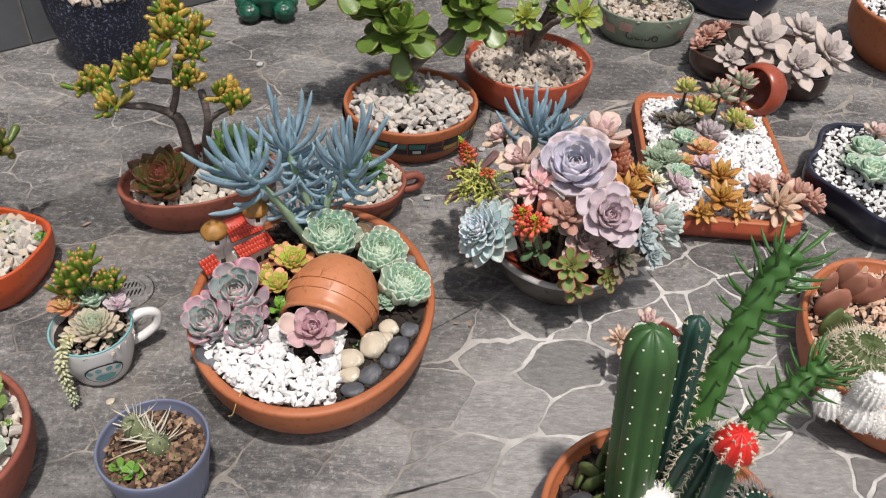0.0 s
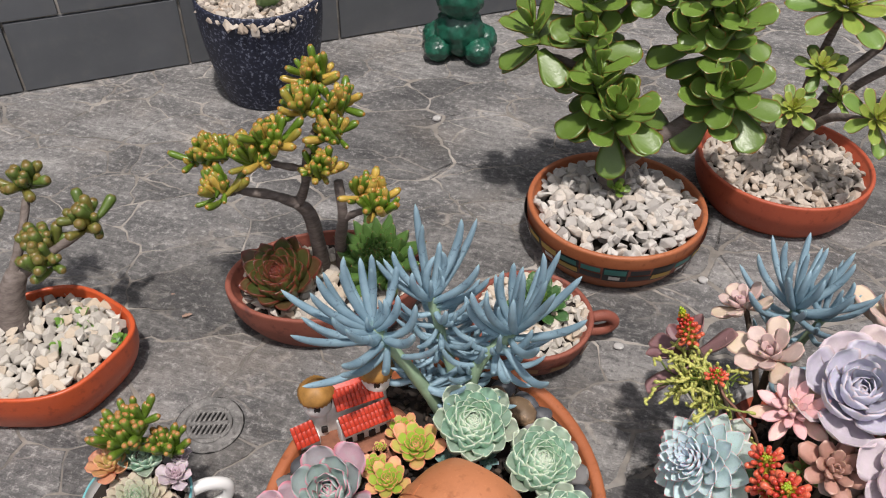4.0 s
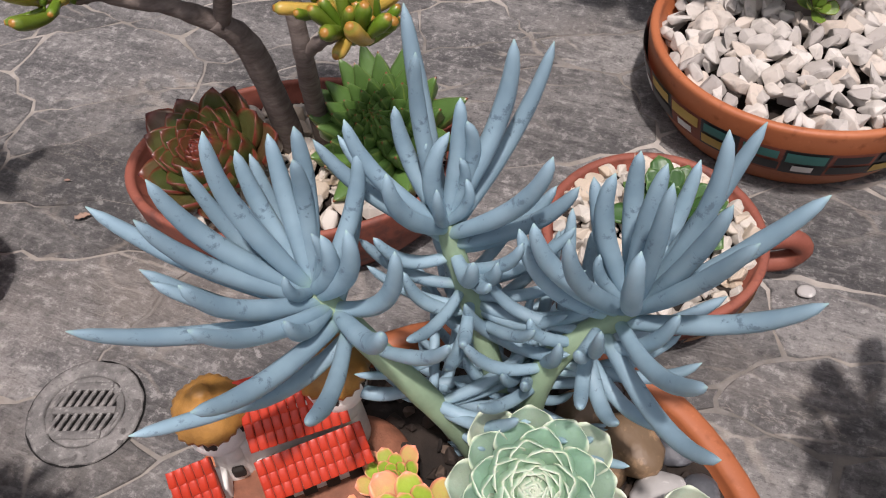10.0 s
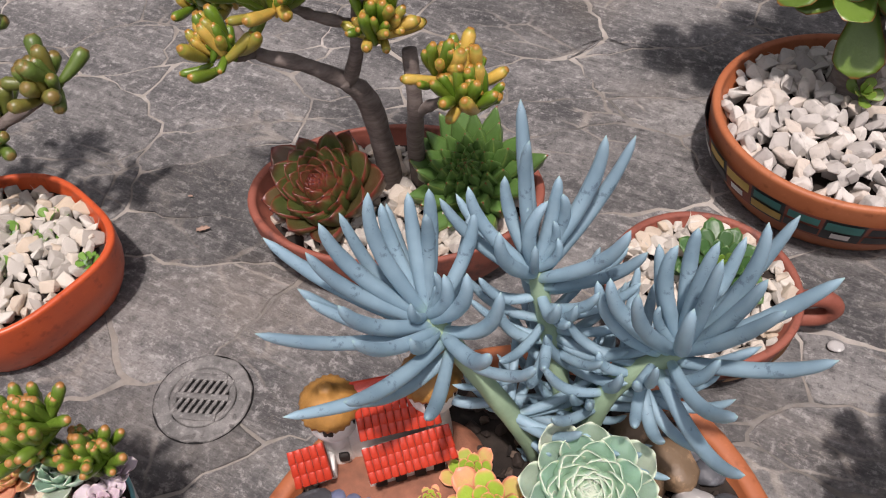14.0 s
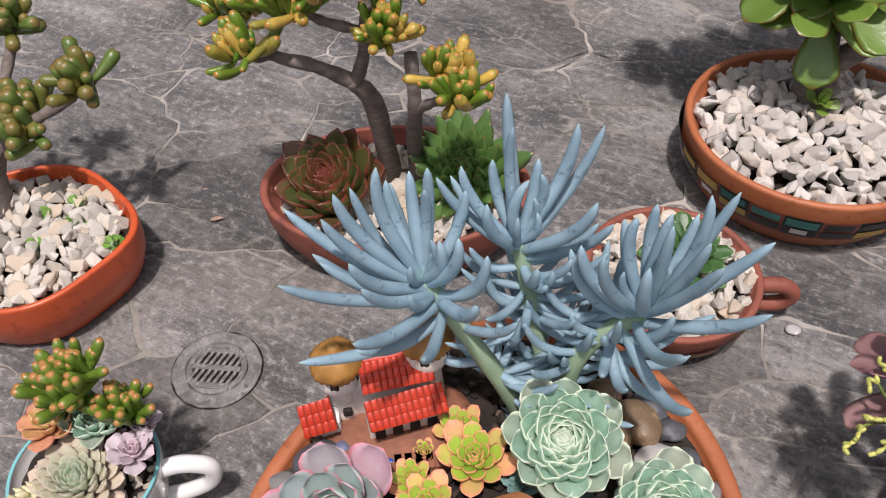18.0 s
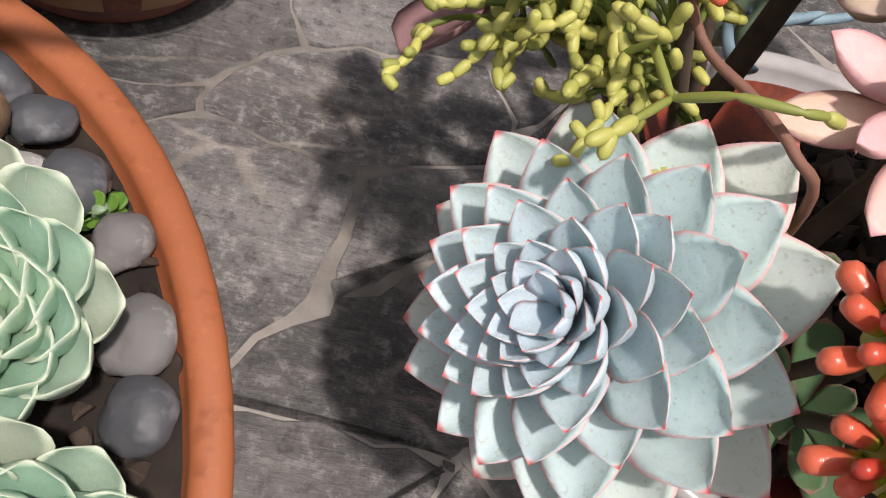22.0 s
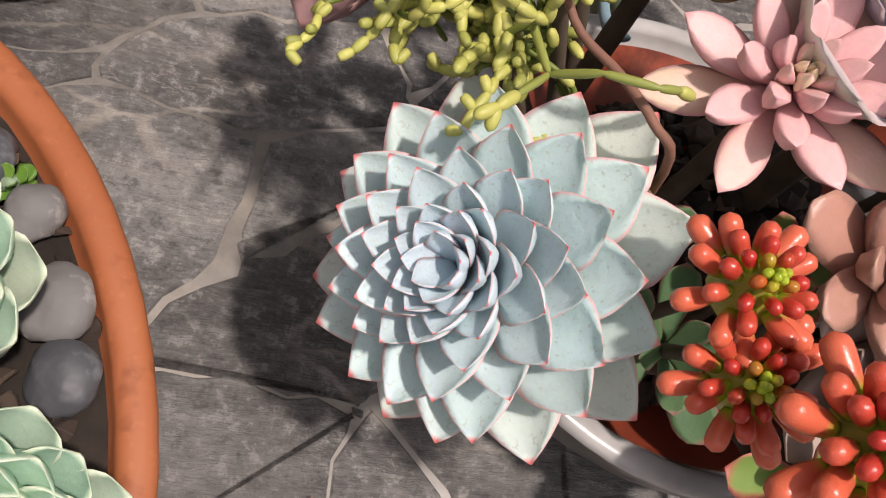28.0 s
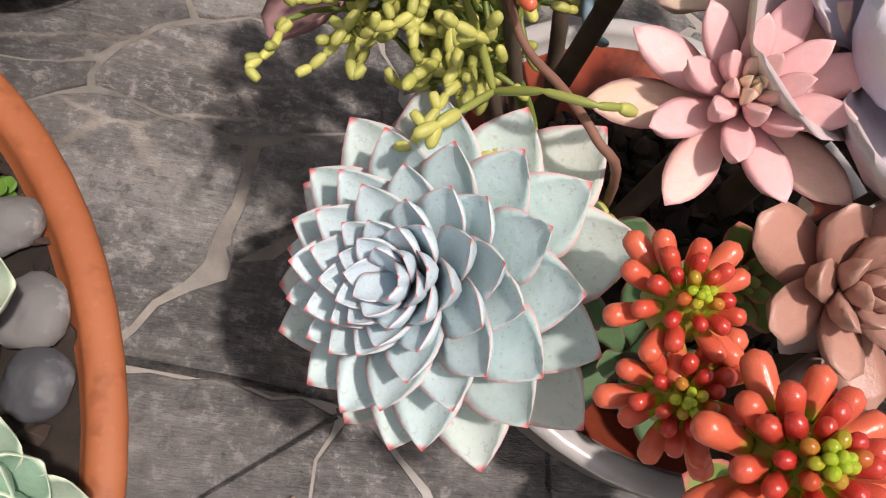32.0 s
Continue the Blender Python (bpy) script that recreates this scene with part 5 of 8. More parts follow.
plant(S_MINTBIG, "mint green rosette against the bowl wall", (-0.004, 0.959, 0.140), (0.3, -0.15, 1.0), 0.0375, group="succulents in the terracotta bowl")
plant(S_MINT, "small mint rosette beside the jar", (-0.033, 0.938, 0.120), (0.1, -0.3, 1.0), 0.0228, group="succulents in the terracotta bowl")
plant(S_BLUEG, "tiny blue-green rosette with plump leaves", (-0.111, 1.036, 0.110), (0.0, -0.15, 1.0), 0.0183, group="succulents in the terracotta bowl")
plant(S_BLUEG, "tiny blue-green rosette under the large one", (-0.155, 1.019, 0.110), (0.0, -0.15, 1.0), 0.0163, group="succulents in the terracotta bowl")
plant(S_DUSK, "dusky grey-pink rosette with pink margins", (-0.266, 0.928, 0.136), (-0.03, -0.35, 1.0), 0.0545, group="succulents in the terracotta bowl")
plant(S_DUSK, "dusky grey-green rosette with pink outer leaves", (-0.301, 0.870, 0.128), (-0.15, -0.3, 1.0), 0.0430, group="succulents in the terracotta bowl")
plant(S_DUSK, "small dusky grey-green rosette", (-0.240, 0.891, 0.128), (0.0, -0.35, 1.0), 0.0320, group="succulents in the terracotta bowl")
plant(S_DUSK, "dusky rosette with upturned leaves", (-0.239, 0.857, 0.124), (0.0, -0.35, 1.0), 0.0385, group="succulents in the terracotta bowl")
plant(S_YELLOW, "yellow-green rosette with coral margins", (-0.192, 1.017, 0.130), (0.0, -0.15, 1.0), 0.0322, group="succulents in the terracotta bowl")
plant(S_YELLOW, "yellow-green rosette with coral outer leaves", (-0.211, 0.970, 0.120), (0.0, -0.15, 1.0), 0.0267, group="succulents in the terracotta bowl")
plant(S_YELLOW, "small yellow-green coral-edged rosette", (-0.215, 1.040, 0.120), (0.0, -0.15, 1.0), 0.0221, group="succulents in the terracotta bowl")
plant(S_YELLOW, "small yellow-green rosette with plump leaves", (-0.232, 0.986, 0.115), (0.0, -0.15, 1.0), 0.0183, group="succulents in the terracotta bowl")
plant(S_YELLOW, "tiny green rosette with plump leaves", (-0.236, 1.015, 0.105), (0.0, -0.15, 1.0), 0.0116, group="succulents in the terracotta bowl")
plant(S_PINK, "pink rosette with peach outer leaves", (-0.139, 0.848, 0.148), (0.05, -0.4, 1.0), 0.0472, group="succulents in the terracotta bowl")


# the powder blue rosette, leaning out of the bowl
plant(S_BLUE, "powder blue rosette with pink-edged pointed leaves", (0.099, 1.033, 0.200), (-0.62, -0.42, 0.66), 0.056, group="succulents in the glazed bowl")
plant(S_REDJ, "red jelly bean sedum with a yellow-green heart", (0.170, 1.021, 0.246), (-0.25, -0.3, 1.0), 0.0136, group="succulents in the glazed bowl")
plant(S_REDJ, "red jelly bean sedum, large green-hearted shoot", (0.183, 0.977, 0.266), (-0.25, -0.25, 1.0), 0.0158, n=42, group="succulents in the glazed bowl")
plant(S_REDJ, "red jelly bean sedum side shoot", (0.172, 0.998, 0.232), (-0.4, -0.4, 0.8), 0.0138, group="succulents in the glazed bowl")
S_REDUP = (bean_mesh(), 66, dict(e0=14, e1=76, lmin=0.55, rise=4.4, r0=0.75, jit=9.0), "sedum")
plant(S_REDUP, "upright red jelly bean sedum with a green tip", (0.074, 1.188, 0.262), (-0.45, 0.0, 1.0), 0.0105, group="succulents in the glazed bowl")
plant(S_REDJ, "small red jelly bean sedum", (0.119, 1.116, 0.252), (-0.1, 0.0, 1.0), 0.0085, group="succulents in the glazed bowl")
M_BURG = fleshy("leaf_burgundy", (0.24, 0.14, 0.14), (0.16, 0.07, 0.08), (0.30, 0.16, 0.15), None, 0.85, 0.5)
S_BURG = species("burg", M_BURG, ROUND, 10, dict(e0=-6, e1=45, lmin=0.6, rise=0.1, r0=0.1), w=0.5, thick=0.09, cup=0.25, curl=0.1)
plant(S_BURG, "burgundy rosette with long cupped leaves", (0.078, 1.205, 0.200), (-0.6, 0.1, 0.7), 0.066, group="succulents in the glazed bowl")
M_KAL = fleshy("leaf_dark_kalanchoe", (0.055, 0.12, 0.045), (0.10, 0.18, 0.08), (0.26, 0.08, 0.08), None, 0.86, 0.7)
S_KAL = species("kal", M_KAL, SPOON, 9, dict(e0=0, e1=55, lmin=0.6, rise=0.3, r0=0.1), name="kalanchoe", w=0.52, thick=0.10, cup=0.15)
plant(S_KAL, "dark green felted kalanchoe with red margins", (0.162, 1.05, 0.195), (-0.1, -0.6, 0.8), 0.030, group="succulents in the glazed bowl")
plant(S_KAL, "dark green downy leaves beneath the red sedum", (0.200, 1.036, 0.160), (-0.3, -0.5, 0.8), 0.034, group="succulents in the glazed bowl")

# ---- blue chalk sticks ----


def chalk_material():
    n = Nodes("chalk_blue_leaf", 0.6)
    sep = n.t.nodes.new("ShaderNodeSeparateXYZ")
    n.link(n.coords("UV"), sep.inputs[0])
    c = n.ramp(n.noise(3.0, 3), (0.3, (0.18, 0.285, 0.352)), (0.7, (0.275, 0.405, 0.475)))
    c = n.mix(n.step(n.noise(9.0, 5, 0.7), 0.62, 0.70), c, (0.13, 0.20, 0.25))
    c = n.mix(n.step(sep.outputs[1], 0.97, 1.0), c, (0.26, 0.40, 0.40))
    c = n.mix(n.step(sep.outputs[1], 0.16, 0.0), c, (0.26, 0.40, 0.36))
    v = n.math("MULTIPLY_ADD", n.random(), 0.30)
    v.node.inputs[2].default_value = 0.82
    hs = n.t.nodes.new("ShaderNodeHueSaturation")
    n.link(c, hs.inputs["Color"])
    n.link(v, hs.inputs["Value"])
    n.colour(hs.outputs[0]).bump(n.noise(20.0, 3), 0.12, 0.0006)
    return n.m


CHALK = chalk_material()


def sagging_finger(sag, skew=0.0):
    """A finger leaf of unit length and unit radius that starts and ends on the x axis and hangs below it between."""
    n = 16
    prof = [(0, 0.66), (0.12, 0.86), (0.4, 1.0), (0.68, 0.95), (0.86, 0.74), (0.94, 0.52), (0.985, 0.28), (1, 0.06)]
    pts = [(j / n, 0, -4 * sag * (j / n) * (1 - j / n) * (1 + skew * (j / n - 0.5))) for j in range(n + 1)]
    vv, ff, uu = tube_data(pts, [0.05 * curve_at(prof, j / n) for j in range(n + 1)], 12)
    return mesh_of("leaf", vv, ff, CHALK, uvs=uu)


SAGGING = [sagging_finger(0.04), sagging_finger(0.09, 0.6), sagging_finger(0.15, -0.4), sagging_finger(0.20, 0.5)]


def chalk_stem(th, base, points, r):
    pts = [Vector(p) - Vector(base) for p in points]
    child("stem", tube_mesh("stem", STEM_GREEN, pts, r, r * 0.8, 6, 12, 0.0004), th)
    return bend(pts, 16)


def chalk_leaf(th, foot, tip, rad, rr):
    """One leaf from its foot on the stem to its tip, hanging a little between."""
    d = tip - foot
    ln = d.length
    x = d.normalized()
    up = Vector((0, 0, 1)) - x * x.z
    if up.length < 0.15:
        up = x.orthogonal()
    z = up.normalized()
    m = Matrix((x, z.cross(x), z)).transposed().to_4x4()
    steep = abs(x.z)
    me = SAGGING[rr.choice((0, 1)) if steep > 0.85 else rr.choice((1, 1, 2)) if steep > 0.5 else rr.choice((2, 2, 3))]
    k = rad / 0.05
    child("leaf", me, th, Matrix.Translation(foot) @ m @ Matrix.Diagonal((ln, k, max(ln * 0.6, k), 1)))


def chalk_head(th, base, points, r, leaves, inner, n_stem, seed, rad=0.0049):
    """A branch of chalk sticks. leaves: each one's bearing and rise in degrees and its reach from the head; inner: small ones
    in the heart; n_stem: shorter, duller ones down the stem."""
    rr = random.Random(seed)
    line = chalk_stem(th, base, points, r)
    head = line[-1]
    total = len(line) - 1
    for az, el, reach in leaves:
        tip = head + Vector((math.cos(radians(az)) * math.cos(radians(el)), math.sin(radians(az)) * math.cos(radians(el)), math.sin(radians(el)))) * reach
        back = int(total * min(0.22, max(0.0, 0.17 * (1 - el / 75)))) 
        chalk_leaf(th, line[total - back], tip, rad * rr.uniform(0.9, 1.1) * min(1.0, 0.72 + reach * 3), rr)
    for i in range(inner):
        a, e = 2.4 * i + rr.uniform(-0.3, 0.3), radians(rr.uniform(58, 84))
        tip = head + Vector((math.cos(a) * math.cos(e), math.sin(a) * math.cos(e), math.sin(e))) * rr.uniform(0.026, 0.052)
        chalk_leaf(th, head, tip, rad * 0.68, rr)
    for i in range(n_stem):
        k = int(total * rr.uniform(0.14, 0.88))
        a, e = 2.39996 * i + rr.uniform(-0.5, 0.5), radians(rr.uniform(-25, 20) + 45 * k / total)
        tip = line[k] + Vector((math.cos(a) * math.cos(e), math.sin(a) * math.cos(e), math.sin(e))) * rr.uniform(0.040, 0.078)
        if base[1] + tip.y > 1.052:
            chalk_leaf(th, line[k], tip, rad * rr.uniform(0.66, 0.92), rr)


cb = (-0.165, 1.09, 0.085)
chalk_th = thing("chalk_sticks", "powdery blue chalk stick succulent with long finger leaves", "succulent", cb)
chalk_head(chalk_th, cb, [(-0.172, 1.082, 0.085), (-0.186, 1.076, 0.135), (-0.215, 1.070, 0.195), (-0.258, 1.071, 0.252)], 0.0085,
           [(-122, 32, 0.123), (-114, 0, 0.109), (-89, 26, 0.108), (-98, 3, 0.078), (-88, 46, 0.117), (-113, 48, 0.089), (-147, 24, 0.078), (-154, 22, 0.083), (-165, 31, 0.113), (-147, 49, 0.099), (-155, 58, 0.105), (178, 52, 0.089), (-157, 77, 0.115),
            (154, 62, 0.082), (129, 68, 0.086), (106, 70, 0.089), (64, 60, 0.080), (-175, 67, 0.085), (107, 75, 0.076), (-16, 73, 0.058), (-3, 47, 0.075), (-35, 36, 0.093), (-63, 19, 0.095), (-75, 39, 0.052), (-17, 64, 0.080), (140, 40, 0.075), (85, 35, 0.070)], 5, 26, 1)
chalk_head(chalk_th, cb, [(-0.165, 1.095, 0.085), (-0.168, 1.100, 0.15), (-0.188, 1.112, 0.215), (-0.205, 1.122, 0.266)], 0.0075,
           [(127, 63, 0.111), (143, 81, 0.100), (51, 68, 0.106), (58, 49, 0.105), (73, 77, 0.074), (77, 82, 0.058), (54, 76, 0.064), (-15, 54, 0.099), (3, 35, 0.080), (-110, 62, 0.075), (-161, 60, 0.084), (149, 58, 0.066), (-50, 22, 0.044), (-42, 2, 0.046), (-170, 40, 0.080), (170, 30, 0.070), (25, 20, 0.060)], 4, 48, 2, 0.0047)
chalk_head(chalk_th, cb, [(-0.152, 1.090, 0.085), (-0.148, 1.092, 0.145), (-0.138, 1.102, 0.200), (-0.104, 1.120, 0.240)], 0.0085,
           [(45, 65, 0.116), (11, 81, 0.126), (1, 59, 0.122), (-11, 37, 0.098), (-38, 64, 0.116), (-65, 39, 0.107), (-58, 14, 0.098), (-83, -15, 0.060), (142, 55, 0.072), (173, 77, 0.091), (92, 86, 0.097), (-76, 81, 0.112), (-27, 73, 0.108), (-92, 68, 0.095), (-131, 61, 0.096), (-157, 53, 0.089), (-167, 43, 0.081), (-113, 18, 0.050),
            (48, -30, 0.082), (-101, -6, 0.062), (-54, -34, 0.064), (75, 50, 0.080), (115, 68, 0.085)], 5, 30, 3)
chalk_head(chalk_th, cb, [(-0.162, 1.105, 0.085), (-0.156, 1.113, 0.14), (-0.152, 1.118, 0.178)], 0.006,
           [(-150, 55, 0.07), (-60, 60, 0.075), (20, 50, 0.07), (90, 62, 0.075), (150, 45, 0.06), (-100, 40, 0.055)], 3, 16, 4, 0.0042)
cc = (0.216, 1.262, 0.10)
chalk2 = thing("chalk_sticks", "small blue chalk stick succulent in the mixed bowl", "succulent", cc)
spray = [(137.5 * k + 20, 12 + 72 * (k / 21) ** 0.8, 0.060 + 0.034 * math.sin(math.pi * (0.2 + 0.7 * k / 21))) for k in range(22)]
chalk_head(chalk2, cc, [cc, (0.216, 1.266, 0.16), (0.214, 1.27, 0.222)], 0.0065, spray, 3, 5, 6, 0.0044)
chalk_head(chalk2, cc, [(0.226, 1.262, 0.10), (0.236, 1.27, 0.16), (0.25, 1.272, 0.212)], 0.0055, [(a + 40, e, r * 0.8) for a, e, r in spray[4::2]], 2, 3, 8, 0.0040)

# ---- stick cactus with jointed yellow-green stems ----
M_RHIP = fleshy("jointed_stem", (0.085, 0.135, 0.016), (0.50, 0.49, 0.13), (0.44, 0.44, 0.16), None, 0.995, 0.5, 0.985)


def jointed(points, fat, neck=0.5):
    """A stem of joints between the points: narrow at each neck, swollen between."""
    pts, rad = [], []
    for a, b in zip(points, points[1:]):
        a, b = Vector(a), Vector(b)
        for f, w in ((0.0, neck), (0.10, 0.84), (0.32, 1.0), (0.68, 1.0), (0.9, 0.84)):
            pts.append(a.lerp(b, f))
            rad.append(fat * w)
    pts += [Vector(points[-1]), Vector(points[-1]) + (Vector(points[-1]) - Vector(points[-2])).normalized() * 0.0007]
    rad += [fat * 0.62, fat * 0.12]
    return tube_data(pts, rad, 8)


def rhipsalis(at, n, seed, reach=1.0):
    r = random.Random(seed)
    th = thing("jointed_cactus", "yellow-green stick cactus of jointed knobby stems", "cactus", at, "succulents in the glazed bowl")
    knob = jointed([(0, 0, 0), (1, 0, 0)], 0.3)
    bud = mesh_of("bud", *knob[:2], M_RHIP, uvs=knob[2])
    for i in range(n):
        p = Vector((r.uniform(-0.010, 0.026), r.uniform(-0.018, 0.018), r.uniform(-0.012, 0.008)))
        a = r.uniform(radians(100), radians(275)) if r.random() < 0.8 else r.uniform(0, 6.28)
        el = r.uniform(0.0, 1.0)
        d = Vector((math.cos(a) * math.cos(el), math.sin(a) * math.cos(el), math.sin(el)))
        stem = [p]
        for k in range(r.randint(1, 3)):
            p = p + d * r.uniform(0.009, 0.015) * reach
            stem.append(p)
            d = (d + Vector((r.uniform(-0.5, 0.5), r.uniform(-0.5, 0.5), r.uniform(-0.5, 0.15)))).normalized()
        v, f, u = jointed(stem, 0.00115, 0.75)
        branch = child("branch", mesh_of("branch", v, f, M_RHIP, uvs=u), th)
        branch.color = (r.uniform(0.75, 1.0), 0, 0, 1)
        for fork in range(r.choice((1, 1, 2))):
            q, dd = stem[-1], (d + Vector((r.uniform(-0.7, 0.7), r.uniform(-0.7, 0.7), r.uniform(-0.5, 0.4)))).normalized()
            chain = [q]
            for k in range(r.randint(1, 4)):
                q = q + dd * r.uniform(0.0058, 0.0074)
                chain.append(q)
                dd = (dd + Vector((r.uniform(-0.5, 0.5), r.uniform(-0.5, 0.5), r.uniform(-0.45, 0.25)))).normalized()
            v, f, u = jointed(chain, r.uniform(0.0017, 0.0021), 0.42)
            tip = child("joint", mesh_of("joint", v, f, M_RHIP, uvs=u), branch)
            tip.color = (r.uniform(0.0, 0.4), 0, 0, 1)
            for q in chain[1:]:
                if r.random() < 0.5:
                    e = Vector((r.uniform(-1, 1), r.uniform(-1, 1), r.uniform(-0.6, 0.9))).normalized()
                    m = Matrix.Translation(q) @ e.to_track_quat("X", "Z").to_matrix().to_4x4() @ Matrix.Diagonal((0.0055, 0.006, 0.006, 1))
                    child("bud", bud, branch, m).color = (r.uniform(0.0, 0.5), 0, 0, 1)
    return th


cactus = rhipsalis((0.120, 1.138, 0.194), 66, 4, 1.05)
rhipsalis((0.102, 1.155, 0.182), 44, 9)
# a long arching shoot over the blue rosette
for fat, tone, run in (
    (0.0014, 0.6, [(0.117, 1.135, 0.210), (0.119, 1.112, 0.220), (0.124, 1.089, 0.221), (0.134, 1.082, 0.234), (0.148, 1.077, 0.239), (0.156, 1.080, 0.237)]),
    (0.0020, 0.1, [(0.156, 1.080, 0.237), (0.163, 1.083, 0.233)]),
    (0.0013, 0.6, [(0.124, 1.089, 0.221), (0.113, 1.077, 0.223)]),
    (0.0021, 0.1, [(0.113, 1.077, 0.223), (0.107, 1.071, 0.223), (0.101, 1.067, 0.222)]),
    (0.0020, 0.2, [(0.107, 1.071, 0.223), (0.106, 1.066, 0.219)]),
):
    v, f, u = jointed([Vector(q) - Vector((0.120, 1.138, 0.194)) for q in run], fat)
    child("branch", mesh_of("branch", v, f, M_RHIP, uvs=u), cactus).color = (tone, 0, 0, 1)
tw = thing("bare_stem", "bare woody brown succulent stem", "stem", (0.15, 1.12, 0.2), "succulents in the glazed bowl")
child("stem", tube_mesh("stem", plain("woody_stem", (0.20, 0.095, 0.065), 0.7, 0.3, 60, 0.4), [(-0.034, 0.008, 0.045), (-0.020, -0.013, 0.027), (-0.006, -0.030, 0.027), (0.004, -0.044, 0.026), (0.020, -0.044, 0.006), (0.06, -0.01, -0.11)], 0.0014, 0.0017, 5, 8), tw)

# ---- stones and chips ----
def region_bowl(x, y):
    return y < -0.075 and x < 0.055 and y > -0.235 and x > -0.165


gravel("marble_chips", "pure white marble chips in the terracotta bowl", (-0.152, 0.953, 0.098), oval(0.175, 0.212), 1500, 0.0135, CHIP_WHITE, 2, 0.004, layers=3, region=region_bowl, hole=[(0.01, -0.11, 0.03)])
gravel("stone_chips", "pale angular stone chips in the painted pot", (-0.017, 1.585, 0.072), oval(0.128, 0.121, 15), 839, 0.0206, CHIP_GREY, 3, 0.022, hole=[(-0.015, 0.03, 0.02)])
gravel("stone_chips", "tan stone chips in the red clay pot", (0.256, 1.80, 0.062), oval(0.134, 0.128), 1065, 0.0181, CHIP_TAN, 4, 0.014)
gravel("stone_chips", "tan stone chips in the painted dish", (0.595, 2.125, 0.070), oval(0.119, 0.098), 742, 0.0163, CHIP_TAN, 5, 0.014)
gravel("stone_chips", "pale stone chips in the navy pot", (0.89, 2.32, 0.068), oval(0.126, 0.097), 742, 0.0163, CHIP_GREY, 6, 0.012)
gravel("stone_chips", "white stone chips in the oval pot", (-0.415, 1.30, 0.060), oval(0.122, 0.076, 25), 520, 0.0175, CHIP_CREAM, 7, 0.008, split=True)
gravel("stone_chips", "white stone chips in the handled pot", (-0.107, 1.321, 0.052), oval(0.080, 0.080), 300, 0.0165, CHIP_CREAM, 8, 0.008, hole=[(0.015, -0.005, 0.016)], split=True)
gravel("stone_chips", "cream stones in the orange pot", (-0.750, 1.066, 0.064), oval(0.110, 0.088, 30), 680, 0.0168, CHIP_CREAM, 9, 0.010, split=True)
gravel("stone_chips", "white chips in the brown bowl", (-0.64, 0.66, 0.080), oval(0.125, 0.125), 839, 0.0163, CHIP_CREAM, 10, 0.004)
gravel("stone_chips", "white marble chips in the tray", (0.63, 1.475, 0.048), oval(0.134, 0.208, -4, 8), 2600, 0.0130, CHIP_WHITE, 11, 0.006)
gravel("white_grit", "fine white grit in the scalloped pot", (1.0, 1.40, 0.072), oval(0.172, 0.172, 0, 2, 6, 0.06), 900, 0.011, CHIP_WHITE, 12, 0.004)
gravel("bark_chips", "dark bark chips in the nursery pot", (-0.33, 0.665, 0.086), oval(0.066, 0.066), 420, 0.0095, BARK, 13, 0.004)
gravel("pink_gravel", "small pink gravel in the trough", (0.79, 0.92, 0.070), oval(0.138, 0.186, -10), 700, 0.012, CHIP_PINK, 14, 0.005)
gravel("stone_chips", "pale stone chips in the speckled planter", (-0.76, 1.86, 0.198), oval(0.113, 0.113), 613, 0.0163, CHIP_TAN, 15, 0.006)
gravel("dark_gravel", "dark soil crumbs and stones in the cactus bowl", (0.345, 0.578, 0.070), oval(0.148, 0.148), 300, 0.015, HUMUS, 16, 0.004)
gravel("white_grit", "white grit in the rounded clay pot", (1.31, 2.05, 0.128), oval(0.165, 0.165), 500, 0.014, CHIP_WHITE, 17, 0.004)
gravel("soil_crumbs", "dark soil crumbs in the glazed bowl", (0.272, 1.143, 0.054), oval(0.086, 0.086), 700, 0.011, HUMUS, 18, 0.078, layers=3)
gravel("soil_crumbs", "dark soil crumbs in the terracotta bowl", (-0.152, 0.953, 0.096), oval(0.176, 0.213), 900, 0.009, HUMUS, 19, 0.004)
gravel("mug_grit", "pale grit between the plants in the mug", (-0.48, 0.872, 0.074), oval(0.054, 0.054), 150, 0.0075, CHIP_TAN, 20, 0.004)


def rock(kind, c, dark, rough=0.55):
    n = Nodes(kind, rough)
    col = n.ramp(n.noise(2.2, 6, 0.6), (0.3, dark), (0.7, c))
    col = n.mix(n.step(n.noise(14.0, 6, 0.7), 0.58, 0.72), col, tuple(min(1, x * 1.5) for x in c))
    col = n.mix(n.math("MULTIPLY", n.step(n.noise(60.0, 4, 0.7), 0.54, 0.66), 0.5), col, tuple(min(1, x * 1.9) for x in c))
    n.colour(col).bump(n.noise(24.0, 4), 0.3, 0.02)
    return n.m


R_DARK = rock("dark_river_stone", (0.10, 0.105, 0.115), (0.045, 0.048, 0.055))
R_BROWN = rock("brown_river_stone", (0.23, 0.15, 0.085), (0.11, 0.075, 0.045))
R_WHITE = rock("cream_river_stone", (0.62, 0.55, 0.43), (0.42, 0.35, 0.26), 0.8)
R_GREY = rock("grey_river_stone", (0.215, 0.208, 0.20), (0.11, 0.108, 0.11), 0.7)
R_PALE = rock("pale_river_stone", (0.46, 0.45, 0.43), (0.33, 0.32, 0.31), 0.8)


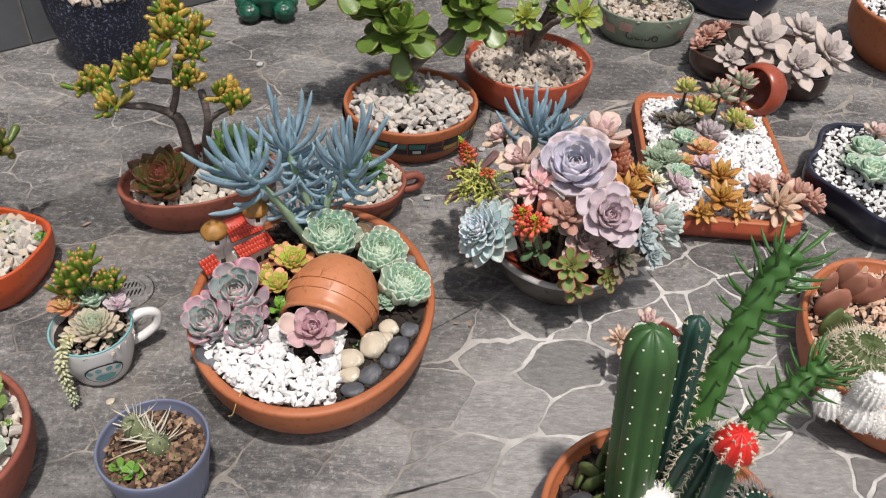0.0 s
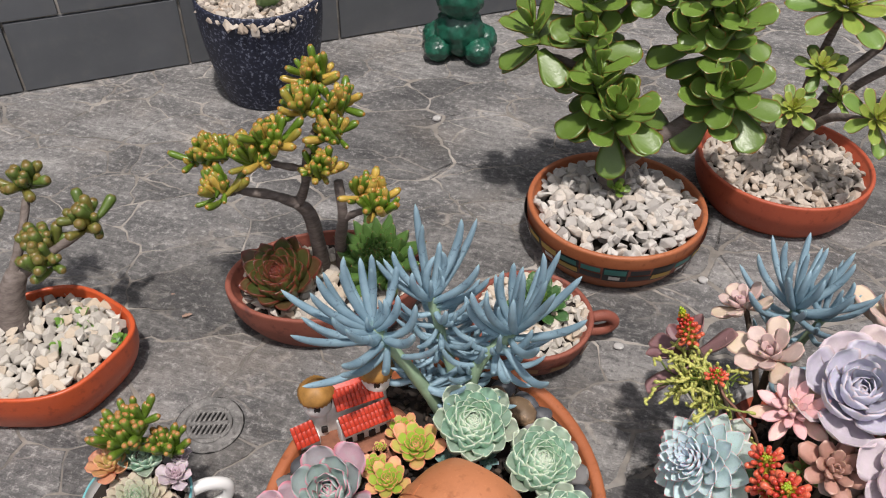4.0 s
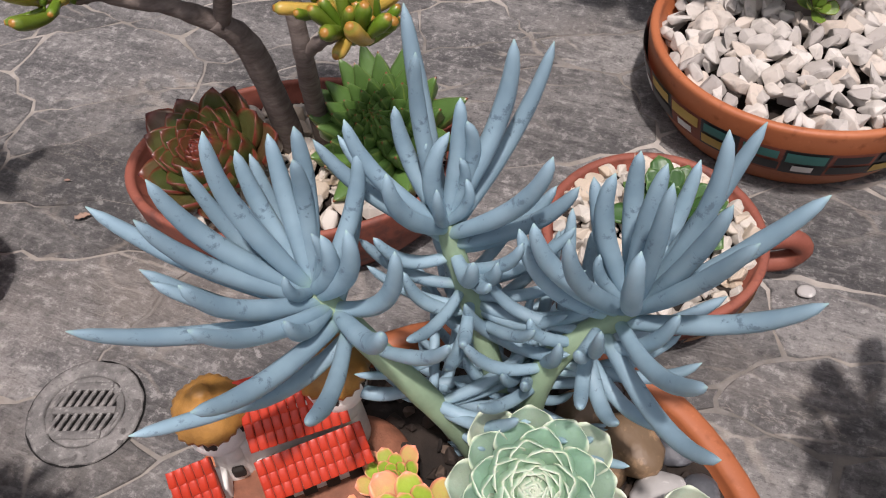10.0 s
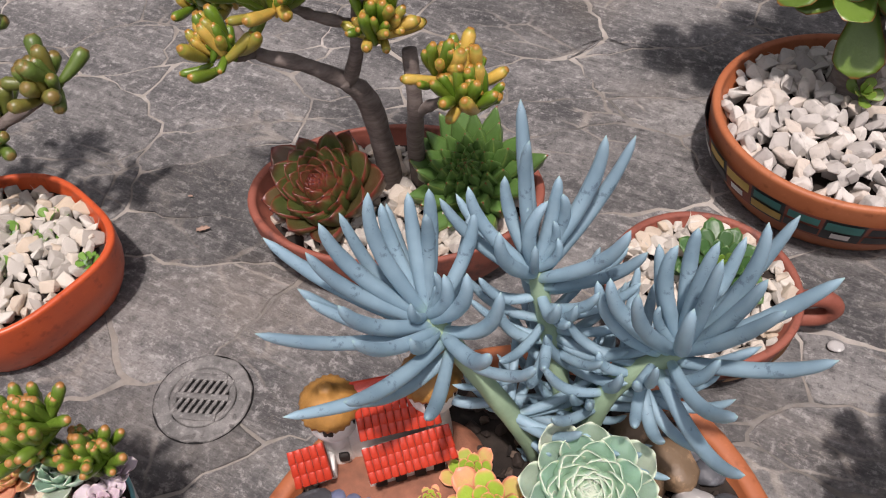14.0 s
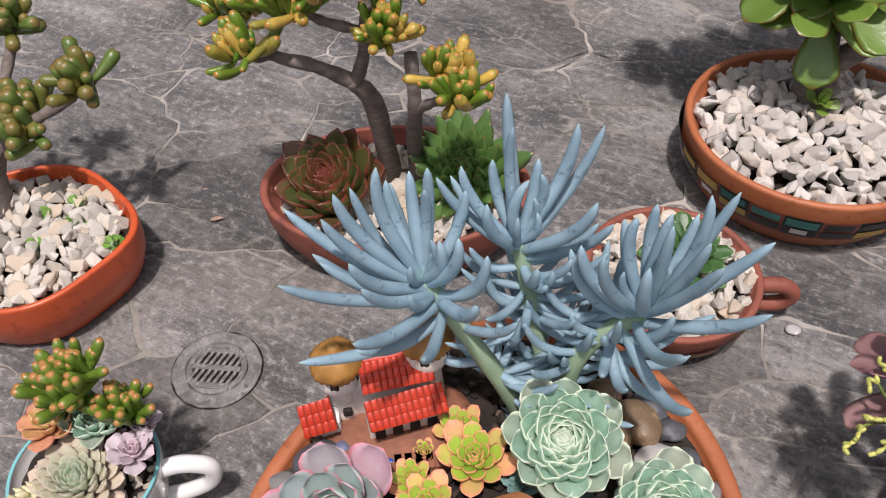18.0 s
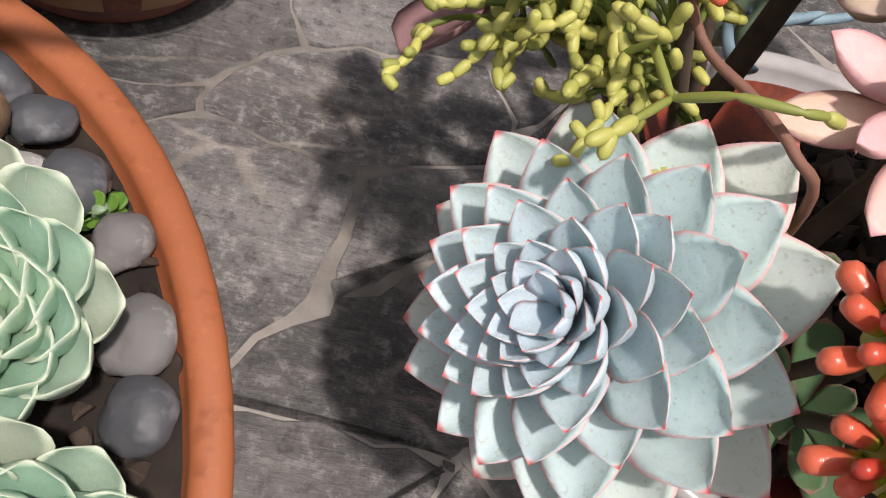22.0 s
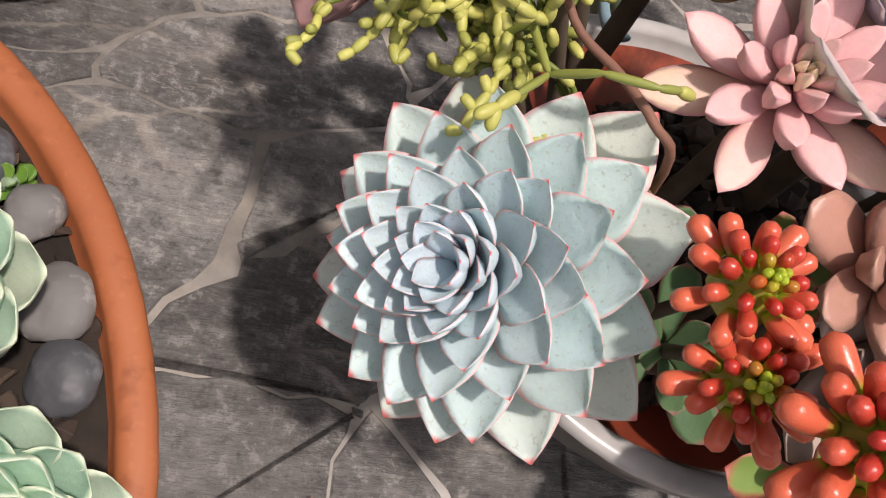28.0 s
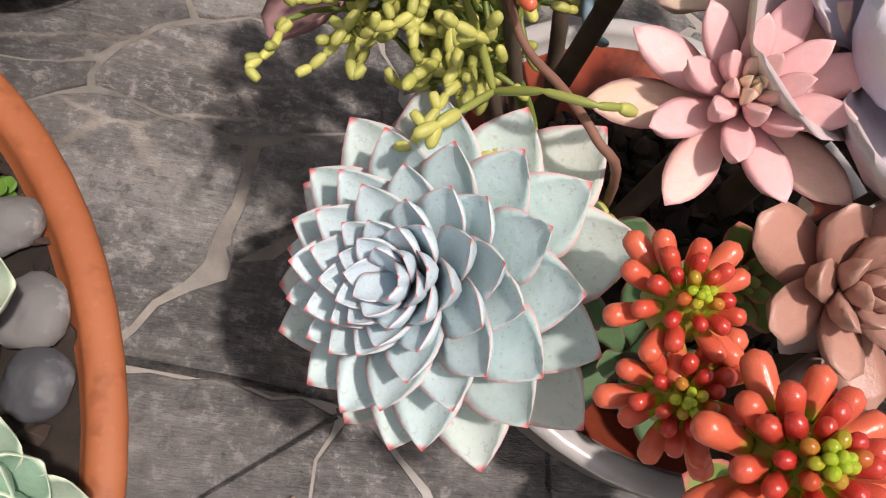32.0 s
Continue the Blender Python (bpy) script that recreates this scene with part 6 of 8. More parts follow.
def river_stone(label, at, r, mat, flat=0.6, long=1.3, turn=0.0, group="river stones in the bowl"):
    bm = bmesh.new()
    bmesh.ops.create_icosphere(bm, subdivisions=3, radius=1.0)
    o = Vector((turn * 3.1, r * 900, at[0] * 40))
    for v in bm.verts:
        k = 1 + 0.34 * noise.noise(v.co * 0.8 + o) + 0.08 * noise.noise(v.co * 2.4 + o)
        v.co = Vector((v.co.x * long, v.co.y, v.co.z * flat)) * (k * r)
    me = bpy.data.meshes.new("river_stone")
    bm.to_mesh(me)
    bm.free()
    me.materials.append(mat)
    me.polygons.foreach_set("use_smooth", [True] * len(me.polygons))
    ob = new("river_stone", me)
    ob.matrix_basis = pose(at[0], at[1], at[2] - r * flat * 0.25, 0, 0, turn)
    return tagged(ob, label, "stone", group)


river_stone("smooth dark grey river stone by the rim", (-0.314, 0.973, 0.103), 0.0165, R_DARK, 0.75, 1.15, 40)
river_stone("small grey river stone by the rim", (-0.329, 0.944, 0.101), 0.0095, R_GREY, 0.8, 1.2, 10)
river_stone("large rounded brown river stone", (-0.086, 1.113, 0.111), 0.0185, R_BROWN, 0.75, 1.25, -35)
river_stone("brown rounded river stone", (-0.105, 1.094, 0.107), 0.0175, R_BROWN, 0.75, 1.15, 20)
river_stone("brown stone under the chalk sticks", (-0.122, 1.125, 0.107), 0.0165, R_BROWN, 0.8, 1.1, 60)
river_stone("pale grey river stone", (-0.064, 1.089, 0.105), 0.0165, R_PALE, 0.6, 1.15, 60)
river_stone("dark slate-grey river stone", (-0.042, 1.096, 0.104), 0.0135, R_DARK, 0.7, 1.2, 80)
river_stone("dark river stone at the back rim", (-0.081, 1.134, 0.103), 0.0120, R_DARK, 0.7, 1.3, -20)
river_stone("dark blue-grey river stone", (-0.060, 1.120, 0.103), 0.0105, R_DARK, 0.7, 1.2, 15)
river_stone("dark river stone at the back", (-0.112, 1.146, 0.103), 0.0125, R_DARK, 0.7, 1.2, -10)
river_stone("grey oval river stone along the rim", (-0.019, 1.078, 0.104), 0.0108, R_GREY, 0.7, 1.2, 70)
river_stone("speckled brown-grey river stone", (-0.004, 1.047, 0.104), 0.0122, R_GREY, 0.7, 1.15, 80)
river_stone("black veined river stone", (0.004, 1.020, 0.103), 0.0112, R_DARK, 0.7, 1.2, 90)
river_stone("large cream stone beside the jar", (-0.049, 0.854, 0.107), 0.0215, R_WHITE, 0.75, 1.2, 50)
river_stone("cream stone before the jar", (-0.083, 0.824, 0.105), 0.0185, R_WHITE, 0.75, 1.15, 10)
river_stone("small cream stone near the jar", (-0.080, 0.799, 0.103), 0.0130, R_WHITE, 0.75, 1.3, 15)
river_stone("cream stone next to the small rosette", (-0.028, 0.893, 0.105), 0.0140, R_WHITE, 0.75, 1.2, 30)
river_stone("small cream stone by the rosette", (-0.034, 0.872, 0.105), 0.0110, R_WHITE, 0.75, 1.2, 0)
river_stone("dark blue-grey stone by the wall", (-0.011, 0.858, 0.103), 0.0160, R_DARK, 0.7, 1.1, 30)
river_stone("dark stone by the bowl wall", (0.004, 0.890, 0.103), 0.0140, R_DARK, 0.7, 1.2, 80)
river_stone("round dark grey stone in the bowl", (-0.024, 0.829, 0.103), 0.0140, R_DARK, 0.7, 1.1, 0)
river_stone("dark veined stone near the rim", (-0.051, 0.802, 0.103), 0.0155, R_DARK, 0.7, 1.2, 45)
river_stone("small dark stone among the chips", (-0.112, 0.786, 0.103), 0.0145, R_DARK, 0.6, 1.25, 0)
river_stone("dark stone near the front rim", (-0.074, 0.772, 0.103), 0.0135, R_DARK, 0.6, 1.3, 20)
river_stone("flat dark stone near the front rim", (-0.134, 0.759, 0.103), 0.0165, R_DARK, 0.5, 1.3, 10)
river_stone("flat dark stone under the dusky rosette", (-0.289, 0.829, 0.103), 0.020, R_DARK, 0.5, 1.3, -30)
river_stone("dark stone before the pink rosette", (-0.197, 0.874, 0.105), 0.0125, R_DARK, 0.7, 1.1, 0)
river_stone("white pebble lying on the paving", (0.026, 1.349, 0.004), 0.0062, R_PALE, 0.6, 1.2, 20, "pebbles on the paving")
river_stone("white pebble beside the painted pot", (0.142, 1.53, 0.005), 0.0075, R_PALE, 0.7, 1.2, 70, "pebbles on the paving")
river_stone("small pale pebble on the far paving", (-0.40, 1.86, 0.004), 0.0075, R_PALE, 0.6, 1.3, 50, "pebbles on the paving")
river_stone("small beige pebble beside the mug", (-0.452, 0.812, 0.003), 0.0055, R_WHITE, 0.5, 1.3, 50, "pebbles on the paving")

# ---- the jar lying in the bowl ----
JAR = clay("jar_terracotta", (0.43, 0.158, 0.066), (0.50, 0.20, 0.092), 0.42, 8.0, 0.22)


def build_jar():
    th = thing("terracotta_jar", "terracotta jar lying on its side, brick band incised", "jar", (-0.103, 0.990, 0.130))
    ax = Vector((-0.25, -0.935, -0.25)).normalized()
    q = ax.to_track_quat("Z", "Y").to_matrix().to_4x4()
    prof = smooth_profile([(0.010, 0.0), (0.040, 0.0), (0.0450, 0.0), (0.0475, 0.003), (0.0600, 0.024), (0.070, 0.066), (0.068, 0.092), (0.062, 0.110), (0.064, 0.117), (0.067, 0.123), (0.063, 0.129), (0.058, 0.124), (0.056, 0.106), (0.062, 0.070), (0.04, 0.02)])
    prof = [(r * 1.05, z * 0.87) for r, z in prof]
    v, f = lathe(prof, None, 64)
    body = child("body", mesh_of("body", v, f, JAR), th, q)
    outer = prof[:prof.index(max(prof, key=lambda p: p[1]))]

    def radius(z):
        for (r0, z0), (r1, z1) in zip(outer, outer[1:]):
            if z0 <= z <= z1:
                return r0 + (r1 - r0) * (z - z0) / (z1 - z0)
        return 0.06
    # raised bricks of the band round the shoulder
    for row, (z0, z1) in enumerate(((0.0495, 0.0635), (0.0662, 0.0802))):
        for k in range(11):
            a0 = 2 * math.pi * (k + 0.5 * row) / 11
            a1 = a0 + 2 * math.pi / 11 * 0.925
            vs, fs = [], []
            for lift in (-0.0015, 0.0021):
                for z in (z0, z1):
                    for i in range(8):
                        a = a0 + (a1 - a0) * i / 7
                        rr = radius(z) + lift
                        vs.append((rr * math.cos(a), rr * math.sin(a), z))
            for i in range(7):
                fs += [(16 + i, 17 + i, 25 + i, 24 + i), (i, 16 + i, 17 + i, 1 + i)[::-1], (8 + i, 9 + i, 25 + i, 24 + i)]
            fs += [(0, 8, 24, 16), (7, 23, 31, 15)]
            child("brick", mesh_of("brick", vs, fs, JAR, smooth=False), th, q)
    return th


build_jar()

# ---- the miniature castle ----
MINI_WHITE = plain("mini_white", (0.74, 0.72, 0.68), 0.6, 0.12, 90, 0.4)
MINI_RED = plain("mini_red", (0.52, 0.045, 0.02), 0.42, 0.22, 60, 0.5)
MINI_CAP = plain("mini_thatch", (0.34, 0.17, 0.04), 0.5, 0.3, 80, 0.6)
MINI_BASE = plain("mini_earth", (0.23, 0.09, 0.05), 0.75, 0.3, 70, 0.6)
MINI_GROOVE = plain("mini_grime", (0.20, 0.035, 0.02), 0.7, 0.4, 90, 0.4)
MINI_DARK = plain("mini_dark_window", (0.02, 0.015, 0.012), 0.8, 0.2)


def slab_box(w, d, h, bevel=0.0012):
    bm = bmesh.new()
    bmesh.ops.create_cube(bm, size=1.0)
    for v in bm.verts:
        v.co = Vector((v.co.x * w, v.co.y * d, (v.co.z + 0.5) * h))
    if bevel:
        bmesh.ops.bevel(bm, geom=bm.edges[:], offset=bevel, segments=2, affect="EDGES", profile=0.6)
    return bm


def put(ob, m):
    ob.matrix_basis = m
    return ob


def mini_tower(th, at, s):
    v, f = lathe(smooth_profile([(0.0125 * s, 0), (0.0125 * s, 0.010 * s), (0.0105 * s, 0.017 * s), (0.0165 * s, 0.020 * s), (0.0205 * s, 0.030 * s), (0.0195 * s, 0.044 * s), (0.0165 * s, 0.052 * s), (0.0150 * s, 0.056 * s), (0.006 * s, 0.058 * s)]), None, 28)
    tower = child("tower", mesh_of("tower", v, f, MINI_WHITE), th, pose(*at))
    v, f = [], []
    prof = [(0.0180, 0.0490), (0.0228, 0.0480), (0.0232, 0.0515), (0.0215, 0.0580), (0.0170, 0.0645), (0.0110, 0.0690), (0.0060, 0.0710), (0.0058, 0.0745), (0.0040, 0.0765), (0.0012, 0.0770)]
    n = 48
    for r, z in prof:
        for k in range(n):
            w = 1 + 0.035 * (1 if k % 2 else -1) * (r > 0.007) + 0.03 * math.sin(k * 0.7)
            v.append((r * s * w * math.cos(2 * math.pi * k / n), r * s * w * math.sin(2 * math.pi * k / n), z * s))
    for j in range(len(prof) - 1):
        for k in range(n):
            a, b = j * n + k, j * n + (k + 1) % n
            f.append((a, b, b + n, a + n))
    f += [tuple(range(n))[::-1], tuple(range((len(prof) - 1) * n, len(prof) * n))]
    child("thatched_cap", mesh_of("thatched_cap", v, f, MINI_CAP), tower, None, "brown thatched mushroom cap")
    for k in range(3):
        a = radians(-100 + k * 75)
        w = part("window", slab_box(0.0085 * s, 0.005, 0.0150 * s, 0.0016), MINI_DARK, tower, "dark arched window opening")
        put(w, Matrix.Translation((math.cos(a) * 0.0172 * s, math.sin(a) * 0.0172 * s, 0.0345 * s)) @ Matrix.Rotation(a + math.pi / 2, 4, "Z"))
    return tower


def tile_roof(th, w, d, m, rows=2, cols=9):
    """A pitched roof of lapped barrel tiles on a thin board."""
    roof = part("roof", slab_box(w, d, 0.004, 0.0008), MINI_GROOVE, th, "red tiled miniature roof with grimy joints")
    put(roof, m)
    n = 6
    tw = w / cols
    dd = d / rows
    vs, fs = [], []
    for j in range(2):
        for i in range(n + 1):
            a = math.pi * i / n
            vs.append((-math.cos(a) * tw * 0.46, (j - 0.5) * dd * 1.06, math.sin(a) ** 0.6 * tw * 0.20 + (0.0016 if j == 0 else 0.0004)))
    for i in range(n):
        fs.append((i, i + 1, n + 2 + i, n + 1 + i))
    fs.append(tuple(range(n + 1))[::-1])
    me = mesh_of("tile", vs, fs, MINI_RED)
    for r in range(rows):
        for c in range(cols):
            child("tile", me, roof, pose((c + 0.5) * tw - w / 2, (r + 0.5) * dd - d / 2, 0.0036, rng.uniform(-2, 2), 0, rng.uniform(-4, 4)))
    return roof


def build_castle():
    th = thing("miniature_castle", "painted clay miniature castle with red roofs and towers", "ornament", (-0.282, 1.036, 0.085), rot=(0, 0, 33))
    v, f = lathe([(0.9, 0.0), (1.0, 0.006), (0.95, 0.016), (0.80, 0.021)], oval(0.066, 0.046, 0, 2.6))
    f.append(tuple(range(3 * 72, 4 * 72)))
    child("base", mesh_of("base", v, f, MINI_BASE), th, pose(0.010, -0.016, -0.001))
    for at, z0 in (((-0.034, 0.008, 0.040), 0.010), ((0.038, 0.010, 0.056), 0.012)):
        v, f = lathe(smooth_profile([(0.0130, z0), (0.0135, z0 + 0.012), (0.0120, at[2] - 0.008), (0.0110, at[2] + 0.004)]), None, 28)
        child("tower_foot", mesh_of("tower_foot", v, f, MINI_WHITE), th, pose(at[0], at[1], 0), "white rounded tower foot")
        mini_tower(th, at, 0.92)
    put(part("hall", slab_box(0.060, 0.022, 0.076, 0.0015), MINI_WHITE, th, "white castle hall wall"), pose(0.004, 0.010, 0.010))
    put(part("ridge", slab_box(0.054, 0.018, 0.006, 0.0025), MINI_RED, th, "smooth red ridge of the roof"), pose(0.004, 0.014, 0.0870, 24, 0, 4))
    tile_roof(th, 0.058, 0.024, pose(0.012, -0.0025, 0.0790, 34, 0, 6), 3, 11)
    tile_roof(th, 0.064, 0.024, pose(0.017, -0.0225, 0.0580, 32, 0, 10), 3, 12)
    tile_roof(th, 0.028, 0.026, pose(-0.055, -0.012, 0.0400, 34, -12, 4), 3, 5)
    put(part("door_house", slab_box(0.024, 0.016, 0.027, 0.002), MINI_WHITE, th, "white gatehouse wall under the roof"), pose(-0.050, -0.008, 0.008))
    put(part("door", slab_box(0.008, 0.004, 0.010, 0.002), MINI_DARK, th, "small dark arched door"), pose(-0.031, -0.006, 0.028, 0, 0, 0))
    put(part("arcade", slab_box(0.062, 0.016, 0.044, 0.001), MINI_WHITE, th, "white arcade wall"), pose(0.015, -0.014, 0.008, 0, 0, 8))
    for k in range(4):
        put(part("arch", slab_box(0.0085, 0.004, 0.017, 0.001), MINI_DARK, th, "dark arch opening"), pose(-0.006 + k * 0.0145, -0.0250 + k * 0.0020, 0.014, 0, 0, 8))
    for k in range(5):
        put(part("step", slab_box(0.0075, 0.016, 0.003, 0.0008), MINI_BASE, th, "clay path step"), pose(0.006 + k * 0.0085, -0.050, 0.017))
    return th


build_castle()
BEAD = plain("slate_blue_bead", (0.13, 0.15, 0.24), 0.45, 0.2, 60, 0.3)
COBALT = plain("cobalt_paint", (0.012, 0.06, 0.34), 0.3, 0.1)
fig = thing("miniature_bridge", "slate-blue clay pebbles and a cobalt blue rod", "ornament", (-0.298, 0.990, 0.100))
for k in range(3):
    bm = bmesh.new()
    bmesh.ops.create_icosphere(bm, subdivisions=2, radius=0.0072)
    for v in bm.verts:
        v.co = Vector((v.co.x * 1.1, v.co.y, v.co.z * 0.9)) * (1 + 0.1 * noise.noise(v.co * 200 + Vector((k, 0, 0))))
    put(part("pebble", bm, BEAD, fig), pose(k * 0.0115, k * 0.0018, 0.001))
child("rod", tube_mesh("rod", COBALT, [(0.030, 0.004, 0), (0.040, 0.006, 0.0015), (0.050, 0.007, 0)], 0.0042, 0.0040, 4, 10), fig, None, "glossy cobalt blue rod")

# ---- broad sprigs, clover ----
M_SPRIG = fleshy("leaf_fresh_green", (0.16, 0.34, 0.04), (0.20, 0.40, 0.06), (0.22, 0.40, 0.08), None, 0.95, 0.4)
S_SPRIG = species("sprig", M_SPRIG, LANCE, 8, dict(e0=8, e1=66, lmin=0.55, rise=0.5, r0=0.06), name="seedling", w=0.5, thick=0.05, cup=0.2)
plant(S_SPRIG, "fresh green seedling with broad leaves", (-0.199, 0.912, 0.130), (0.05, -0.2, 1), 0.027, group="succulents in the terracotta bowl", mat=STEM_GREEN)
plant(S_SPRIG, "small green seedling in the bowl", (-0.187, 0.885, 0.115), (0.1, -0.4, 1), 0.018, n=5, group="succulents in the terracotta bowl", mat=STEM_GREEN)
M_CLOVER = fleshy("leaf_clover", (0.10, 0.24, 0.03), (0.14, 0.28, 0.04), (0.12, 0.26, 0.04), None, 0.95, 0.5)
S_CLOVER = species("clover", M_CLOVER, ROUND, 9, dict(e0=0, e1=40, lmin=0.7, rise=0.6, r0=0.1), name="clover", w=0.9, thick=0.04, cup=0.12, nu=4, nv=6)


def clover(at, R, label="small green clover weed", n=9):
    th = plant(S_CLOVER, label + " among the stones", at, (rng.uniform(-0.3, 0.3), rng.uniform(-0.4, 0), 1), R, n=n, root=(at[0], at[1], at[2] - 0.02), mat=STEM_GREEN)
    th["category"] = "weed"


for p, r in (((-0.150, 0.985, 0.105), 0.011), ((-0.135, 0.995, 0.108), 0.010), ((-0.170, 0.97, 0.105), 0.010), ((-0.190, 0.935, 0.108), 0.012), ((-0.205, 0.945, 0.108), 0.010), ((-0.075, 0.862, 0.10), 0.011), ((-0.060, 0.84, 0.10), 0.009),
             ((-0.255, 0.795, 0.10), 0.010), ((-0.245, 0.778, 0.10), 0.009), ((-0.030, 1.088, 0.108), 0.010), ((-0.72, 1.13, 0.085), 0.02), ((-0.70, 1.105, 0.085), 0.016), ((-0.735, 1.10, 0.085), 0.018), ((-0.715, 1.06, 0.085), 0.016), ((-0.645, 1.10, 0.085), 0.014),
             ((-0.366, 0.632, 0.106), 0.021), ((-0.350, 0.624, 0.108), 0.020), ((-0.295, 0.655, 0.098), 0.011), ((-0.54, 0.70, 0.095), 0.012), ((-0.452, 0.862, 0.092), 0.009), ((-0.448, 0.878, 0.092), 0.008), ((-0.28, 0.85, 0.102), 0.009)):
    clover(p, r)

# ---- the drain ----
def pitted_cement():
    n = Nodes("pitted_cement", 0.85)
    big = n.noise(26.0, 6, 0.7)
    fine = n.noise(170.0, 5, 0.75)
    c = n.ramp(big, (0.34, (0.09, 0.088, 0.084)), (0.5, (0.165, 0.16, 0.153)), (0.66, (0.28, 0.27, 0.255)))
    c = n.mix(n.math("MULTIPLY", n.step(fine, 0.54, 0.68), 0.5), c, (0.42, 0.41, 0.39))
    c = n.mix(n.math("MULTIPLY", n.step(fine, 0.45, 0.34), 0.6), c, (0.07, 0.068, 0.064))
    n.colour(c).bump(n.math("ADD", big, n.math("MULTIPLY", fine, 0.6)), 0.7, 0.003)
    return n.m


CAST = pitted_cement()
SLOT_SHADE = plain("drain_shadow", (0.012, 0.012, 0.012), 0.9, 0.2)


def build_drain():
    """A worn round drain: a cement collar, and a plate with two rows of slanted slots."""
    th = thing("floor_drain", "round worn grey floor drain with slotted grate", "drain", (-0.497, 1.054, 0.0018))
    th.scale = (0.88, 0.88, 1)
    v, f = lathe([(0.0520, -0.004), (0.0522, 0.0002), (0.0505, 0.0012), (0.0385, 0.0024), (0.0362, 0.0020), (0.0360, -0.0030)], None, 72)
    v = [(x + 0.0022 * noise.noise(Vector((x * 60, y * 60, 3))), y + 0.0022 * noise.noise(Vector((x * 60, y * 60, 9))), z + (0.0009 * noise.noise(Vector((x * 110, y * 110, 5))) if z > -0.001 else 0)) for x, y, z in v]
    child("collar", mesh_of("collar", v, f, CAST), th, label="pitted cement collar")
    # flat near-black disc: shade below the grate and collar gap, painted as colour
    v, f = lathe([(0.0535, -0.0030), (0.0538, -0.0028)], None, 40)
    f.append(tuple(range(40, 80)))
    child("shaft", mesh_of("shaft", v, f, SLOT_SHADE), th, pose(0, 0, 0.0018), "near-black disc painted as the shade below the grate")
    v, f = lathe([(0.0352, -0.0022), (0.0354, 0.0012), (0.0340, 0.0021), (0.0290, 0.0021), (0.0283, 0.0014), (0.0280, -0.0022)], None, 56)
    child("grate_rim", mesh_of("grate_rim", v, f, CAST), th)
    turn = pose(0, 0, 0, 0, 0, 20)
    put(part("crossbar", slab_box(0.0575, 0.0070, 0.0040, 0.0012), CAST, th), turn @ pose(0, 0, -0.0004))
    for side in (-1, 1):
        put(part("crossbar", slab_box(0.0420, 0.0080, 0.0040, 0.0012), CAST, th), turn @ pose(0, side * 0.0242, -0.0006))
        for k in range(8):
            x = (k - 3.5) * 0.0076 - side * 0.0016
            if abs(x) < 0.0285:
                put(part("bar", slab_box(0.0036, 0.0210, 0.0038, 0.0010), CAST, th), turn @ pose(x, side * 0.0125, -0.0006, 0, 0, -22))
    lumps = random.Random(5)
    for k in range(16):
        a = radians(lumps.uniform(-95, 30))
        v, f = SHARP[k % 11]
        lump = child("cement_lump", mesh_of("cement_lump", v, f, CAST), th)
        q = lumps.uniform(0.0035, 0.0075)
        lump.matrix_basis = pose(0.045 * math.cos(a), 0.045 * math.sin(a), 0.0004, 0, 0, lumps.uniform(0, 360)) @ Matrix.Diagonal((q, q, q * 0.35, 1))
    return th


build_drain()
M_DRY = plain("dry_leaf", (0.30, 0.20, 0.15), 0.8, 0.3, 60)
for lx, ly, s, rz in ((-0.628, 1.223, 0.016, 30), (0.105, 0.998, 0.014, 80), (-0.668, 1.262, 0.007, 10), (0.086, 1.004, 0.010, 200)):
    lf = new("dry_leaf", leaf_mesh("dry_leaf", M_DRY, LANCE, w=0.45, thick=0.03, cup=0.5, curl=0.2, wave=0.3))
    lf.matrix_basis = pose(lx, ly, 0.0025, 0, 4, rz) @ Matrix.Diagonal((s, s, s, 1))
    tagged(lf, "small dry brown leaf lying on paving", "leaf", "dry leaves")

STRAW = plain("dry_straw", (0.42, 0.33, 0.22), 0.8, 0.25, 80, 0.3)
for x0, y0, x1, y1, z1 in ((-0.385, 0.640, -0.338, 0.664, 0.106), (-0.372, 0.662, -0.335, 0.672, 0.108), (-0.318, 0.668, -0.292, 0.690, 0.104), (-0.322, 0.662, -0.300, 0.702, 0.106), (-0.345, 0.640, -0.328, 0.622, 0.100)):
    st = thing("dry_straw", "dry tan straw lying on the bark chips", "straw", (x0, y0, 0.099), "straws in the nursery pot")
    child("stalk", tube_mesh("stalk", STRAW, [(0, 0, 0), ((x1 - x0) * 0.5, (y1 - y0) * 0.5, 0.004), (x1 - x0, y1 - y0, z1 - 0.099)], 0.0009, 0.0014, 4, 6), st)

# ---- trees in pots ----
BARKM = None


def bark():
    n = Nodes("grey_brown_bark", 0.85)
    mp = n.t.nodes.new("ShaderNodeMapping")
    mp.inputs["Scale"].default_value = (1, 1, 3.0)
    n.link(n.coords(), mp.inputs[0])
    c = n.ramp(n.noise(60.0, 6, 0.65, src=mp.outputs[0]), (0.3, (0.085, 0.065, 0.055)), (0.7, (0.21, 0.175, 0.155)))
    n.colour(c).bump(n.noise(120.0, 5, 0.6, src=mp.outputs[0]), 0.6, 0.0015)
    return n.m


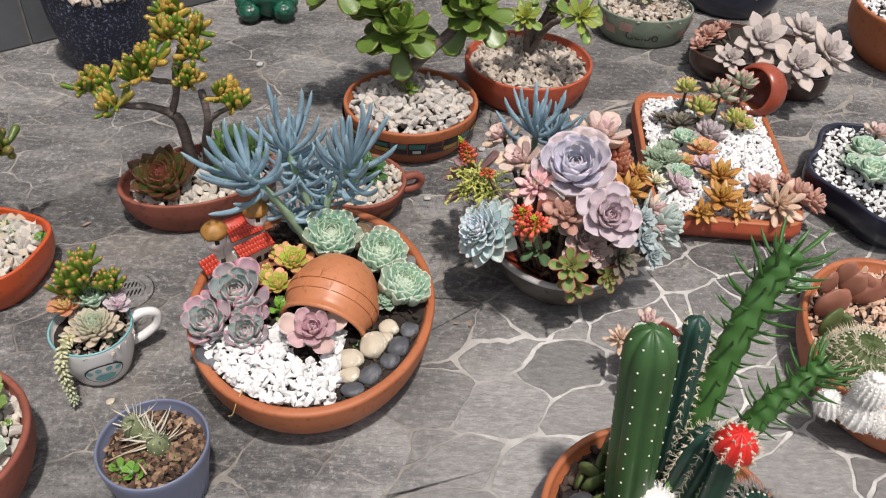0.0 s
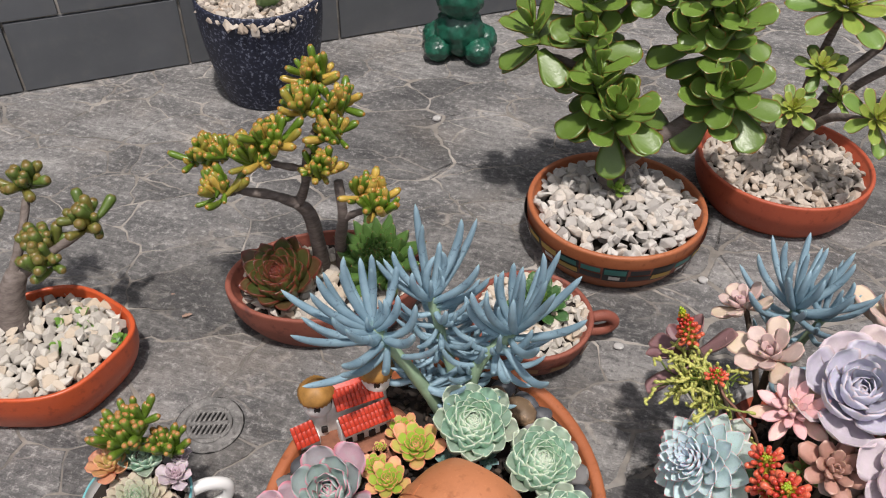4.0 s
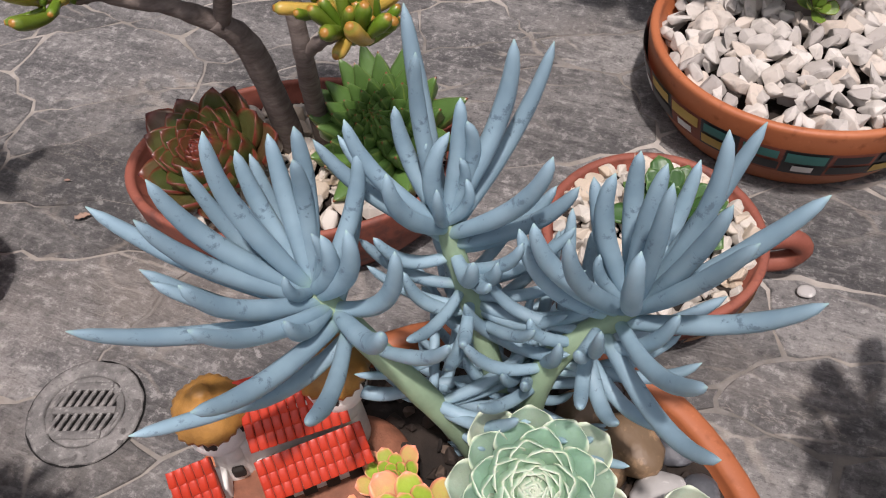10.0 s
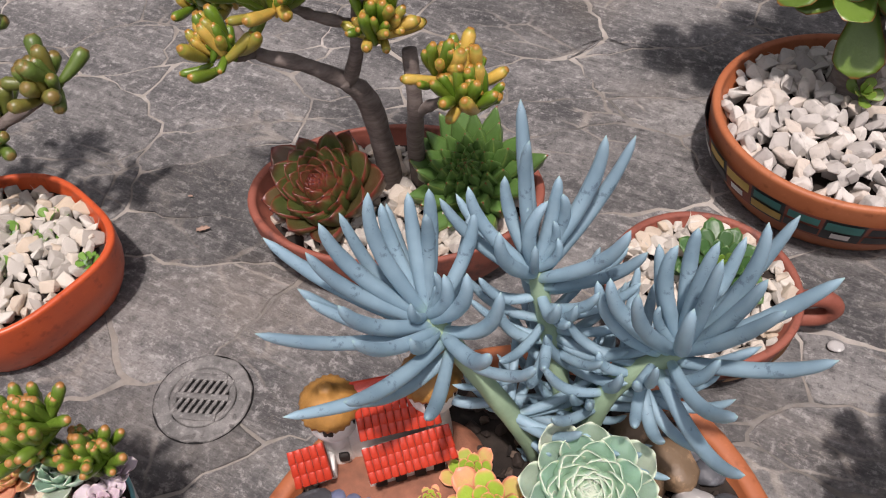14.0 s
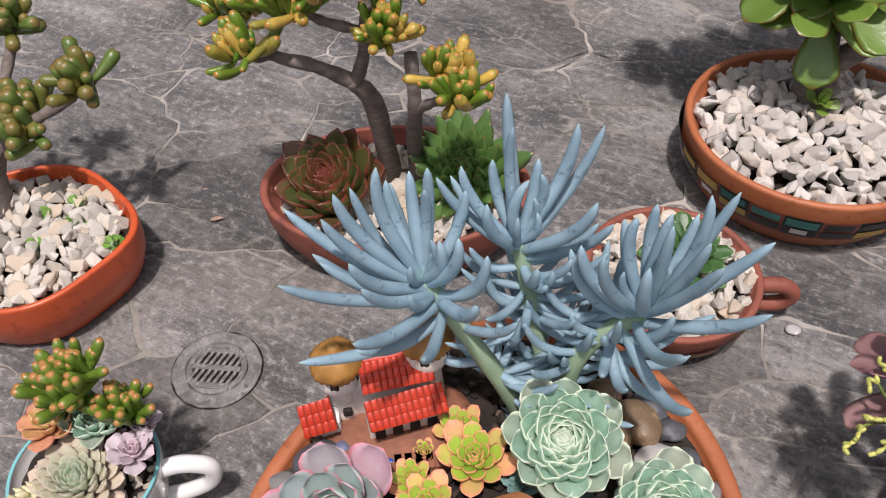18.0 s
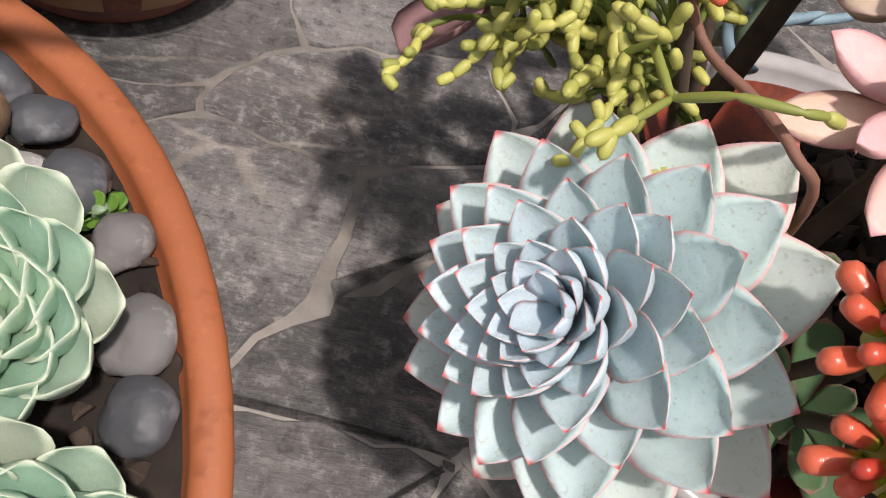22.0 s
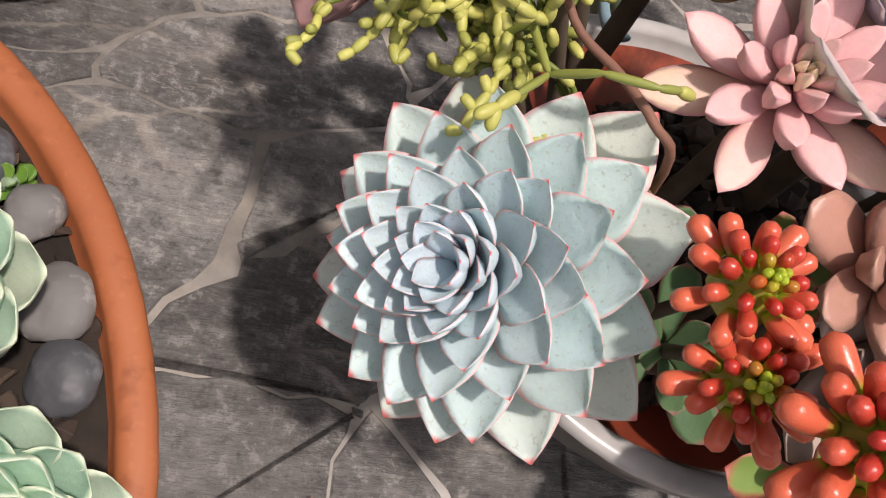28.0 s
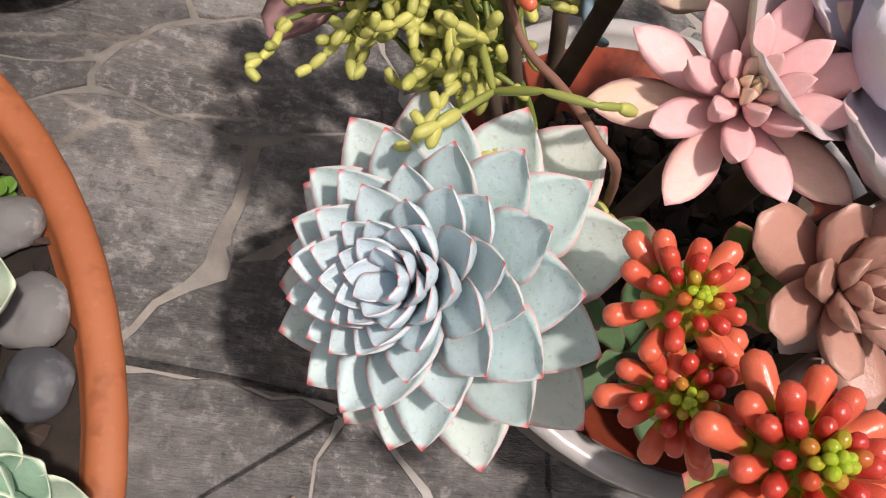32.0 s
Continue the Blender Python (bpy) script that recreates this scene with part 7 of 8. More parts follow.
BARKM = bark()
M_GOL = fleshy("leaf_finger_jade", (0.075, 0.15, 0.012), (0.12, 0.20, 0.015), (0.14, 0.19, 0.02), (0.34, 0.17, 0.03), 0.999, 0.32, 0.88, red_out=(0.52, 0.34, 0.07))
GOL_LEAF = []
for bow_ in (0.12, 0.3):
    v_, f_, u_ = finger_data(bow_, 0.135, 8, 8, table=[(0, 0.5), (0.3, 0.8), (0.7, 1.0), (0.92, 0.95), (1, 0.45)])
    GOL_LEAF.append(mesh_of("leaf", v_, f_, M_GOL, uvs=u_))


def finger_cluster(th, at, up, n, L, seed, leafs=None, spread=(0.0, 95.0)):
    r = random.Random(seed)
    leafs = leafs or GOL_LEAF
    t = frame_to(up)
    for i in range(n):
        f = i / (n - 1)
        e = 90 - (spread[1] + (spread[0] - spread[1]) * f ** 0.7) + r.uniform(-8, 8)
        ln = L * r.uniform(0.7, 1.15)
        off = Vector((r.uniform(-1, 1), r.uniform(-1, 1), r.uniform(-0.8, 0.5))) * L * 0.28
        m = Matrix.Translation(Vector(at) + off) @ t @ Matrix.Rotation(2.39996 * i + r.uniform(-0.3, 0.3), 4, "Z") @ Matrix.Rotation(-radians(e), 4, "Y") @ Matrix.Diagonal((ln, ln, ln, 1))
        ob = child("leaf", r.choice(leafs), th, m)
        ob.color = (r.choice((0.3, 0.5, 0.6, 0.8, 0.9, 1.1, 1.1)), 0, 0, 1)


def finger_jade():
    o = Vector((-0.43, 1.325, 0.066))
    th = thing("finger_jade_tree", "small finger jade tree with bare trunks and yellow-tipped leaves", "tree", tuple(o))

    def limb(name, pts, r0, r1):
        child(name, tube_mesh(name, BARKM, [Vector(p) - o for p in pts], r0, r1, 6, 12, 0.0007), th)
    limb("trunk", [(-0.428, 1.318, 0.066), (-0.426, 1.306, 0.13), (-0.428, 1.292, 0.20), (-0.440, 1.276, 0.232)], 0.0125, 0.0085)
    limb("trunk", [(-0.402, 1.332, 0.066), (-0.394, 1.312, 0.14), (-0.374, 1.282, 0.215), (-0.380, 1.290, 0.27)], 0.0100, 0.0060)
    limb("branch", [(-0.436, 1.280, 0.226), (-0.465, 1.258, 0.252), (-0.505, 1.250, 0.258), (-0.545, 1.272, 0.262)], 0.0075, 0.0050)
    limb("branch", [(-0.505, 1.250, 0.258), (-0.505, 1.235, 0.265), (-0.51, 1.225, 0.270)], 0.0050, 0.0040)
    limb("branch", [(-0.436, 1.280, 0.226), (-0.420, 1.275, 0.27), (-0.414, 1.282, 0.32), (-0.408, 1.305, 0.345)], 0.0070, 0.0050)
    limb("branch", [(-0.418, 1.278, 0.29), (-0.445, 1.258, 0.305), (-0.46, 1.25, 0.315)], 0.0050, 0.0040)
    limb("branch", [(-0.374, 1.284, 0.210), (-0.350, 1.275, 0.235), (-0.322, 1.268, 0.252)], 0.0055, 0.0040)
    for k, (p, n) in enumerate((((-0.572, 1.285, 0.268), 24), ((-0.545, 1.282, 0.278), 18), ((-0.512, 1.218, 0.274), 22), ((-0.470, 1.245, 0.318), 26), ((-0.448, 1.252, 0.345), 22), ((-0.426, 1.30, 0.368), 26), ((-0.437, 1.372, 0.366), 20),
                                 ((-0.388, 1.322, 0.362), 22), ((-0.385, 1.298, 0.335), 22), ((-0.400, 1.272, 0.295), 20), ((-0.315, 1.264, 0.262), 26), ((-0.335, 1.27, 0.272), 14))):
        finger_cluster(th, Vector(p) - o, (rng.uniform(-0.3, 0.3), rng.uniform(-0.4, 0.1), 1), int(n * 1.6), 0.037, 50 + k)


finger_jade()
plant(S_AGAVRED, "dark red and olive pointed rosette in the oval pot", (-0.470, 1.247, 0.121), (-0.1, -0.45, 1), 0.065, group="rosettes in the oval pot", root=(-0.47, 1.265, 0.06))
plant(S_AGAVGREEN, "bright green pointed rosette in the oval pot", (-0.343, 1.316, 0.130), (0.05, -0.55, 1), 0.066, group="rosettes in the oval pot", root=(-0.345, 1.33, 0.06))
plant(S_HANDLED, "dark green rosette with a lime heart in the handled pot", (-0.098, 1.331, 0.088), (0.05, -0.25, 1), 0.047, group="", root=(-0.098, 1.333, 0.05))

# the orange pot's finger jade
M_GOL2 = fleshy("leaf_finger_jade_olive", (0.07, 0.12, 0.02), (0.11, 0.16, 0.03), (0.12, 0.13, 0.03), (0.17, 0.12, 0.03), 0.999, 0.35, 0.88, red_out=(0.16, 0.14, 0.03))
v_, f_, u_ = finger_data(0.15, 0.19, 8, 8, table=[(0, 0.45), (0.3, 0.75), (0.7, 1.0), (0.93, 1.05), (1, 0.6)])
GOL2 = [mesh_of("leaf", v_, f_, M_GOL2, uvs=u_)]
lo = Vector((-0.80, 1.09, 0.066))
lt = thing("finger_jade_tree", "finger jade with olive trumpet-shaped leaves", "tree", tuple(lo))
for pts, r0, r1 in (([(-0.80, 1.09, 0.066), (-0.80, 1.10, 0.11), (-0.79, 1.12, 0.15)], 0.024, 0.014), ([(-0.79, 1.12, 0.14), (-0.75, 1.15, 0.17), (-0.715, 1.18, 0.19)], 0.008, 0.005), ([(-0.795, 1.11, 0.14), (-0.80, 1.16, 0.18), (-0.81, 1.2, 0.21)], 0.008, 0.005)):
    child("trunk", tube_mesh("trunk", BARKM, [Vector(p) - lo for p in pts], r0, r1, 5, 12, 0.0008), lt)
for k, (p, n) in enumerate((((-0.711, 1.190, 0.198), 24), ((-0.763, 1.155, 0.168), 26), ((-0.755, 1.135, 0.155), 18), ((-0.816, 1.215, 0.225), 26), ((-0.84, 1.15, 0.19), 20))):
    finger_cluster(lt, Vector(p) - lo, (rng.uniform(-0.3, 0.3), -0.2, 1), n, 0.036, 80 + k, GOL2)

# the mug's finger jade
M_GOL3 = fleshy("leaf_finger_green", (0.10, 0.17, 0.018), (0.13, 0.21, 0.022), (0.17, 0.18, 0.028), (0.36, 0.17, 0.05), 0.999, 0.35, 0.90)
v_, f_, u_ = finger_data(0.12, 0.12, 8, 8, table=[(0, 0.5), (0.3, 0.8), (0.7, 1.0), (0.92, 1.0), (1, 0.5)])
GOL3 = [mesh_of("leaf", v_, f_, M_GOL3, uvs=u_)]
mo = Vector((-0.50, 0.905, 0.075))
mt = thing("finger_jade", "dense little finger jade with bronze leaf tips", "succulent", tuple(mo), "succulents in the mug")
child("stem", tube_mesh("stem", BARKM, [(0, 0, 0), (0.002, 0.002, 0.02), (0, 0.006, 0.045)], 0.006, 0.005, 4, 10), mt)
child("stem", tube_mesh("stem", BARKM, [(0.004, 0, 0.01), (0.02, 0.01, 0.025), (0.03, 0.018, 0.042)], 0.004, 0.003, 4, 10), mt)
for k, (p, n, L) in enumerate((((-0.503, 0.913, 0.142), 64, 0.038), ((-0.520, 0.918, 0.118), 44, 0.036), ((-0.492, 0.918, 0.164), 40, 0.037), ((-0.466, 0.927, 0.122), 46, 0.034))):
    finger_cluster(mt, Vector(p) - mo, (0, -0.15, 1), n, L, 90 + k, GOL3, (0.0, 60.0))

# jade tree
M_JADE = fleshy("leaf_jade", (0.105, 0.175, 0.03), (0.14, 0.23, 0.035), (0.24, 0.09, 0.02), None, 0.91, 0.34, 0.955)
M_JADEY = fleshy("leaf_jade_yellow", (0.34, 0.30, 0.07), (0.20, 0.26, 0.05), (0.36, 0.25, 0.07), None, 0.93, 0.3)
JADE_LEAF = leaf_mesh("leaf", M_JADE, ROUND, w=0.68, thick=0.12, cup=0.12, curl=0.08, nv=8)
JADE_YEL = leaf_mesh("leaf", M_JADEY, ROUND, w=0.68, thick=0.12, cup=0.12, curl=0.0, nv=8)
jo = Vector((-0.034, 1.61, 0.085))


def jade_tree():
    th = thing("jade_tree", "jade tree with thick trunk and glossy round leaves", "tree", tuple(jo))

    def limb(name, pts, r0, r1):
        child(name, tube_mesh(name, BARKM, [Vector(p) - jo for p in pts], r0, r1, 6, 14, 0.0008), th)
    limb("trunk", [(-0.034, 1.61, 0.07), (-0.034, 1.612, 0.13), (-0.042, 1.625, 0.18)], 0.024, 0.017)
    limb("branch", [(-0.038, 1.615, 0.15), (-0.065, 1.64, 0.22), (-0.10, 1.67, 0.29), (-0.12, 1.69, 0.33)], 0.013, 0.008)
    limb("branch", [(-0.030, 1.615, 0.14), (0.02, 1.64, 0.18), (0.075, 1.665, 0.23), (0.085, 1.68, 0.30), (0.07, 1.70, 0.38)], 0.014, 0.008)
    limb("branch", [(0.07, 1.66, 0.225), (0.10, 1.665, 0.24), (0.12, 1.66, 0.25)], 0.008, 0.006)
    limb("branch", [(-0.09, 1.66, 0.27), (-0.14, 1.655, 0.29), (-0.175, 1.65, 0.30)], 0.007, 0.005)
    limb("branch", [(-0.11, 1.68, 0.31), (-0.07, 1.71, 0.36), (-0.03, 1.74, 0.40)], 0.007, 0.005)
    tips = [((-0.050, 1.618, 0.200), 18, 0.048), ((-0.030, 1.63, 0.215), 12, 0.045), ((-0.075, 1.625, 0.235), 12, 0.044), ((0.125, 1.660, 0.255), 18, 0.046), ((0.10, 1.665, 0.235), 12, 0.046), ((0.085, 1.685, 0.31), 16, 0.044), ((0.066, 1.70, 0.38), 18, 0.044),
            ((0.10, 1.70, 0.35), 12, 0.042), ((-0.10, 1.67, 0.30), 14, 0.044), ((-0.12, 1.69, 0.345), 18, 0.042), ((-0.178, 1.65, 0.305), 14, 0.044), ((-0.03, 1.74, 0.405), 16, 0.042), ((0.0, 1.72, 0.39), 12, 0.042), ((-0.085, 1.63, 0.265), 10, 0.042), ((0.05, 1.685, 0.32), 10, 0.042)]
    for k, (p, n, L) in enumerate(tips):
        t = Matrix.Translation(Vector(p) - jo) @ frame_to((rng.uniform(-0.3, 0.3), rng.uniform(-0.6, -0.1), 1))
        for m, age in rosette_poses(L * 1.75, int(n * 0.95), e0=-32, e1=72, lmin=0.55, rise=0.75, r0=0.08, seed=200 + k, jit=10, spin=k):
            ob = child("leaf", JADE_YEL if rng.random() < 0.06 and age > 0.7 else JADE_LEAF, th, t @ m)
            ob.color = (age, 0, 0, 1)
    sp = Matrix.Translation(Vector((-0.022, 1.585, 0.112)) - jo) @ frame_to((0.2, -0.6, 1))
    for m, age in rosette_poses(0.022, 9, e0=10, e1=70, lmin=0.6, rise=0.4, seed=321, jit=10):
        child("leaf", JADE_LEAF, th, sp @ m)


jade_tree()

# tree aeonium in the red clay pot
M_AEO = fleshy("leaf_aeonium", (0.13, 0.23, 0.045), (0.44, 0.46, 0.07), (0.34, 0.12, 0.07), None, 0.86, 0.4, 0.95)
AEO_LEAF = leaf_mesh("leaf", M_AEO, SPOON, w=0.48, thick=0.07, cup=0.2, curl=0.1, nv=7)
ao = Vector((0.254, 1.835, 0.07))
at_ = thing("tree_aeonium", "branching aeonium with red-edged green rosettes", "succulent", tuple(ao))
for k, (p, R, nrm) in enumerate((((0.345, 1.72, 0.232), 0.060, (0.3, -0.8, 0.8)), ((0.228, 1.74, 0.215), 0.046, (-0.1, -0.7, 0.9)), ((0.262, 1.80, 0.262), 0.046, (0, -0.6, 1)), ((0.275, 1.85, 0.345), 0.085, (0, -0.5, 1)), ((0.375, 1.85, 0.33), 0.056, (0.3, -0.4, 1)), ((0.425, 1.86, 0.29), 0.052, (0.6, -0.4, 0.8)), ((0.315, 1.84, 0.19), 0.035, (0.3, -0.4, 0.9)))):
    child("branch", tube_mesh("branch", BARKM, [(0.0, 0, 0), (Vector(p) - ao) * 0.45 + Vector((0, 0.015, 0.03)), Vector(p) - ao - Vector(nrm).normalized() * 0.01], 0.009, 0.006, 6, 10), at_)
    t = Matrix.Translation(Vector(p) - ao) @ frame_to(nrm)
    for m, age in rosette_poses(R, 24, e0=-12, e1=76, lmin=0.25, rise=0.25, seed=400 + k, jit=6, spin=k):
        ob = child("leaf", AEO_LEAF, at_, t @ m)
        ob.color = (age, 0, 0, 1)

# variegated plant in the painted dish; small plants far behind
M_VAR = fleshy("leaf_variegated", (0.16, 0.20, 0.09), (0.30, 0.32, 0.18), (0.60, 0.58, 0.38), None, 0.45, 0.4, 0.9)
VAR_LEAF = leaf_mesh("leaf", M_VAR, ROUND, w=0.5, thick=0.1, cup=0.2, curl=0.1, nu=4, nv=7)
vo = Vector((0.60, 2.14, 0.075))
vt = thing("variegated_jade", "variegated cream and green succulent shrub", "succulent", tuple(vo))
for k, (dx, dy, z) in enumerate(((0, -0.02, 0.14), (0.05, 0.0, 0.15), (-0.055, 0.0, 0.13), (0.03, 0.03, 0.19), (-0.03, 0.03, 0.18), (0.09, -0.01, 0.12), (-0.02, -0.03, 0.11))):
    child("branch", tube_mesh("branch", BARKM, [(0, 0, 0), (dx * 0.4, dy * 0.4, (z - 0.075) * 0.6), (dx, dy, z - 0.08)], 0.006, 0.004, 5, 8), vt)
    t = Matrix.Translation((dx, dy, z - 0.075)) @ frame_to((dx * 6, -0.4, 1))
    for m, age in rosette_poses(0.036, 12, e0=-10, e1=70, lmin=0.5, rise=0.6, seed=500 + k, jit=9):
        child("leaf", VAR_LEAF, vt, t @ m)
no = Vector((0.90, 2.33, 0.07))
nt = thing("bonsai_tree", "thin bare brown trunk in the navy pot", "tree", tuple(no))
child("trunk", tube_mesh("trunk", BARKM, [(0, 0, 0), (0.006, 0.002, 0.06), (0.0, 0.004, 0.13), (0.02, 0.01, 0.2)], 0.010, 0.006, 6, 10), nt)
finger_cluster(nt, (0.02, 0.01, 0.205), (0, -0.2, 1), 26, 0.035, 777, GOL2)

# ---- painted band, handles, lettering ----


def band_piece(parent, outline, h, a0, a1, z0, z1, grow, mat, base, bulge, lab=""):
    """A curved patch of paint on a pot's wall between two angles and two heights."""
    vs, fs = [], []
    n, mz = 8, 3

    def rad(z):
        f = z / h
        return base + (1 - base) * min(1, f * 1.15) ** 0.8 + bulge * math.sin(math.pi * min(1, f)) * 0.45
    for j in range(mz + 1):
        z = z0 + (z1 - z0) * j / mz
        for i in range(n + 1):
            a = a0 + (a1 - a0) * i / n
            ox, oy = outline(a)
            k = rad(z) + grow
            vs.append((ox * k, oy * k, z))
    for j in range(mz):
        for i in range(n):
            a = j * (n + 1) + i
            fs.append((a, a + 1, a + n + 2, a + n + 1))
    return child("painted_patch", mesh_of("painted_patch", vs, fs, mat), parent, None, lab)


jo_out = oval(0.147, 0.14, 15)
cols = [YELLOWPAINT, BLACKPAINT, GREENPAINT, BLACKPAINT, YELLOWPAINT, WHITEPAINT, BLACKPAINT, GREENPAINT]
labs = ["yellow painted block", "black painted block", "green painted block", "black painted block", "yellow painted block", "white painted block", "black painted block", "green painted block"]
for k in range(24):
    a0 = radians(150 + k * 15)
    band_piece(C["jade"], jo_out, 0.09, a0, a0 + radians(15.2), 0.036, 0.070, 0.020, BLACKPAINT if k % 2 else TERRA_DARK, 0.82, 0.06, "dark painted ground of the band")
    c, lb = cols[k % 8], labs[k % 8]
    if k % 3 == 1:
        band_piece(C["jade"], jo_out, 0.09, a0 + radians(1), a0 + radians(14), 0.054, 0.067, 0.026, c, 0.82, 0.06, lb)
        band_piece(C["jade"], jo_out, 0.09, a0 + radians(4), a0 + radians(11), 0.041, 0.050, 0.026, WHITEPAINT, 0.82, 0.06, "white painted dot")
    else:
        band_piece(C["jade"], jo_out, 0.09, a0 + radians(0.8), a0 + radians(14.4), 0.040, 0.052, 0.026, cols[(k + 3) % 8], 0.82, 0.06, labs[(k + 3) % 8])
        band_piece(C["jade"], jo_out, 0.09, a0 + radians(1.5), a0 + radians(13.5), 0.056, 0.067, 0.026, cols[(k * 5 + 1) % 8], 0.82, 0.06, labs[(k * 5 + 1) % 8])

# ring handle of the small clay pot, and its pale spots
hp = [(0.086, 0.030, 0.052), (0.106, 0.037, 0.054), (0.118, 0.042, 0.040), (0.108, 0.039, 0.024), (0.082, 0.029, 0.022)]
child("handle", tube_mesh("handle", TERRA_DARK, hp, 0.0085, 0.0085, 6, 12), C["handled"])
SPOT = plain("ochre_spot", (0.36, 0.20, 0.10), 0.7, 0.2)
for a in (-125, -92, -60, -28):
    band_piece(C["handled"], oval(0.09, 0.09), 0.067, radians(a), radians(a + 20), 0.030, 0.044, 0.022, SPOT, 0.72, 0.06, "ochre painted leaf spot")

# mug: handle, teal rim, paw
child("handle", tube_mesh("handle", WHITE_ENAMEL, [(0.046, 0.031, 0.070), (0.064, 0.043, 0.075), (0.081, 0.055, 0.064), (0.078, 0.053, 0.042), (0.060, 0.041, 0.029), (0.044, 0.030, 0.026)], 0.0078, 0.0074, 7, 12), C["mug"])
v, f = lathe([(0.0600, 0.0835), (0.0622, 0.0850), (0.0612, 0.0868), (0.0590, 0.0860)], None, 64)
child("rim", mesh_of("rim", v, f[:-1], TEAL), C["mug"], None, "teal painted rim")
mo_out = oval(0.062, 0.062)


def paw_pad(a, z, ra, rz, mat, grow, lab):
    vs, fs = [], []
    n = 16
    h, base, bulge = 0.085, 0.72, 0.06

    def at(aa, zz):
        fq = zz / h
        k = base + (1 - base) * min(1, fq * 1.15) ** 0.8 + bulge * math.sin(math.pi * min(1, fq)) * 0.45 + grow
        ox, oy = mo_out(aa)
        return (ox * k, oy * k, zz)
    vs.append(at(a, z))
    for q in (0.5, 1.0):
        for i in range(n):
            t = 2 * math.pi * i / n
            vs.append(at(a + ra * q * math.cos(t), z + rz * q * math.sin(t)))
    for i in range(n):
        fs.append((0, 1 + i, 1 + (i + 1) % n))
        fs.append((1 + i, 1 + n + i, 1 + n + (i + 1) % n, 1 + (i + 1) % n))
    child("paw_mark", mesh_of("paw_mark", vs, fs, mat), C["mug"], None, lab)


pc = radians(-62)
paw_pad(pc, 0.038, 0.52, 0.0225, BLACKPAINT, 0.020, "black paw outline")
paw_pad(pc, 0.038, 0.48, 0.0200, WHITE_ENAMEL, 0.028, "white paw ground")
paw_pad(pc, 0.030, 0.28, 0.0090, TEAL, 0.038, "teal paw pad")
for da, dz in ((-0.36, 0.010), (-0.13, 0.0165), (0.13, 0.0165), (0.36, 0.010)):
    paw_pad(pc + da, 0.036 + dz * 0.8, 0.085, 0.0050, TEAL, 0.038, "teal paw toe")

# trailing string of beans over the mug's side
M_BURRO = fleshy("leaf_trailing_bean", (0.36, 0.42, 0.28), (0.62, 0.56, 0.34), (0.50, 0.50, 0.36), None, 0.95, 0.5)
BURRO = leaf_mesh("leaf", M_BURRO, BEAN, w=0.5, thick=0.42, cup=0.0, nu=4, nv=6)
bt = thing("trailing_sedum", "trailing bead-leaved sedum hanging over the mug", "succulent", (-0.507, 0.835, 0.095), "succulents in the mug")
line = bend([(0.012, 0.02, 0.0), (0.0, -0.004, 0.002), (-0.004, -0.026, -0.02), (-0.001, -0.034, -0.05), (0.004, -0.040, -0.078), (0.006, -0.046, -0.090)], 10)
child("stem", tube_mesh("stem", STEM_GREEN, line[::5], 0.0018, 0.0015, 4, 6), bt)
for i in range(130):
    k = int(i / 130 * (len(line) - 2))
    d = (line[k + 1] - line[k]).normalized()
    s = 0.0125 * (1.1 - 0.45 * i / 130)
    ob = child("leaf", BURRO, bt, Matrix.Translation(line[k]) @ frame_to(d) @ Matrix.Rotation(2.4 * i, 4, "Z") @ Matrix.Rotation(radians(rng.uniform(-20, 25)), 4, "Y") @ Matrix.Diagonal((s, s, s, 1)))
    ob.color = (i / 130, 0, 0, 1)

# lettering on the painted dish
LETTER = plain("dark_lettering", (0.03, 0.03, 0.03), 0.5, 0.1)
fc = bpy.data.curves.new("lettering", "FONT")
fc.body = "Celbo"
fc.size = 0.036
fc.extrude = 0.0006
fc.align_x = "CENTER"
fc.materials.append(LETTER)
tx = child("lettering", fc, C["celbo"], pose(-0.02, -0.0985, 0.028, 90, 0, -8), "handwritten word on the dish")
PETAL = plain("pink_painted_petal", (0.46, 0.28, 0.24), 0.5, 0.2)
for k, (a, z) in enumerate(((-150, 0.045), (-128, 0.06), (-52, 0.04), (-35, 0.06), (-15, 0.045), (-165, 0.06))):
    band_piece(C["celbo"], oval(0.128, 0.105), 0.085, radians(a), radians(a + 16), z - 0.012, z + 0.012, 0.022, PETAL, 0.85, 0.06, "pink painted flower petal")

# ---- the red glazed jug lying in the tray ----
ju = thing("red_glazed_jug", "glossy red-orange glazed jug lying on its side", "jug", (0.775, 1.675, 0.098))
q = Vector((-0.75, -0.45, 0.25)).to_track_quat("Z", "Y").to_matrix().to_4x4()
v, f = lathe(smooth_profile([(0.02, -0.042), (0.050, -0.030), (0.062, 0.0), (0.060, 0.022), (0.052, 0.036), (0.046, 0.036), (0.050, 0.018), (0.045, -0.015)]), None, 48)
child("body", mesh_of("body", v, f, REDGLAZE), ju, q)

# ---- speckled planter and its plant ----
def granite():
    n = Nodes("speckled_granite", 0.55)
    c = n.ramp(n.noise(150.0, 3, 0.6), (0.48, (0.012, 0.015, 0.032)), (0.56, (0.026, 0.03, 0.06)), (0.67, (0.22, 0.24, 0.30)))
    n.colour(c).bump(n.noise(200.0, 3), 0.4, 0.001)
    return n.m


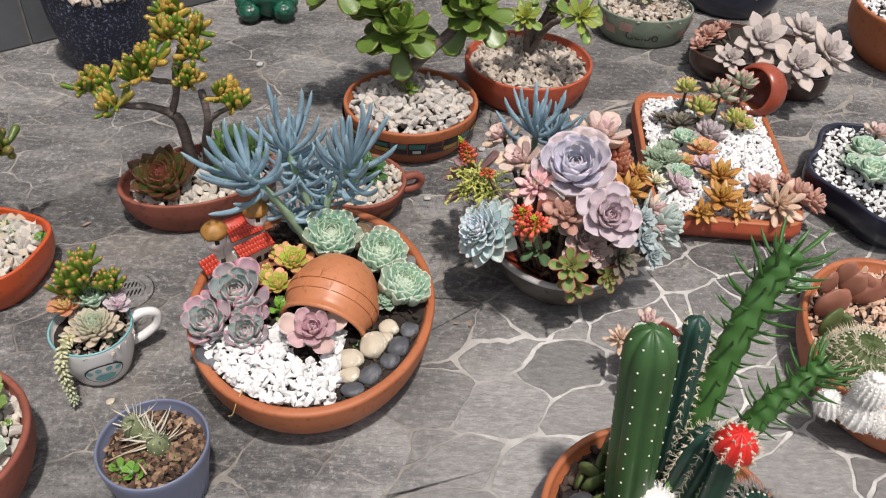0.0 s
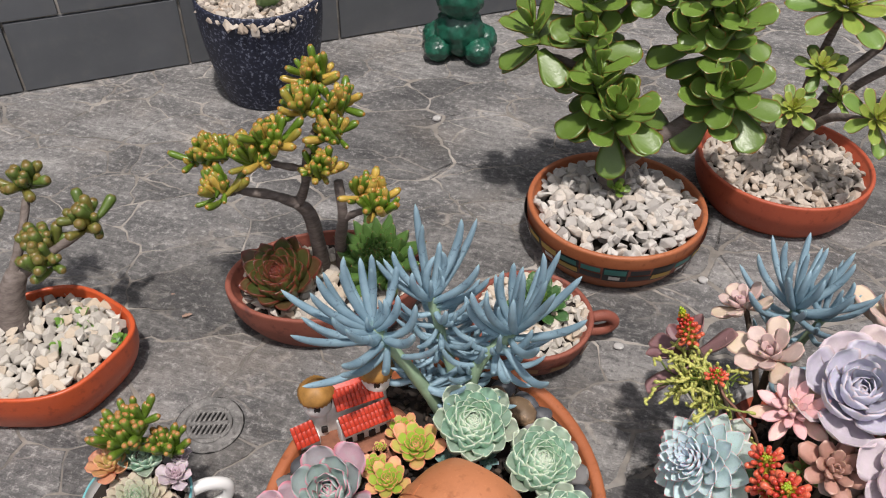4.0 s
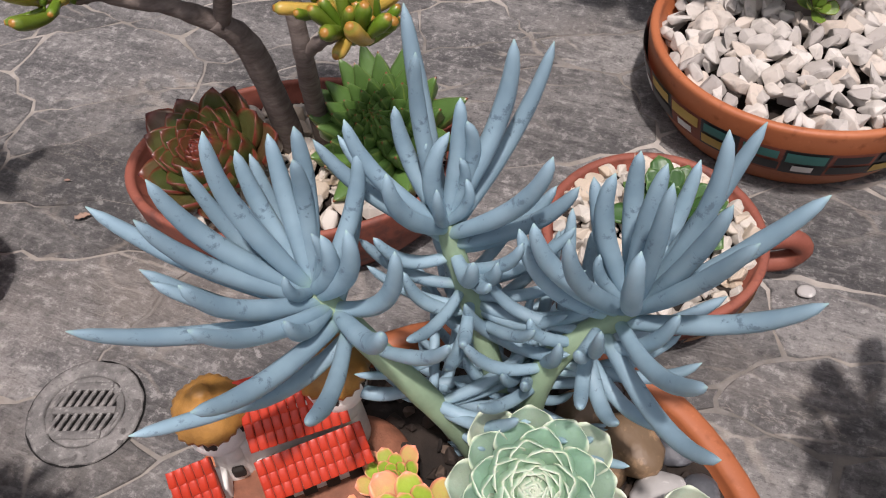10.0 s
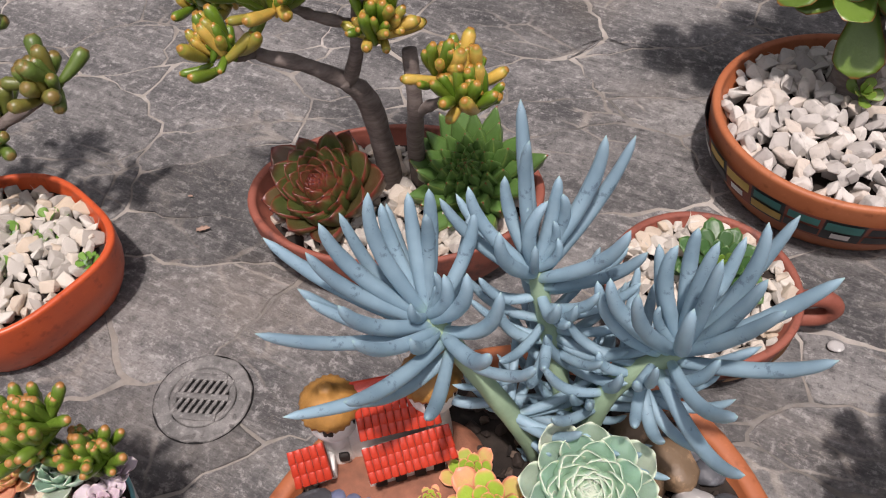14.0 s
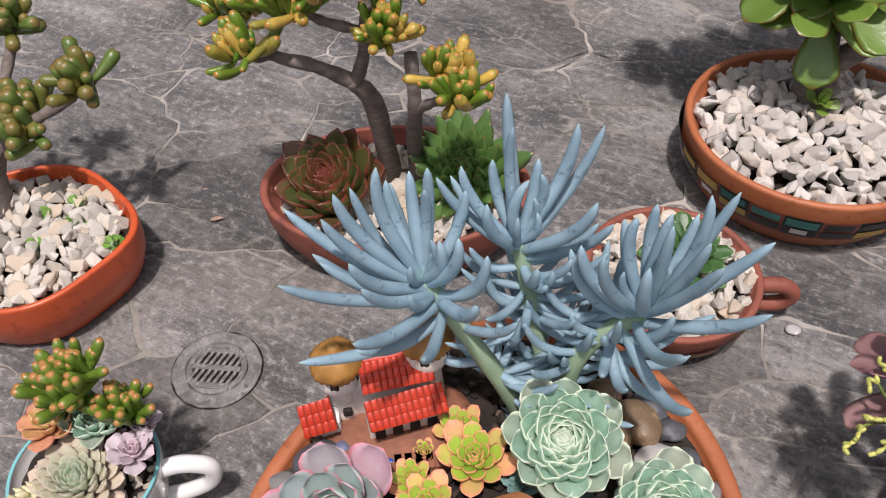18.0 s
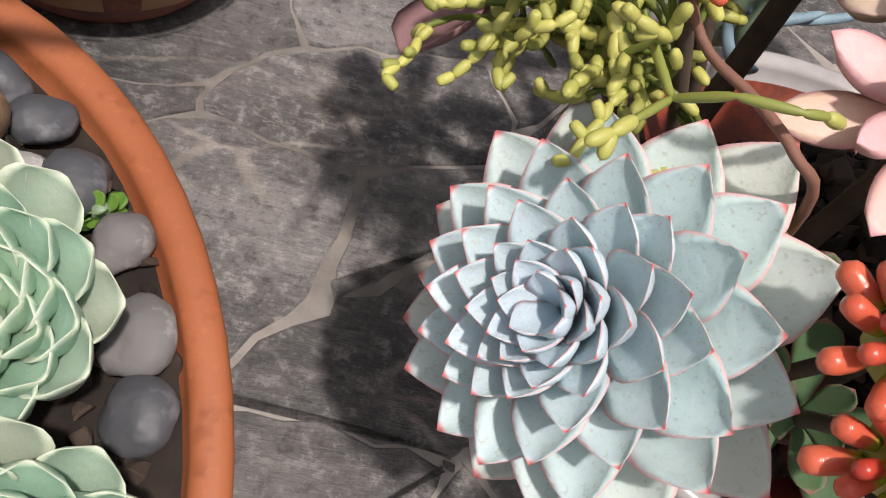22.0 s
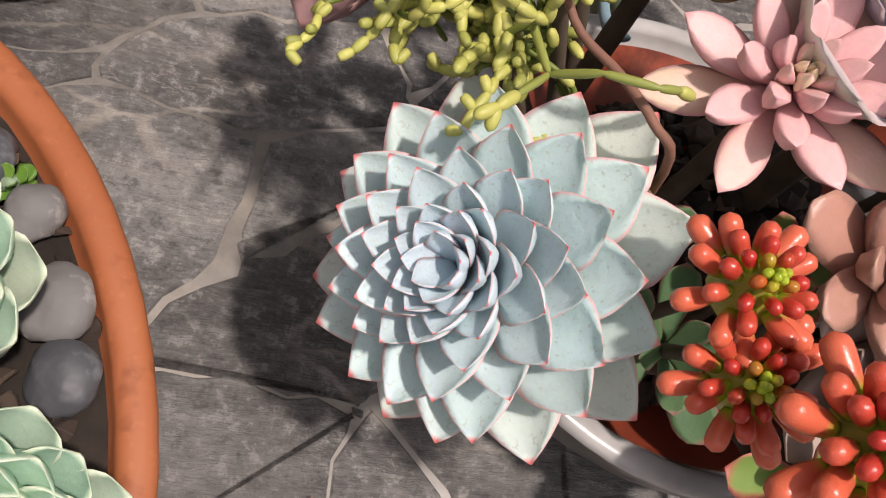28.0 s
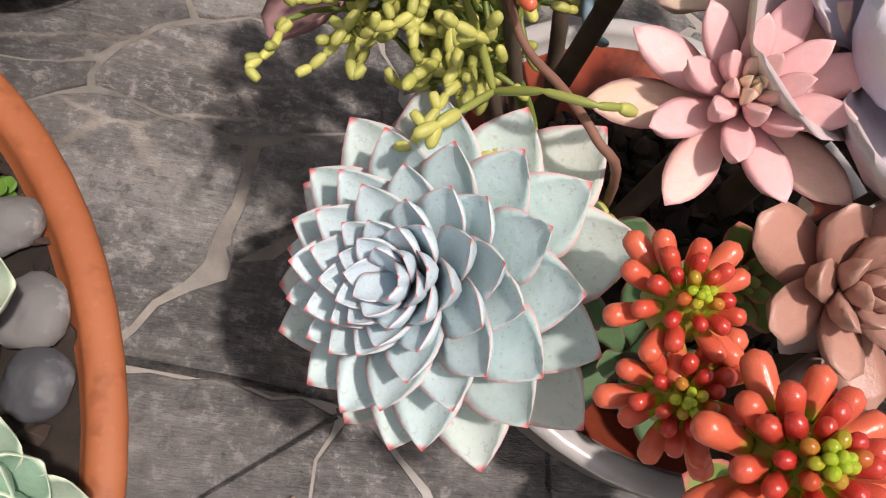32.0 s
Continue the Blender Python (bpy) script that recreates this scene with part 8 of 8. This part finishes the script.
C["granite"].children[0].data.materials[0] = granite()
BROADL = fleshy("leaf_broad_cream_edge", (0.20, 0.34, 0.12), (0.24, 0.38, 0.14), (0.60, 0.46, 0.20), None, 0.86, 0.4)
S_BROAD = species("broad", BROADL, SPOON, 8, dict(e0=20, e1=70, lmin=0.7, rise=0.3, r0=0.06), name="houseplant", w=0.5, thick=0.05, cup=0.2)
plant(S_BROAD, "broad-leaved plant with cream leaf margins", (-0.76, 1.87, 0.26), (0, -0.1, 1), 0.13, root=(-0.76, 1.87, 0.19))

# ---- green glazed figure ----
GREENGLAZE = plain("dark_green_glaze", (0.012, 0.09, 0.055), 0.3, 0.5, 45, 0.9, 0.3)


def lump_figure():
    """A squat seated animal figure, one plain mesh of swollen lumps."""
    bm = bmesh.new()
    for (x, y, z), r, sc in (((0, 0, 0.055), 0.055, (1, 0.9, 1.05)), ((0, -0.012, 0.135), 0.046, (1.1, 0.9, 0.95)), ((-0.045, -0.035, 0.028), 0.030, (1, 1.1, 0.9)), ((0.045, -0.035, 0.028), 0.030, (1, 1.1, 0.9)), ((-0.05, 0.02, 0.03), 0.034, (1, 1, 0.9)), ((0.05, 0.02, 0.03), 0.034, (1, 1, 0.9)), ((-0.024, -0.03, 0.165), 0.018, (1, 1, 1)), ((0.024, -0.03, 0.165), 0.018, (1, 1, 1))):
        res = bmesh.ops.create_icosphere(bm, subdivisions=4, radius=r)
        for v in res["verts"]:
            n_ = v.co.normalized()
            k = 1 + 0.07 * math.sin(34 * n_.x + 20 * n_.z + 6 * noise.noise(n_ * 3))
            v.co = Vector((v.co.x * sc[0] * k + x, v.co.y * sc[1] * k + y, v.co.z * sc[2] * k + z))
            v.co.z = max(v.co.z, 0.0)
    me = bpy.data.meshes.new("garden_figure")
    bm.to_mesh(me)
    bm.free()
    me.materials.append(GREENGLAZE)
    me.polygons.foreach_set("use_smooth", [True] * len(me.polygons))
    ob = new("garden_figure", me)
    ob.matrix_basis = pose(-0.425, 2.135, 0.001, 0, 0, 10)
    tagged(ob, "squat dark green glazed animal garden figure", "statue")


lump_figure()

# ---- cacti ----
def cactus_skin(name, a, b, rough=0.45):
    n = Nodes(name, rough)
    c = n.ramp(n.noise(18.0, 5), (0.3, a), (0.7, b))
    n.colour(c).bump(n.noise(90.0, 3), 0.15, 0.001)
    return n.m


CG = cactus_skin("cactus_green", (0.026, 0.080, 0.022), (0.045, 0.115, 0.034))
CD = cactus_skin("cactus_dark", (0.012, 0.045, 0.035), (0.02, 0.07, 0.05))
CE = cactus_skin("cactus_bright", (0.04, 0.115, 0.025), (0.06, 0.165, 0.035))
CO = cactus_skin("cactus_olive", (0.06, 0.09, 0.025), (0.10, 0.13, 0.04), 0.6)
CR = cactus_skin("cactus_red", (0.55, 0.015, 0.012), (0.68, 0.03, 0.02), 0.4)
AREOLE = plain("pale_areole", (0.66, 0.64, 0.52), 0.9, 0.1)
SPINE = plain("pale_spine", (0.62, 0.56, 0.42), 0.6, 0.2)
SPINE_D = plain("dark_spine", (0.10, 0.07, 0.05), 0.6, 0.2)
WOOL = plain("white_wool", (0.78, 0.77, 0.74), 0.95, 0.1, 90, 0.9)


def ribbed(th, name, at, axis, h, r, ribs, depth, mat, arm=AREOLE, dots=9, spine=0.0, smat=SPINE, seed=1, dome=0.35, dot=0.0022):
    """A ribbed cactus body with areoles, and spines if any, down its ribs."""
    rr = random.Random(seed)
    seg, rows = ribs * 8, 22
    vs, fs = [], []
    t = Matrix.Translation(at) @ frame_to(axis)

    def rad(f):
        return r * (0.86 + 0.14 * min(1, f * 4)) * (1 if f < 1 - dome else math.sqrt(max(0.0, 1 - ((f - 1 + dome) / dome) ** 2)))
    for j in range(rows + 1):
        f = 1 - (1 - j / rows) ** 1.6
        for k in range(seg):
            a = 2 * math.pi * k / seg
            w = abs(math.cos(ribs * a / 2)) ** 0.7
            q = rad(min(f, 0.9995)) * (1 - depth + depth * w)
            vs.append((q * math.cos(a), q * math.sin(a), h * f - (1 - w) * depth * r * 0.4 * (f > 0.9)))
    for j in range(rows):
        for k in range(seg):
            a, b = j * seg + k, j * seg + (k + 1) % seg
            fs.append((a, b, b + seg, a + seg))
    fs.append(tuple(range(rows * seg, (rows + 1) * seg)))
    body = child(name, mesh_of(name, vs, fs, mat), th, t)
    ico = bmesh.new()
    bmesh.ops.create_icosphere(ico, subdivisions=1, radius=1.0)
    idata = (np.array([v.co[:] for v in ico.verts]), [tuple(v.index for v in g.verts) for g in ico.faces], np.zeros((len(ico.verts), 2)))
    ico.free()
    sp = tube_data([(0, 0, 0), (0.5, 0, 0), (1, 0, 0)], [0.045, 0.03, 0.004], 4)
    hd, hs = Heap(), Heap()
    for k in range(ribs):
        a = 2 * math.pi * k / ribs
        for i in range(dots):
            f = (i + 0.5) / dots
            p = Vector((rad(f) * math.cos(a), rad(f) * math.sin(a), h * f))
            hd.add(idata, Matrix.Translation(p) @ Matrix.Diagonal((dot, dot, dot, 1)))
            if spine:
                for _ in range(7):
                    d = Vector((math.cos(a) + rr.uniform(-0.9, 0.9), math.sin(a) + rr.uniform(-0.9, 0.9), rr.uniform(-0.8, 0.9) + (f > 0.9)))
                    hs.add(sp, Matrix.Translation(p) @ d.to_track_quat("X", "Z").to_matrix().to_4x4() @ Matrix.Diagonal((spine * rr.uniform(0.6, 1.2), 0.014, 0.014, 1)))
    ob = child("areoles", hd.mesh("areoles", arm), body)
    ob["kind"] = "stuff"
    if spine:
        ob = child("spines", hs.mesh("spines", smat), body)
        ob["kind"] = "stuff"
    return body


def cactus_thing(name, label, at, group="cacti in the bowl"):
    return thing(name, label, "cactus", at, group)


c1 = cactus_thing("column_cactus", "tall smooth green column cactus with pale dots", (0.300, 0.612, 0.065))
ribbed(c1, "stem", (0, 0, 0), (-0.085, 0.055, 1), 0.335, 0.032, 7, 0.16, CG, dots=12, dome=0.13, dot=0.0016)
c2 = cactus_thing("column_cactus", "slender dark blue-green column cactus with short spines", (0.345, 0.638, 0.065))
ribbed(c2, "stem", (0, 0, 0), (-0.03, 0.10, 1), 0.315, 0.017, 5, 0.22, CD, dots=22, spine=0.008, dome=0.06, seed=3, dot=0.0012)
c3 = cactus_thing("ribbed_cactus", "short olive ribbed cactus with pale spines", (0.360, 0.622, 0.065))
ribbed(c3, "stem", (0, 0, 0), (0.1, 0.0, 1), 0.17, 0.026, 7, 0.22, CD, dots=14, spine=0.010, seed=4, dot=0.0014)
c4 = cactus_thing("moon_cactus", "red grafted moon cactus on a green stock", (0.392, 0.588, 0.065))
ribbed(c4, "stock", (0, 0, 0), (-0.02, -0.02, 1), 0.185, 0.015, 3, 0.25, CD, dots=6, dome=0.05, dot=0.001)
ribbed(c4, "red_head", (-0.004, -0.006, 0.182), (-0.05, -0.15, 1), 0.042, 0.026, 9, 0.16, CR, dots=6, spine=0.007, dome=0.75, seed=6, dot=0.0016)
c5 = cactus_thing("barrel_cactus", "dark barrel cactus bristling with grey spines", (0.455, 0.592, 0.070))
ribbed(c5, "body", (0, 0, 0), (0, -0.1, 1), 0.065, 0.042, 14, 0.16, CD, dots=7, spine=0.022, smat=plain("grey_spine", (0.30, 0.27, 0.25), 0.6, 0.2), dome=0.8, seed=7)
c6 = cactus_thing("woolly_cactus", "white woolly ball cactus in the bowl", (0.325, 0.588, 0.070))
ribbed(c6, "body", (0, 0, 0), (0, 0, 1), 0.07, 0.040, 16, 0.05, WOOL, dots=9, spine=0.008, smat=WOOL, dome=0.8, seed=8, arm=WOOL)
c6b = cactus_thing("spiny_cactus", "low dark cactus with long pale spines", (0.395, 0.555, 0.070))
ribbed(c6b, "body", (0, 0, 0), (0, 0, 1), 0.06, 0.035, 12, 0.14, CO, dots=7, spine=0.024, dome=0.8, seed=18)

# leafy cylindrical cactus
SPIKE = leaf_mesh("leaf", CE, LANCE, w=0.13, thick=0.11, cup=0.0, curl=0.12, nu=4, nv=6)


def leafy_cactus(label, at, pts, r0, r1, n, L, seed):
    rr = random.Random(seed)
    th = cactus_thing("leafy_cactus", label, at)
    o = Vector(at)
    line = bend([Vector(p) - o for p in pts], 14)
    k = len(line)
    radii = [r0 + (r1 - r0) * abs(i / (k - 1) - 0.0) + 0.0012 * math.sin(i * 1.4) for i in range(k)]
    radii[-1] *= 0.4
    v, f, u = tube_data(line, radii, 14)
    for i in range(len(v)):
        s = 1 + 0.07 * math.sin(i * 2.1)
        c = np.array(line[i // 14][:])
        v[i] = c + (v[i] - c) * s
    child("stem", mesh_of("stem", v, f, CE, uvs=u), th)
    for i in range(n):
        fpos = 0.18 + 0.82 * (i / n) ** 0.9
        q = min(k - 2, int(fpos * (k - 1)))
        d = (line[q + 1] - line[q]).normalized()
        ln = L * (0.25 + 0.75 * fpos) * rr.uniform(0.75, 1.15)
        e = 12 + 45 * max(0, fpos - 0.75) * 3
        m = Matrix.Translation(line[q]) @ frame_to(d) @ Matrix.Rotation(2.39996 * i, 4, "Z") @ Matrix.Translation((radii[q] * 0.9, 0, 0)) @ Matrix.Rotation(-radians(e + rr.uniform(-8, 12)), 4, "Y") @ Matrix.Diagonal((ln, ln, ln, 1))
        child("leaf", SPIKE, th, m)
    return th


leafy_cactus("tall leafy cylindrical cactus with green needle leaves", (0.378, 0.655, 0.065), [(0.378, 0.655, 0.065), (0.376, 0.668, 0.16), (0.398, 0.695, 0.27), (0.425, 0.722, 0.36), (0.452, 0.742, 0.425)], 0.019, 0.017, 84, 0.050, 11)
leafy_cactus("shorter leafy cylindrical cactus leaning outward", (0.430, 0.640, 0.065), [(0.430, 0.640, 0.065), (0.432, 0.648, 0.16), (0.455, 0.660, 0.225), (0.487, 0.668, 0.268), (0.515, 0.676, 0.302)], 0.016, 0.014, 64, 0.042, 12)


def pads(label, at, specs, mat, group="cacti in the bowl"):
    th = cactus_thing("prickly_pear", label, at, group)
    for (x, y, z), rz, tilt, w, h in specs:
        bm = bmesh.new()
        bmesh.ops.create_icosphere(bm, subdivisions=3, radius=1.0)
        for v in bm.verts:
            k = 1 + 0.08 * noise.noise(v.co * 2 + Vector((x * 90, 0, 0)))
            v.co = Vector((v.co.x * w * k, v.co.y * w * 0.32 * k, (v.co.z + 0.9) * h * k))
        put(part("pad", bm, mat, th), pose(x, y, z, tilt, 0, rz))
    return th


pads("small bumpy olive prickly pear pads", (0.262, 0.642, 0.065), [((0, 0, 0), 20, 8, 0.022, 0.026), ((0.006, 0.004, 0.044), 50, -6, 0.018, 0.022), ((-0.012, 0.0, 0.036), -20, 12, 0.015, 0.018), ((0.012, 0.004, 0.078), 10, 4, 0.017, 0.021), ((-0.024, 0.004, 0.006), 70, 10, 0.014, 0.016), ((0.0, -0.022, 0.0), 30, 10, 0.016, 0.018)], CO)
IVY = fleshy("leaf_weed", (0.10, 0.26, 0.05), (0.14, 0.30, 0.06), (0.12, 0.28, 0.06), None, 0.95, 0.45)
S_IVY = species("ivy", IVY, ROUND, 7, dict(e0=0, e1=60, lmin=0.6, rise=0.8, r0=0.1), name="seedling", w=0.85, thick=0.03, cup=0.12, nu=4, nv=6)
plant(S_IVY, "green heart-leaved weed among the cacti", (0.372, 0.600, 0.125), (0.1, -0.5, 1), 0.034, root=(0.372, 0.61, 0.07), mat=STEM_GREEN)
plant(S_IVY, "small green weed among the cacti", (0.345, 0.605, 0.135), (-0.1, -0.3, 1), 0.024, root=(0.35, 0.61, 0.07), mat=STEM_GREEN)
river_stone("dark grey stone in the cactus bowl", (0.235, 0.602, 0.075), 0.026, R_DARK, 0.8, 1.1, 10, "stones in the cactus bowl")

# trough on the far side
PINKSKIN = cactus_skin("cactus_pink_brown", (0.22, 0.08, 0.05), (0.34, 0.15, 0.10), 0.6)
pads("pinkish brown bumpy cactus pads with green tips", (0.700, 0.985, 0.07), [((0, 0, 0), 10, 0, 0.032, 0.034), ((-0.018, 0.006, 0.05), 20, 0, 0.018, 0.024), ((0.022, 0.008, 0.045), -10, 0, 0.022, 0.026), ((0.004, 0.01, 0.07), 0, 0, 0.018, 0.024)], PINKSKIN, "cacti in the trough")
pads("brown lumpy cactus in the trough", (0.778, 1.02, 0.07), [((0, 0, 0), 10, 0, 0.034, 0.03), ((0.025, 0.01, 0.02), 40, 0, 0.026, 0.026), ((-0.02, 0.0, 0.03), -20, 0, 0.02, 0.02)], PINKSKIN, "cacti in the trough")
pads("green prickly pear pad in the trough", (0.684, 0.945, 0.07), [((0, 0, 0), 30, 0, 0.026, 0.03), ((0.022, 0.006, 0.0), -20, 0, 0.018, 0.022)], CO, "cacti in the trough")
m1 = cactus_thing("ball_cactus", "wide ball cactus under pale interlaced spines", (0.705, 0.865, 0.065), "cacti in the trough")
ribbed(m1, "body", (0, 0, 0), (0, 0, 1), 0.075, 0.058, 20, 0.10, CO, dots=9, spine=0.016, dome=0.8, seed=21)
m2 = cactus_thing("white_cactus", "white furry stacked ball cactus", (0.672, 0.775, 0.065), "cacti in the trough")
ribbed(m2, "body", (0, 0, 0), (0, 0, 1), 0.055, 0.028, 16, 0.05, WOOL, dots=9, spine=0.006, smat=WOOL, dome=0.8, seed=22, arm=WOOL)
ribbed(m2, "top_ball", (0.0, 0.0, 0.048), (0, 0, 1), 0.05, 0.022, 16, 0.05, WOOL, dots=9, spine=0.006, smat=WOOL, dome=0.7, seed=23, arm=WOOL)
ribbed(m2, "side_ball", (-0.034, 0.016, 0.0), (-0.3, 0, 1), 0.04, 0.02, 14, 0.05, WOOL, dots=8, spine=0.006, smat=WOOL, dome=0.8, seed=24, arm=WOOL)
ribbed(m2, "side_ball", (0.026, -0.012, 0.0), (0.3, -0.2, 1), 0.034, 0.018, 14, 0.05, WOOL, dots=8, spine=0.006, smat=WOOL, dome=0.8, seed=25, arm=WOOL)
plant(S_MINT, "small mint rosette beside the trough wall", (0.66, 1.03, 0.10), (-0.2, -0.3, 1), 0.02, root=(0.665, 1.03, 0.07))

# nursery pot: ribs, and the spent paper-spined cactus
for k in range(44):
    a = 2 * math.pi * k / 44
    child("rib", tube_mesh("rib", PLASTIC, [(math.cos(a) * 0.0575, math.sin(a) * 0.0575, 0.004), (math.cos(a) * 0.0640, math.sin(a) * 0.0640, 0.05), (math.cos(a) * 0.0700, math.sin(a) * 0.0700, 0.092)], 0.0018, 0.0018, 2, 6), C["nursery"])
WITHERED = plain("withered_green_skin", (0.17, 0.20, 0.10), 0.75, 0.35, 70, 0.5)
PAPER = plain("papery_spine", (0.62, 0.58, 0.48), 0.8, 0.15)
PSP = leaf_mesh("spine", PAPER, LANCE, w=0.08, thick=0.02, cup=0.1, curl=0.25, nu=2, nv=5)
pcx = cactus_thing("paper_spine_cactus", "withered cactus with long papery white spines", (-0.352, 0.685, 0.085), "")
for (x, y, z), r, h in (((-0.006, 0.006, 0.0), 0.017, 0.045), ((0.028, -0.016, 0.0), 0.016, 0.036), ((0.01, -0.002, -0.004), 0.014, 0.03)):
    ribbed(pcx, "body", (x, y, z), (rng.uniform(-0.3, 0.3), 0, 1), h, r, 9, 0.08, WITHERED, dots=3, dome=0.6, dot=0.0010)
    for i in range(15):
        s = rng.uniform(0.022, 0.048)
        child("spine", PSP, pcx, Matrix.Translation((x, y, z + h * rng.uniform(0.4, 0.9))) @ Matrix.Rotation(rng.uniform(0, 6.28), 4, "Z") @ Matrix.Rotation(-radians(rng.uniform(-15, 75)), 4, "Y") @ Matrix.Diagonal((s, s, s, 1)))

# brown bowl near the edge of the walk
plant(S_MINT, "pale mint rosette in the brown bowl", (-0.565, 0.645, 0.115), (0.1, -0.2, 1), 0.052, n=36, root=(-0.57, 0.65, 0.08))
GREENR = fleshy("leaf_apple_green", (0.17, 0.27, 0.07), (0.22, 0.32, 0.10), (0.24, 0.32, 0.12), None, 0.9, 0.45)
S_GREENR = species("greenr", GREENR, SPOON, 30, dict(e0=15, e1=84, lmin=0.3, rise=0.4, r0=0.1), name="echeveria", w=0.62, thick=0.16, cup=0.3, curl=0.12)
plant(S_GREENR, "apple green upright rosette in the brown bowl", (-0.575, 0.715, 0.13), (0.05, -0.1, 1), 0.048, root=(-0.58, 0.715, 0.08))
plant(S_GREENR, "small green rosette in the brown bowl", (-0.60, 0.690, 0.105), (0.05, -0.1, 1), 0.03, root=(-0.60, 0.69, 0.08))
# dry string over the terracotta rim
ST = plain("dry_string", (0.50, 0.34, 0.14), 0.8, 0.2)
stg = thing("dry_strand", "dry yellow plant strand over the bowl rim", "strand", (-0.232, 0.752, 0.108))
child("strand", tube_mesh("strand", ST, [(0.008, 0.022, -0.002), (0.003, 0.004, 0.0), (-0.004, -0.010, -0.012), (-0.010, -0.014, -0.03), (-0.017, -0.014, -0.034)], 0.0011, 0.0008, 6, 6), stg)

# the mug and its planting stand a little back from the drain
C["mug"].matrix_basis = pose(-0.486, 0.886, 0.0) @ Matrix.Diagonal((1.0, 1.0, 1.06, 1))
for ob in list(scene.objects):
    if ob.get("group") == "succulents in the mug" or ob.name == "mug_grit":
        ob.location += Vector((0.002, 0.008, 0.006))
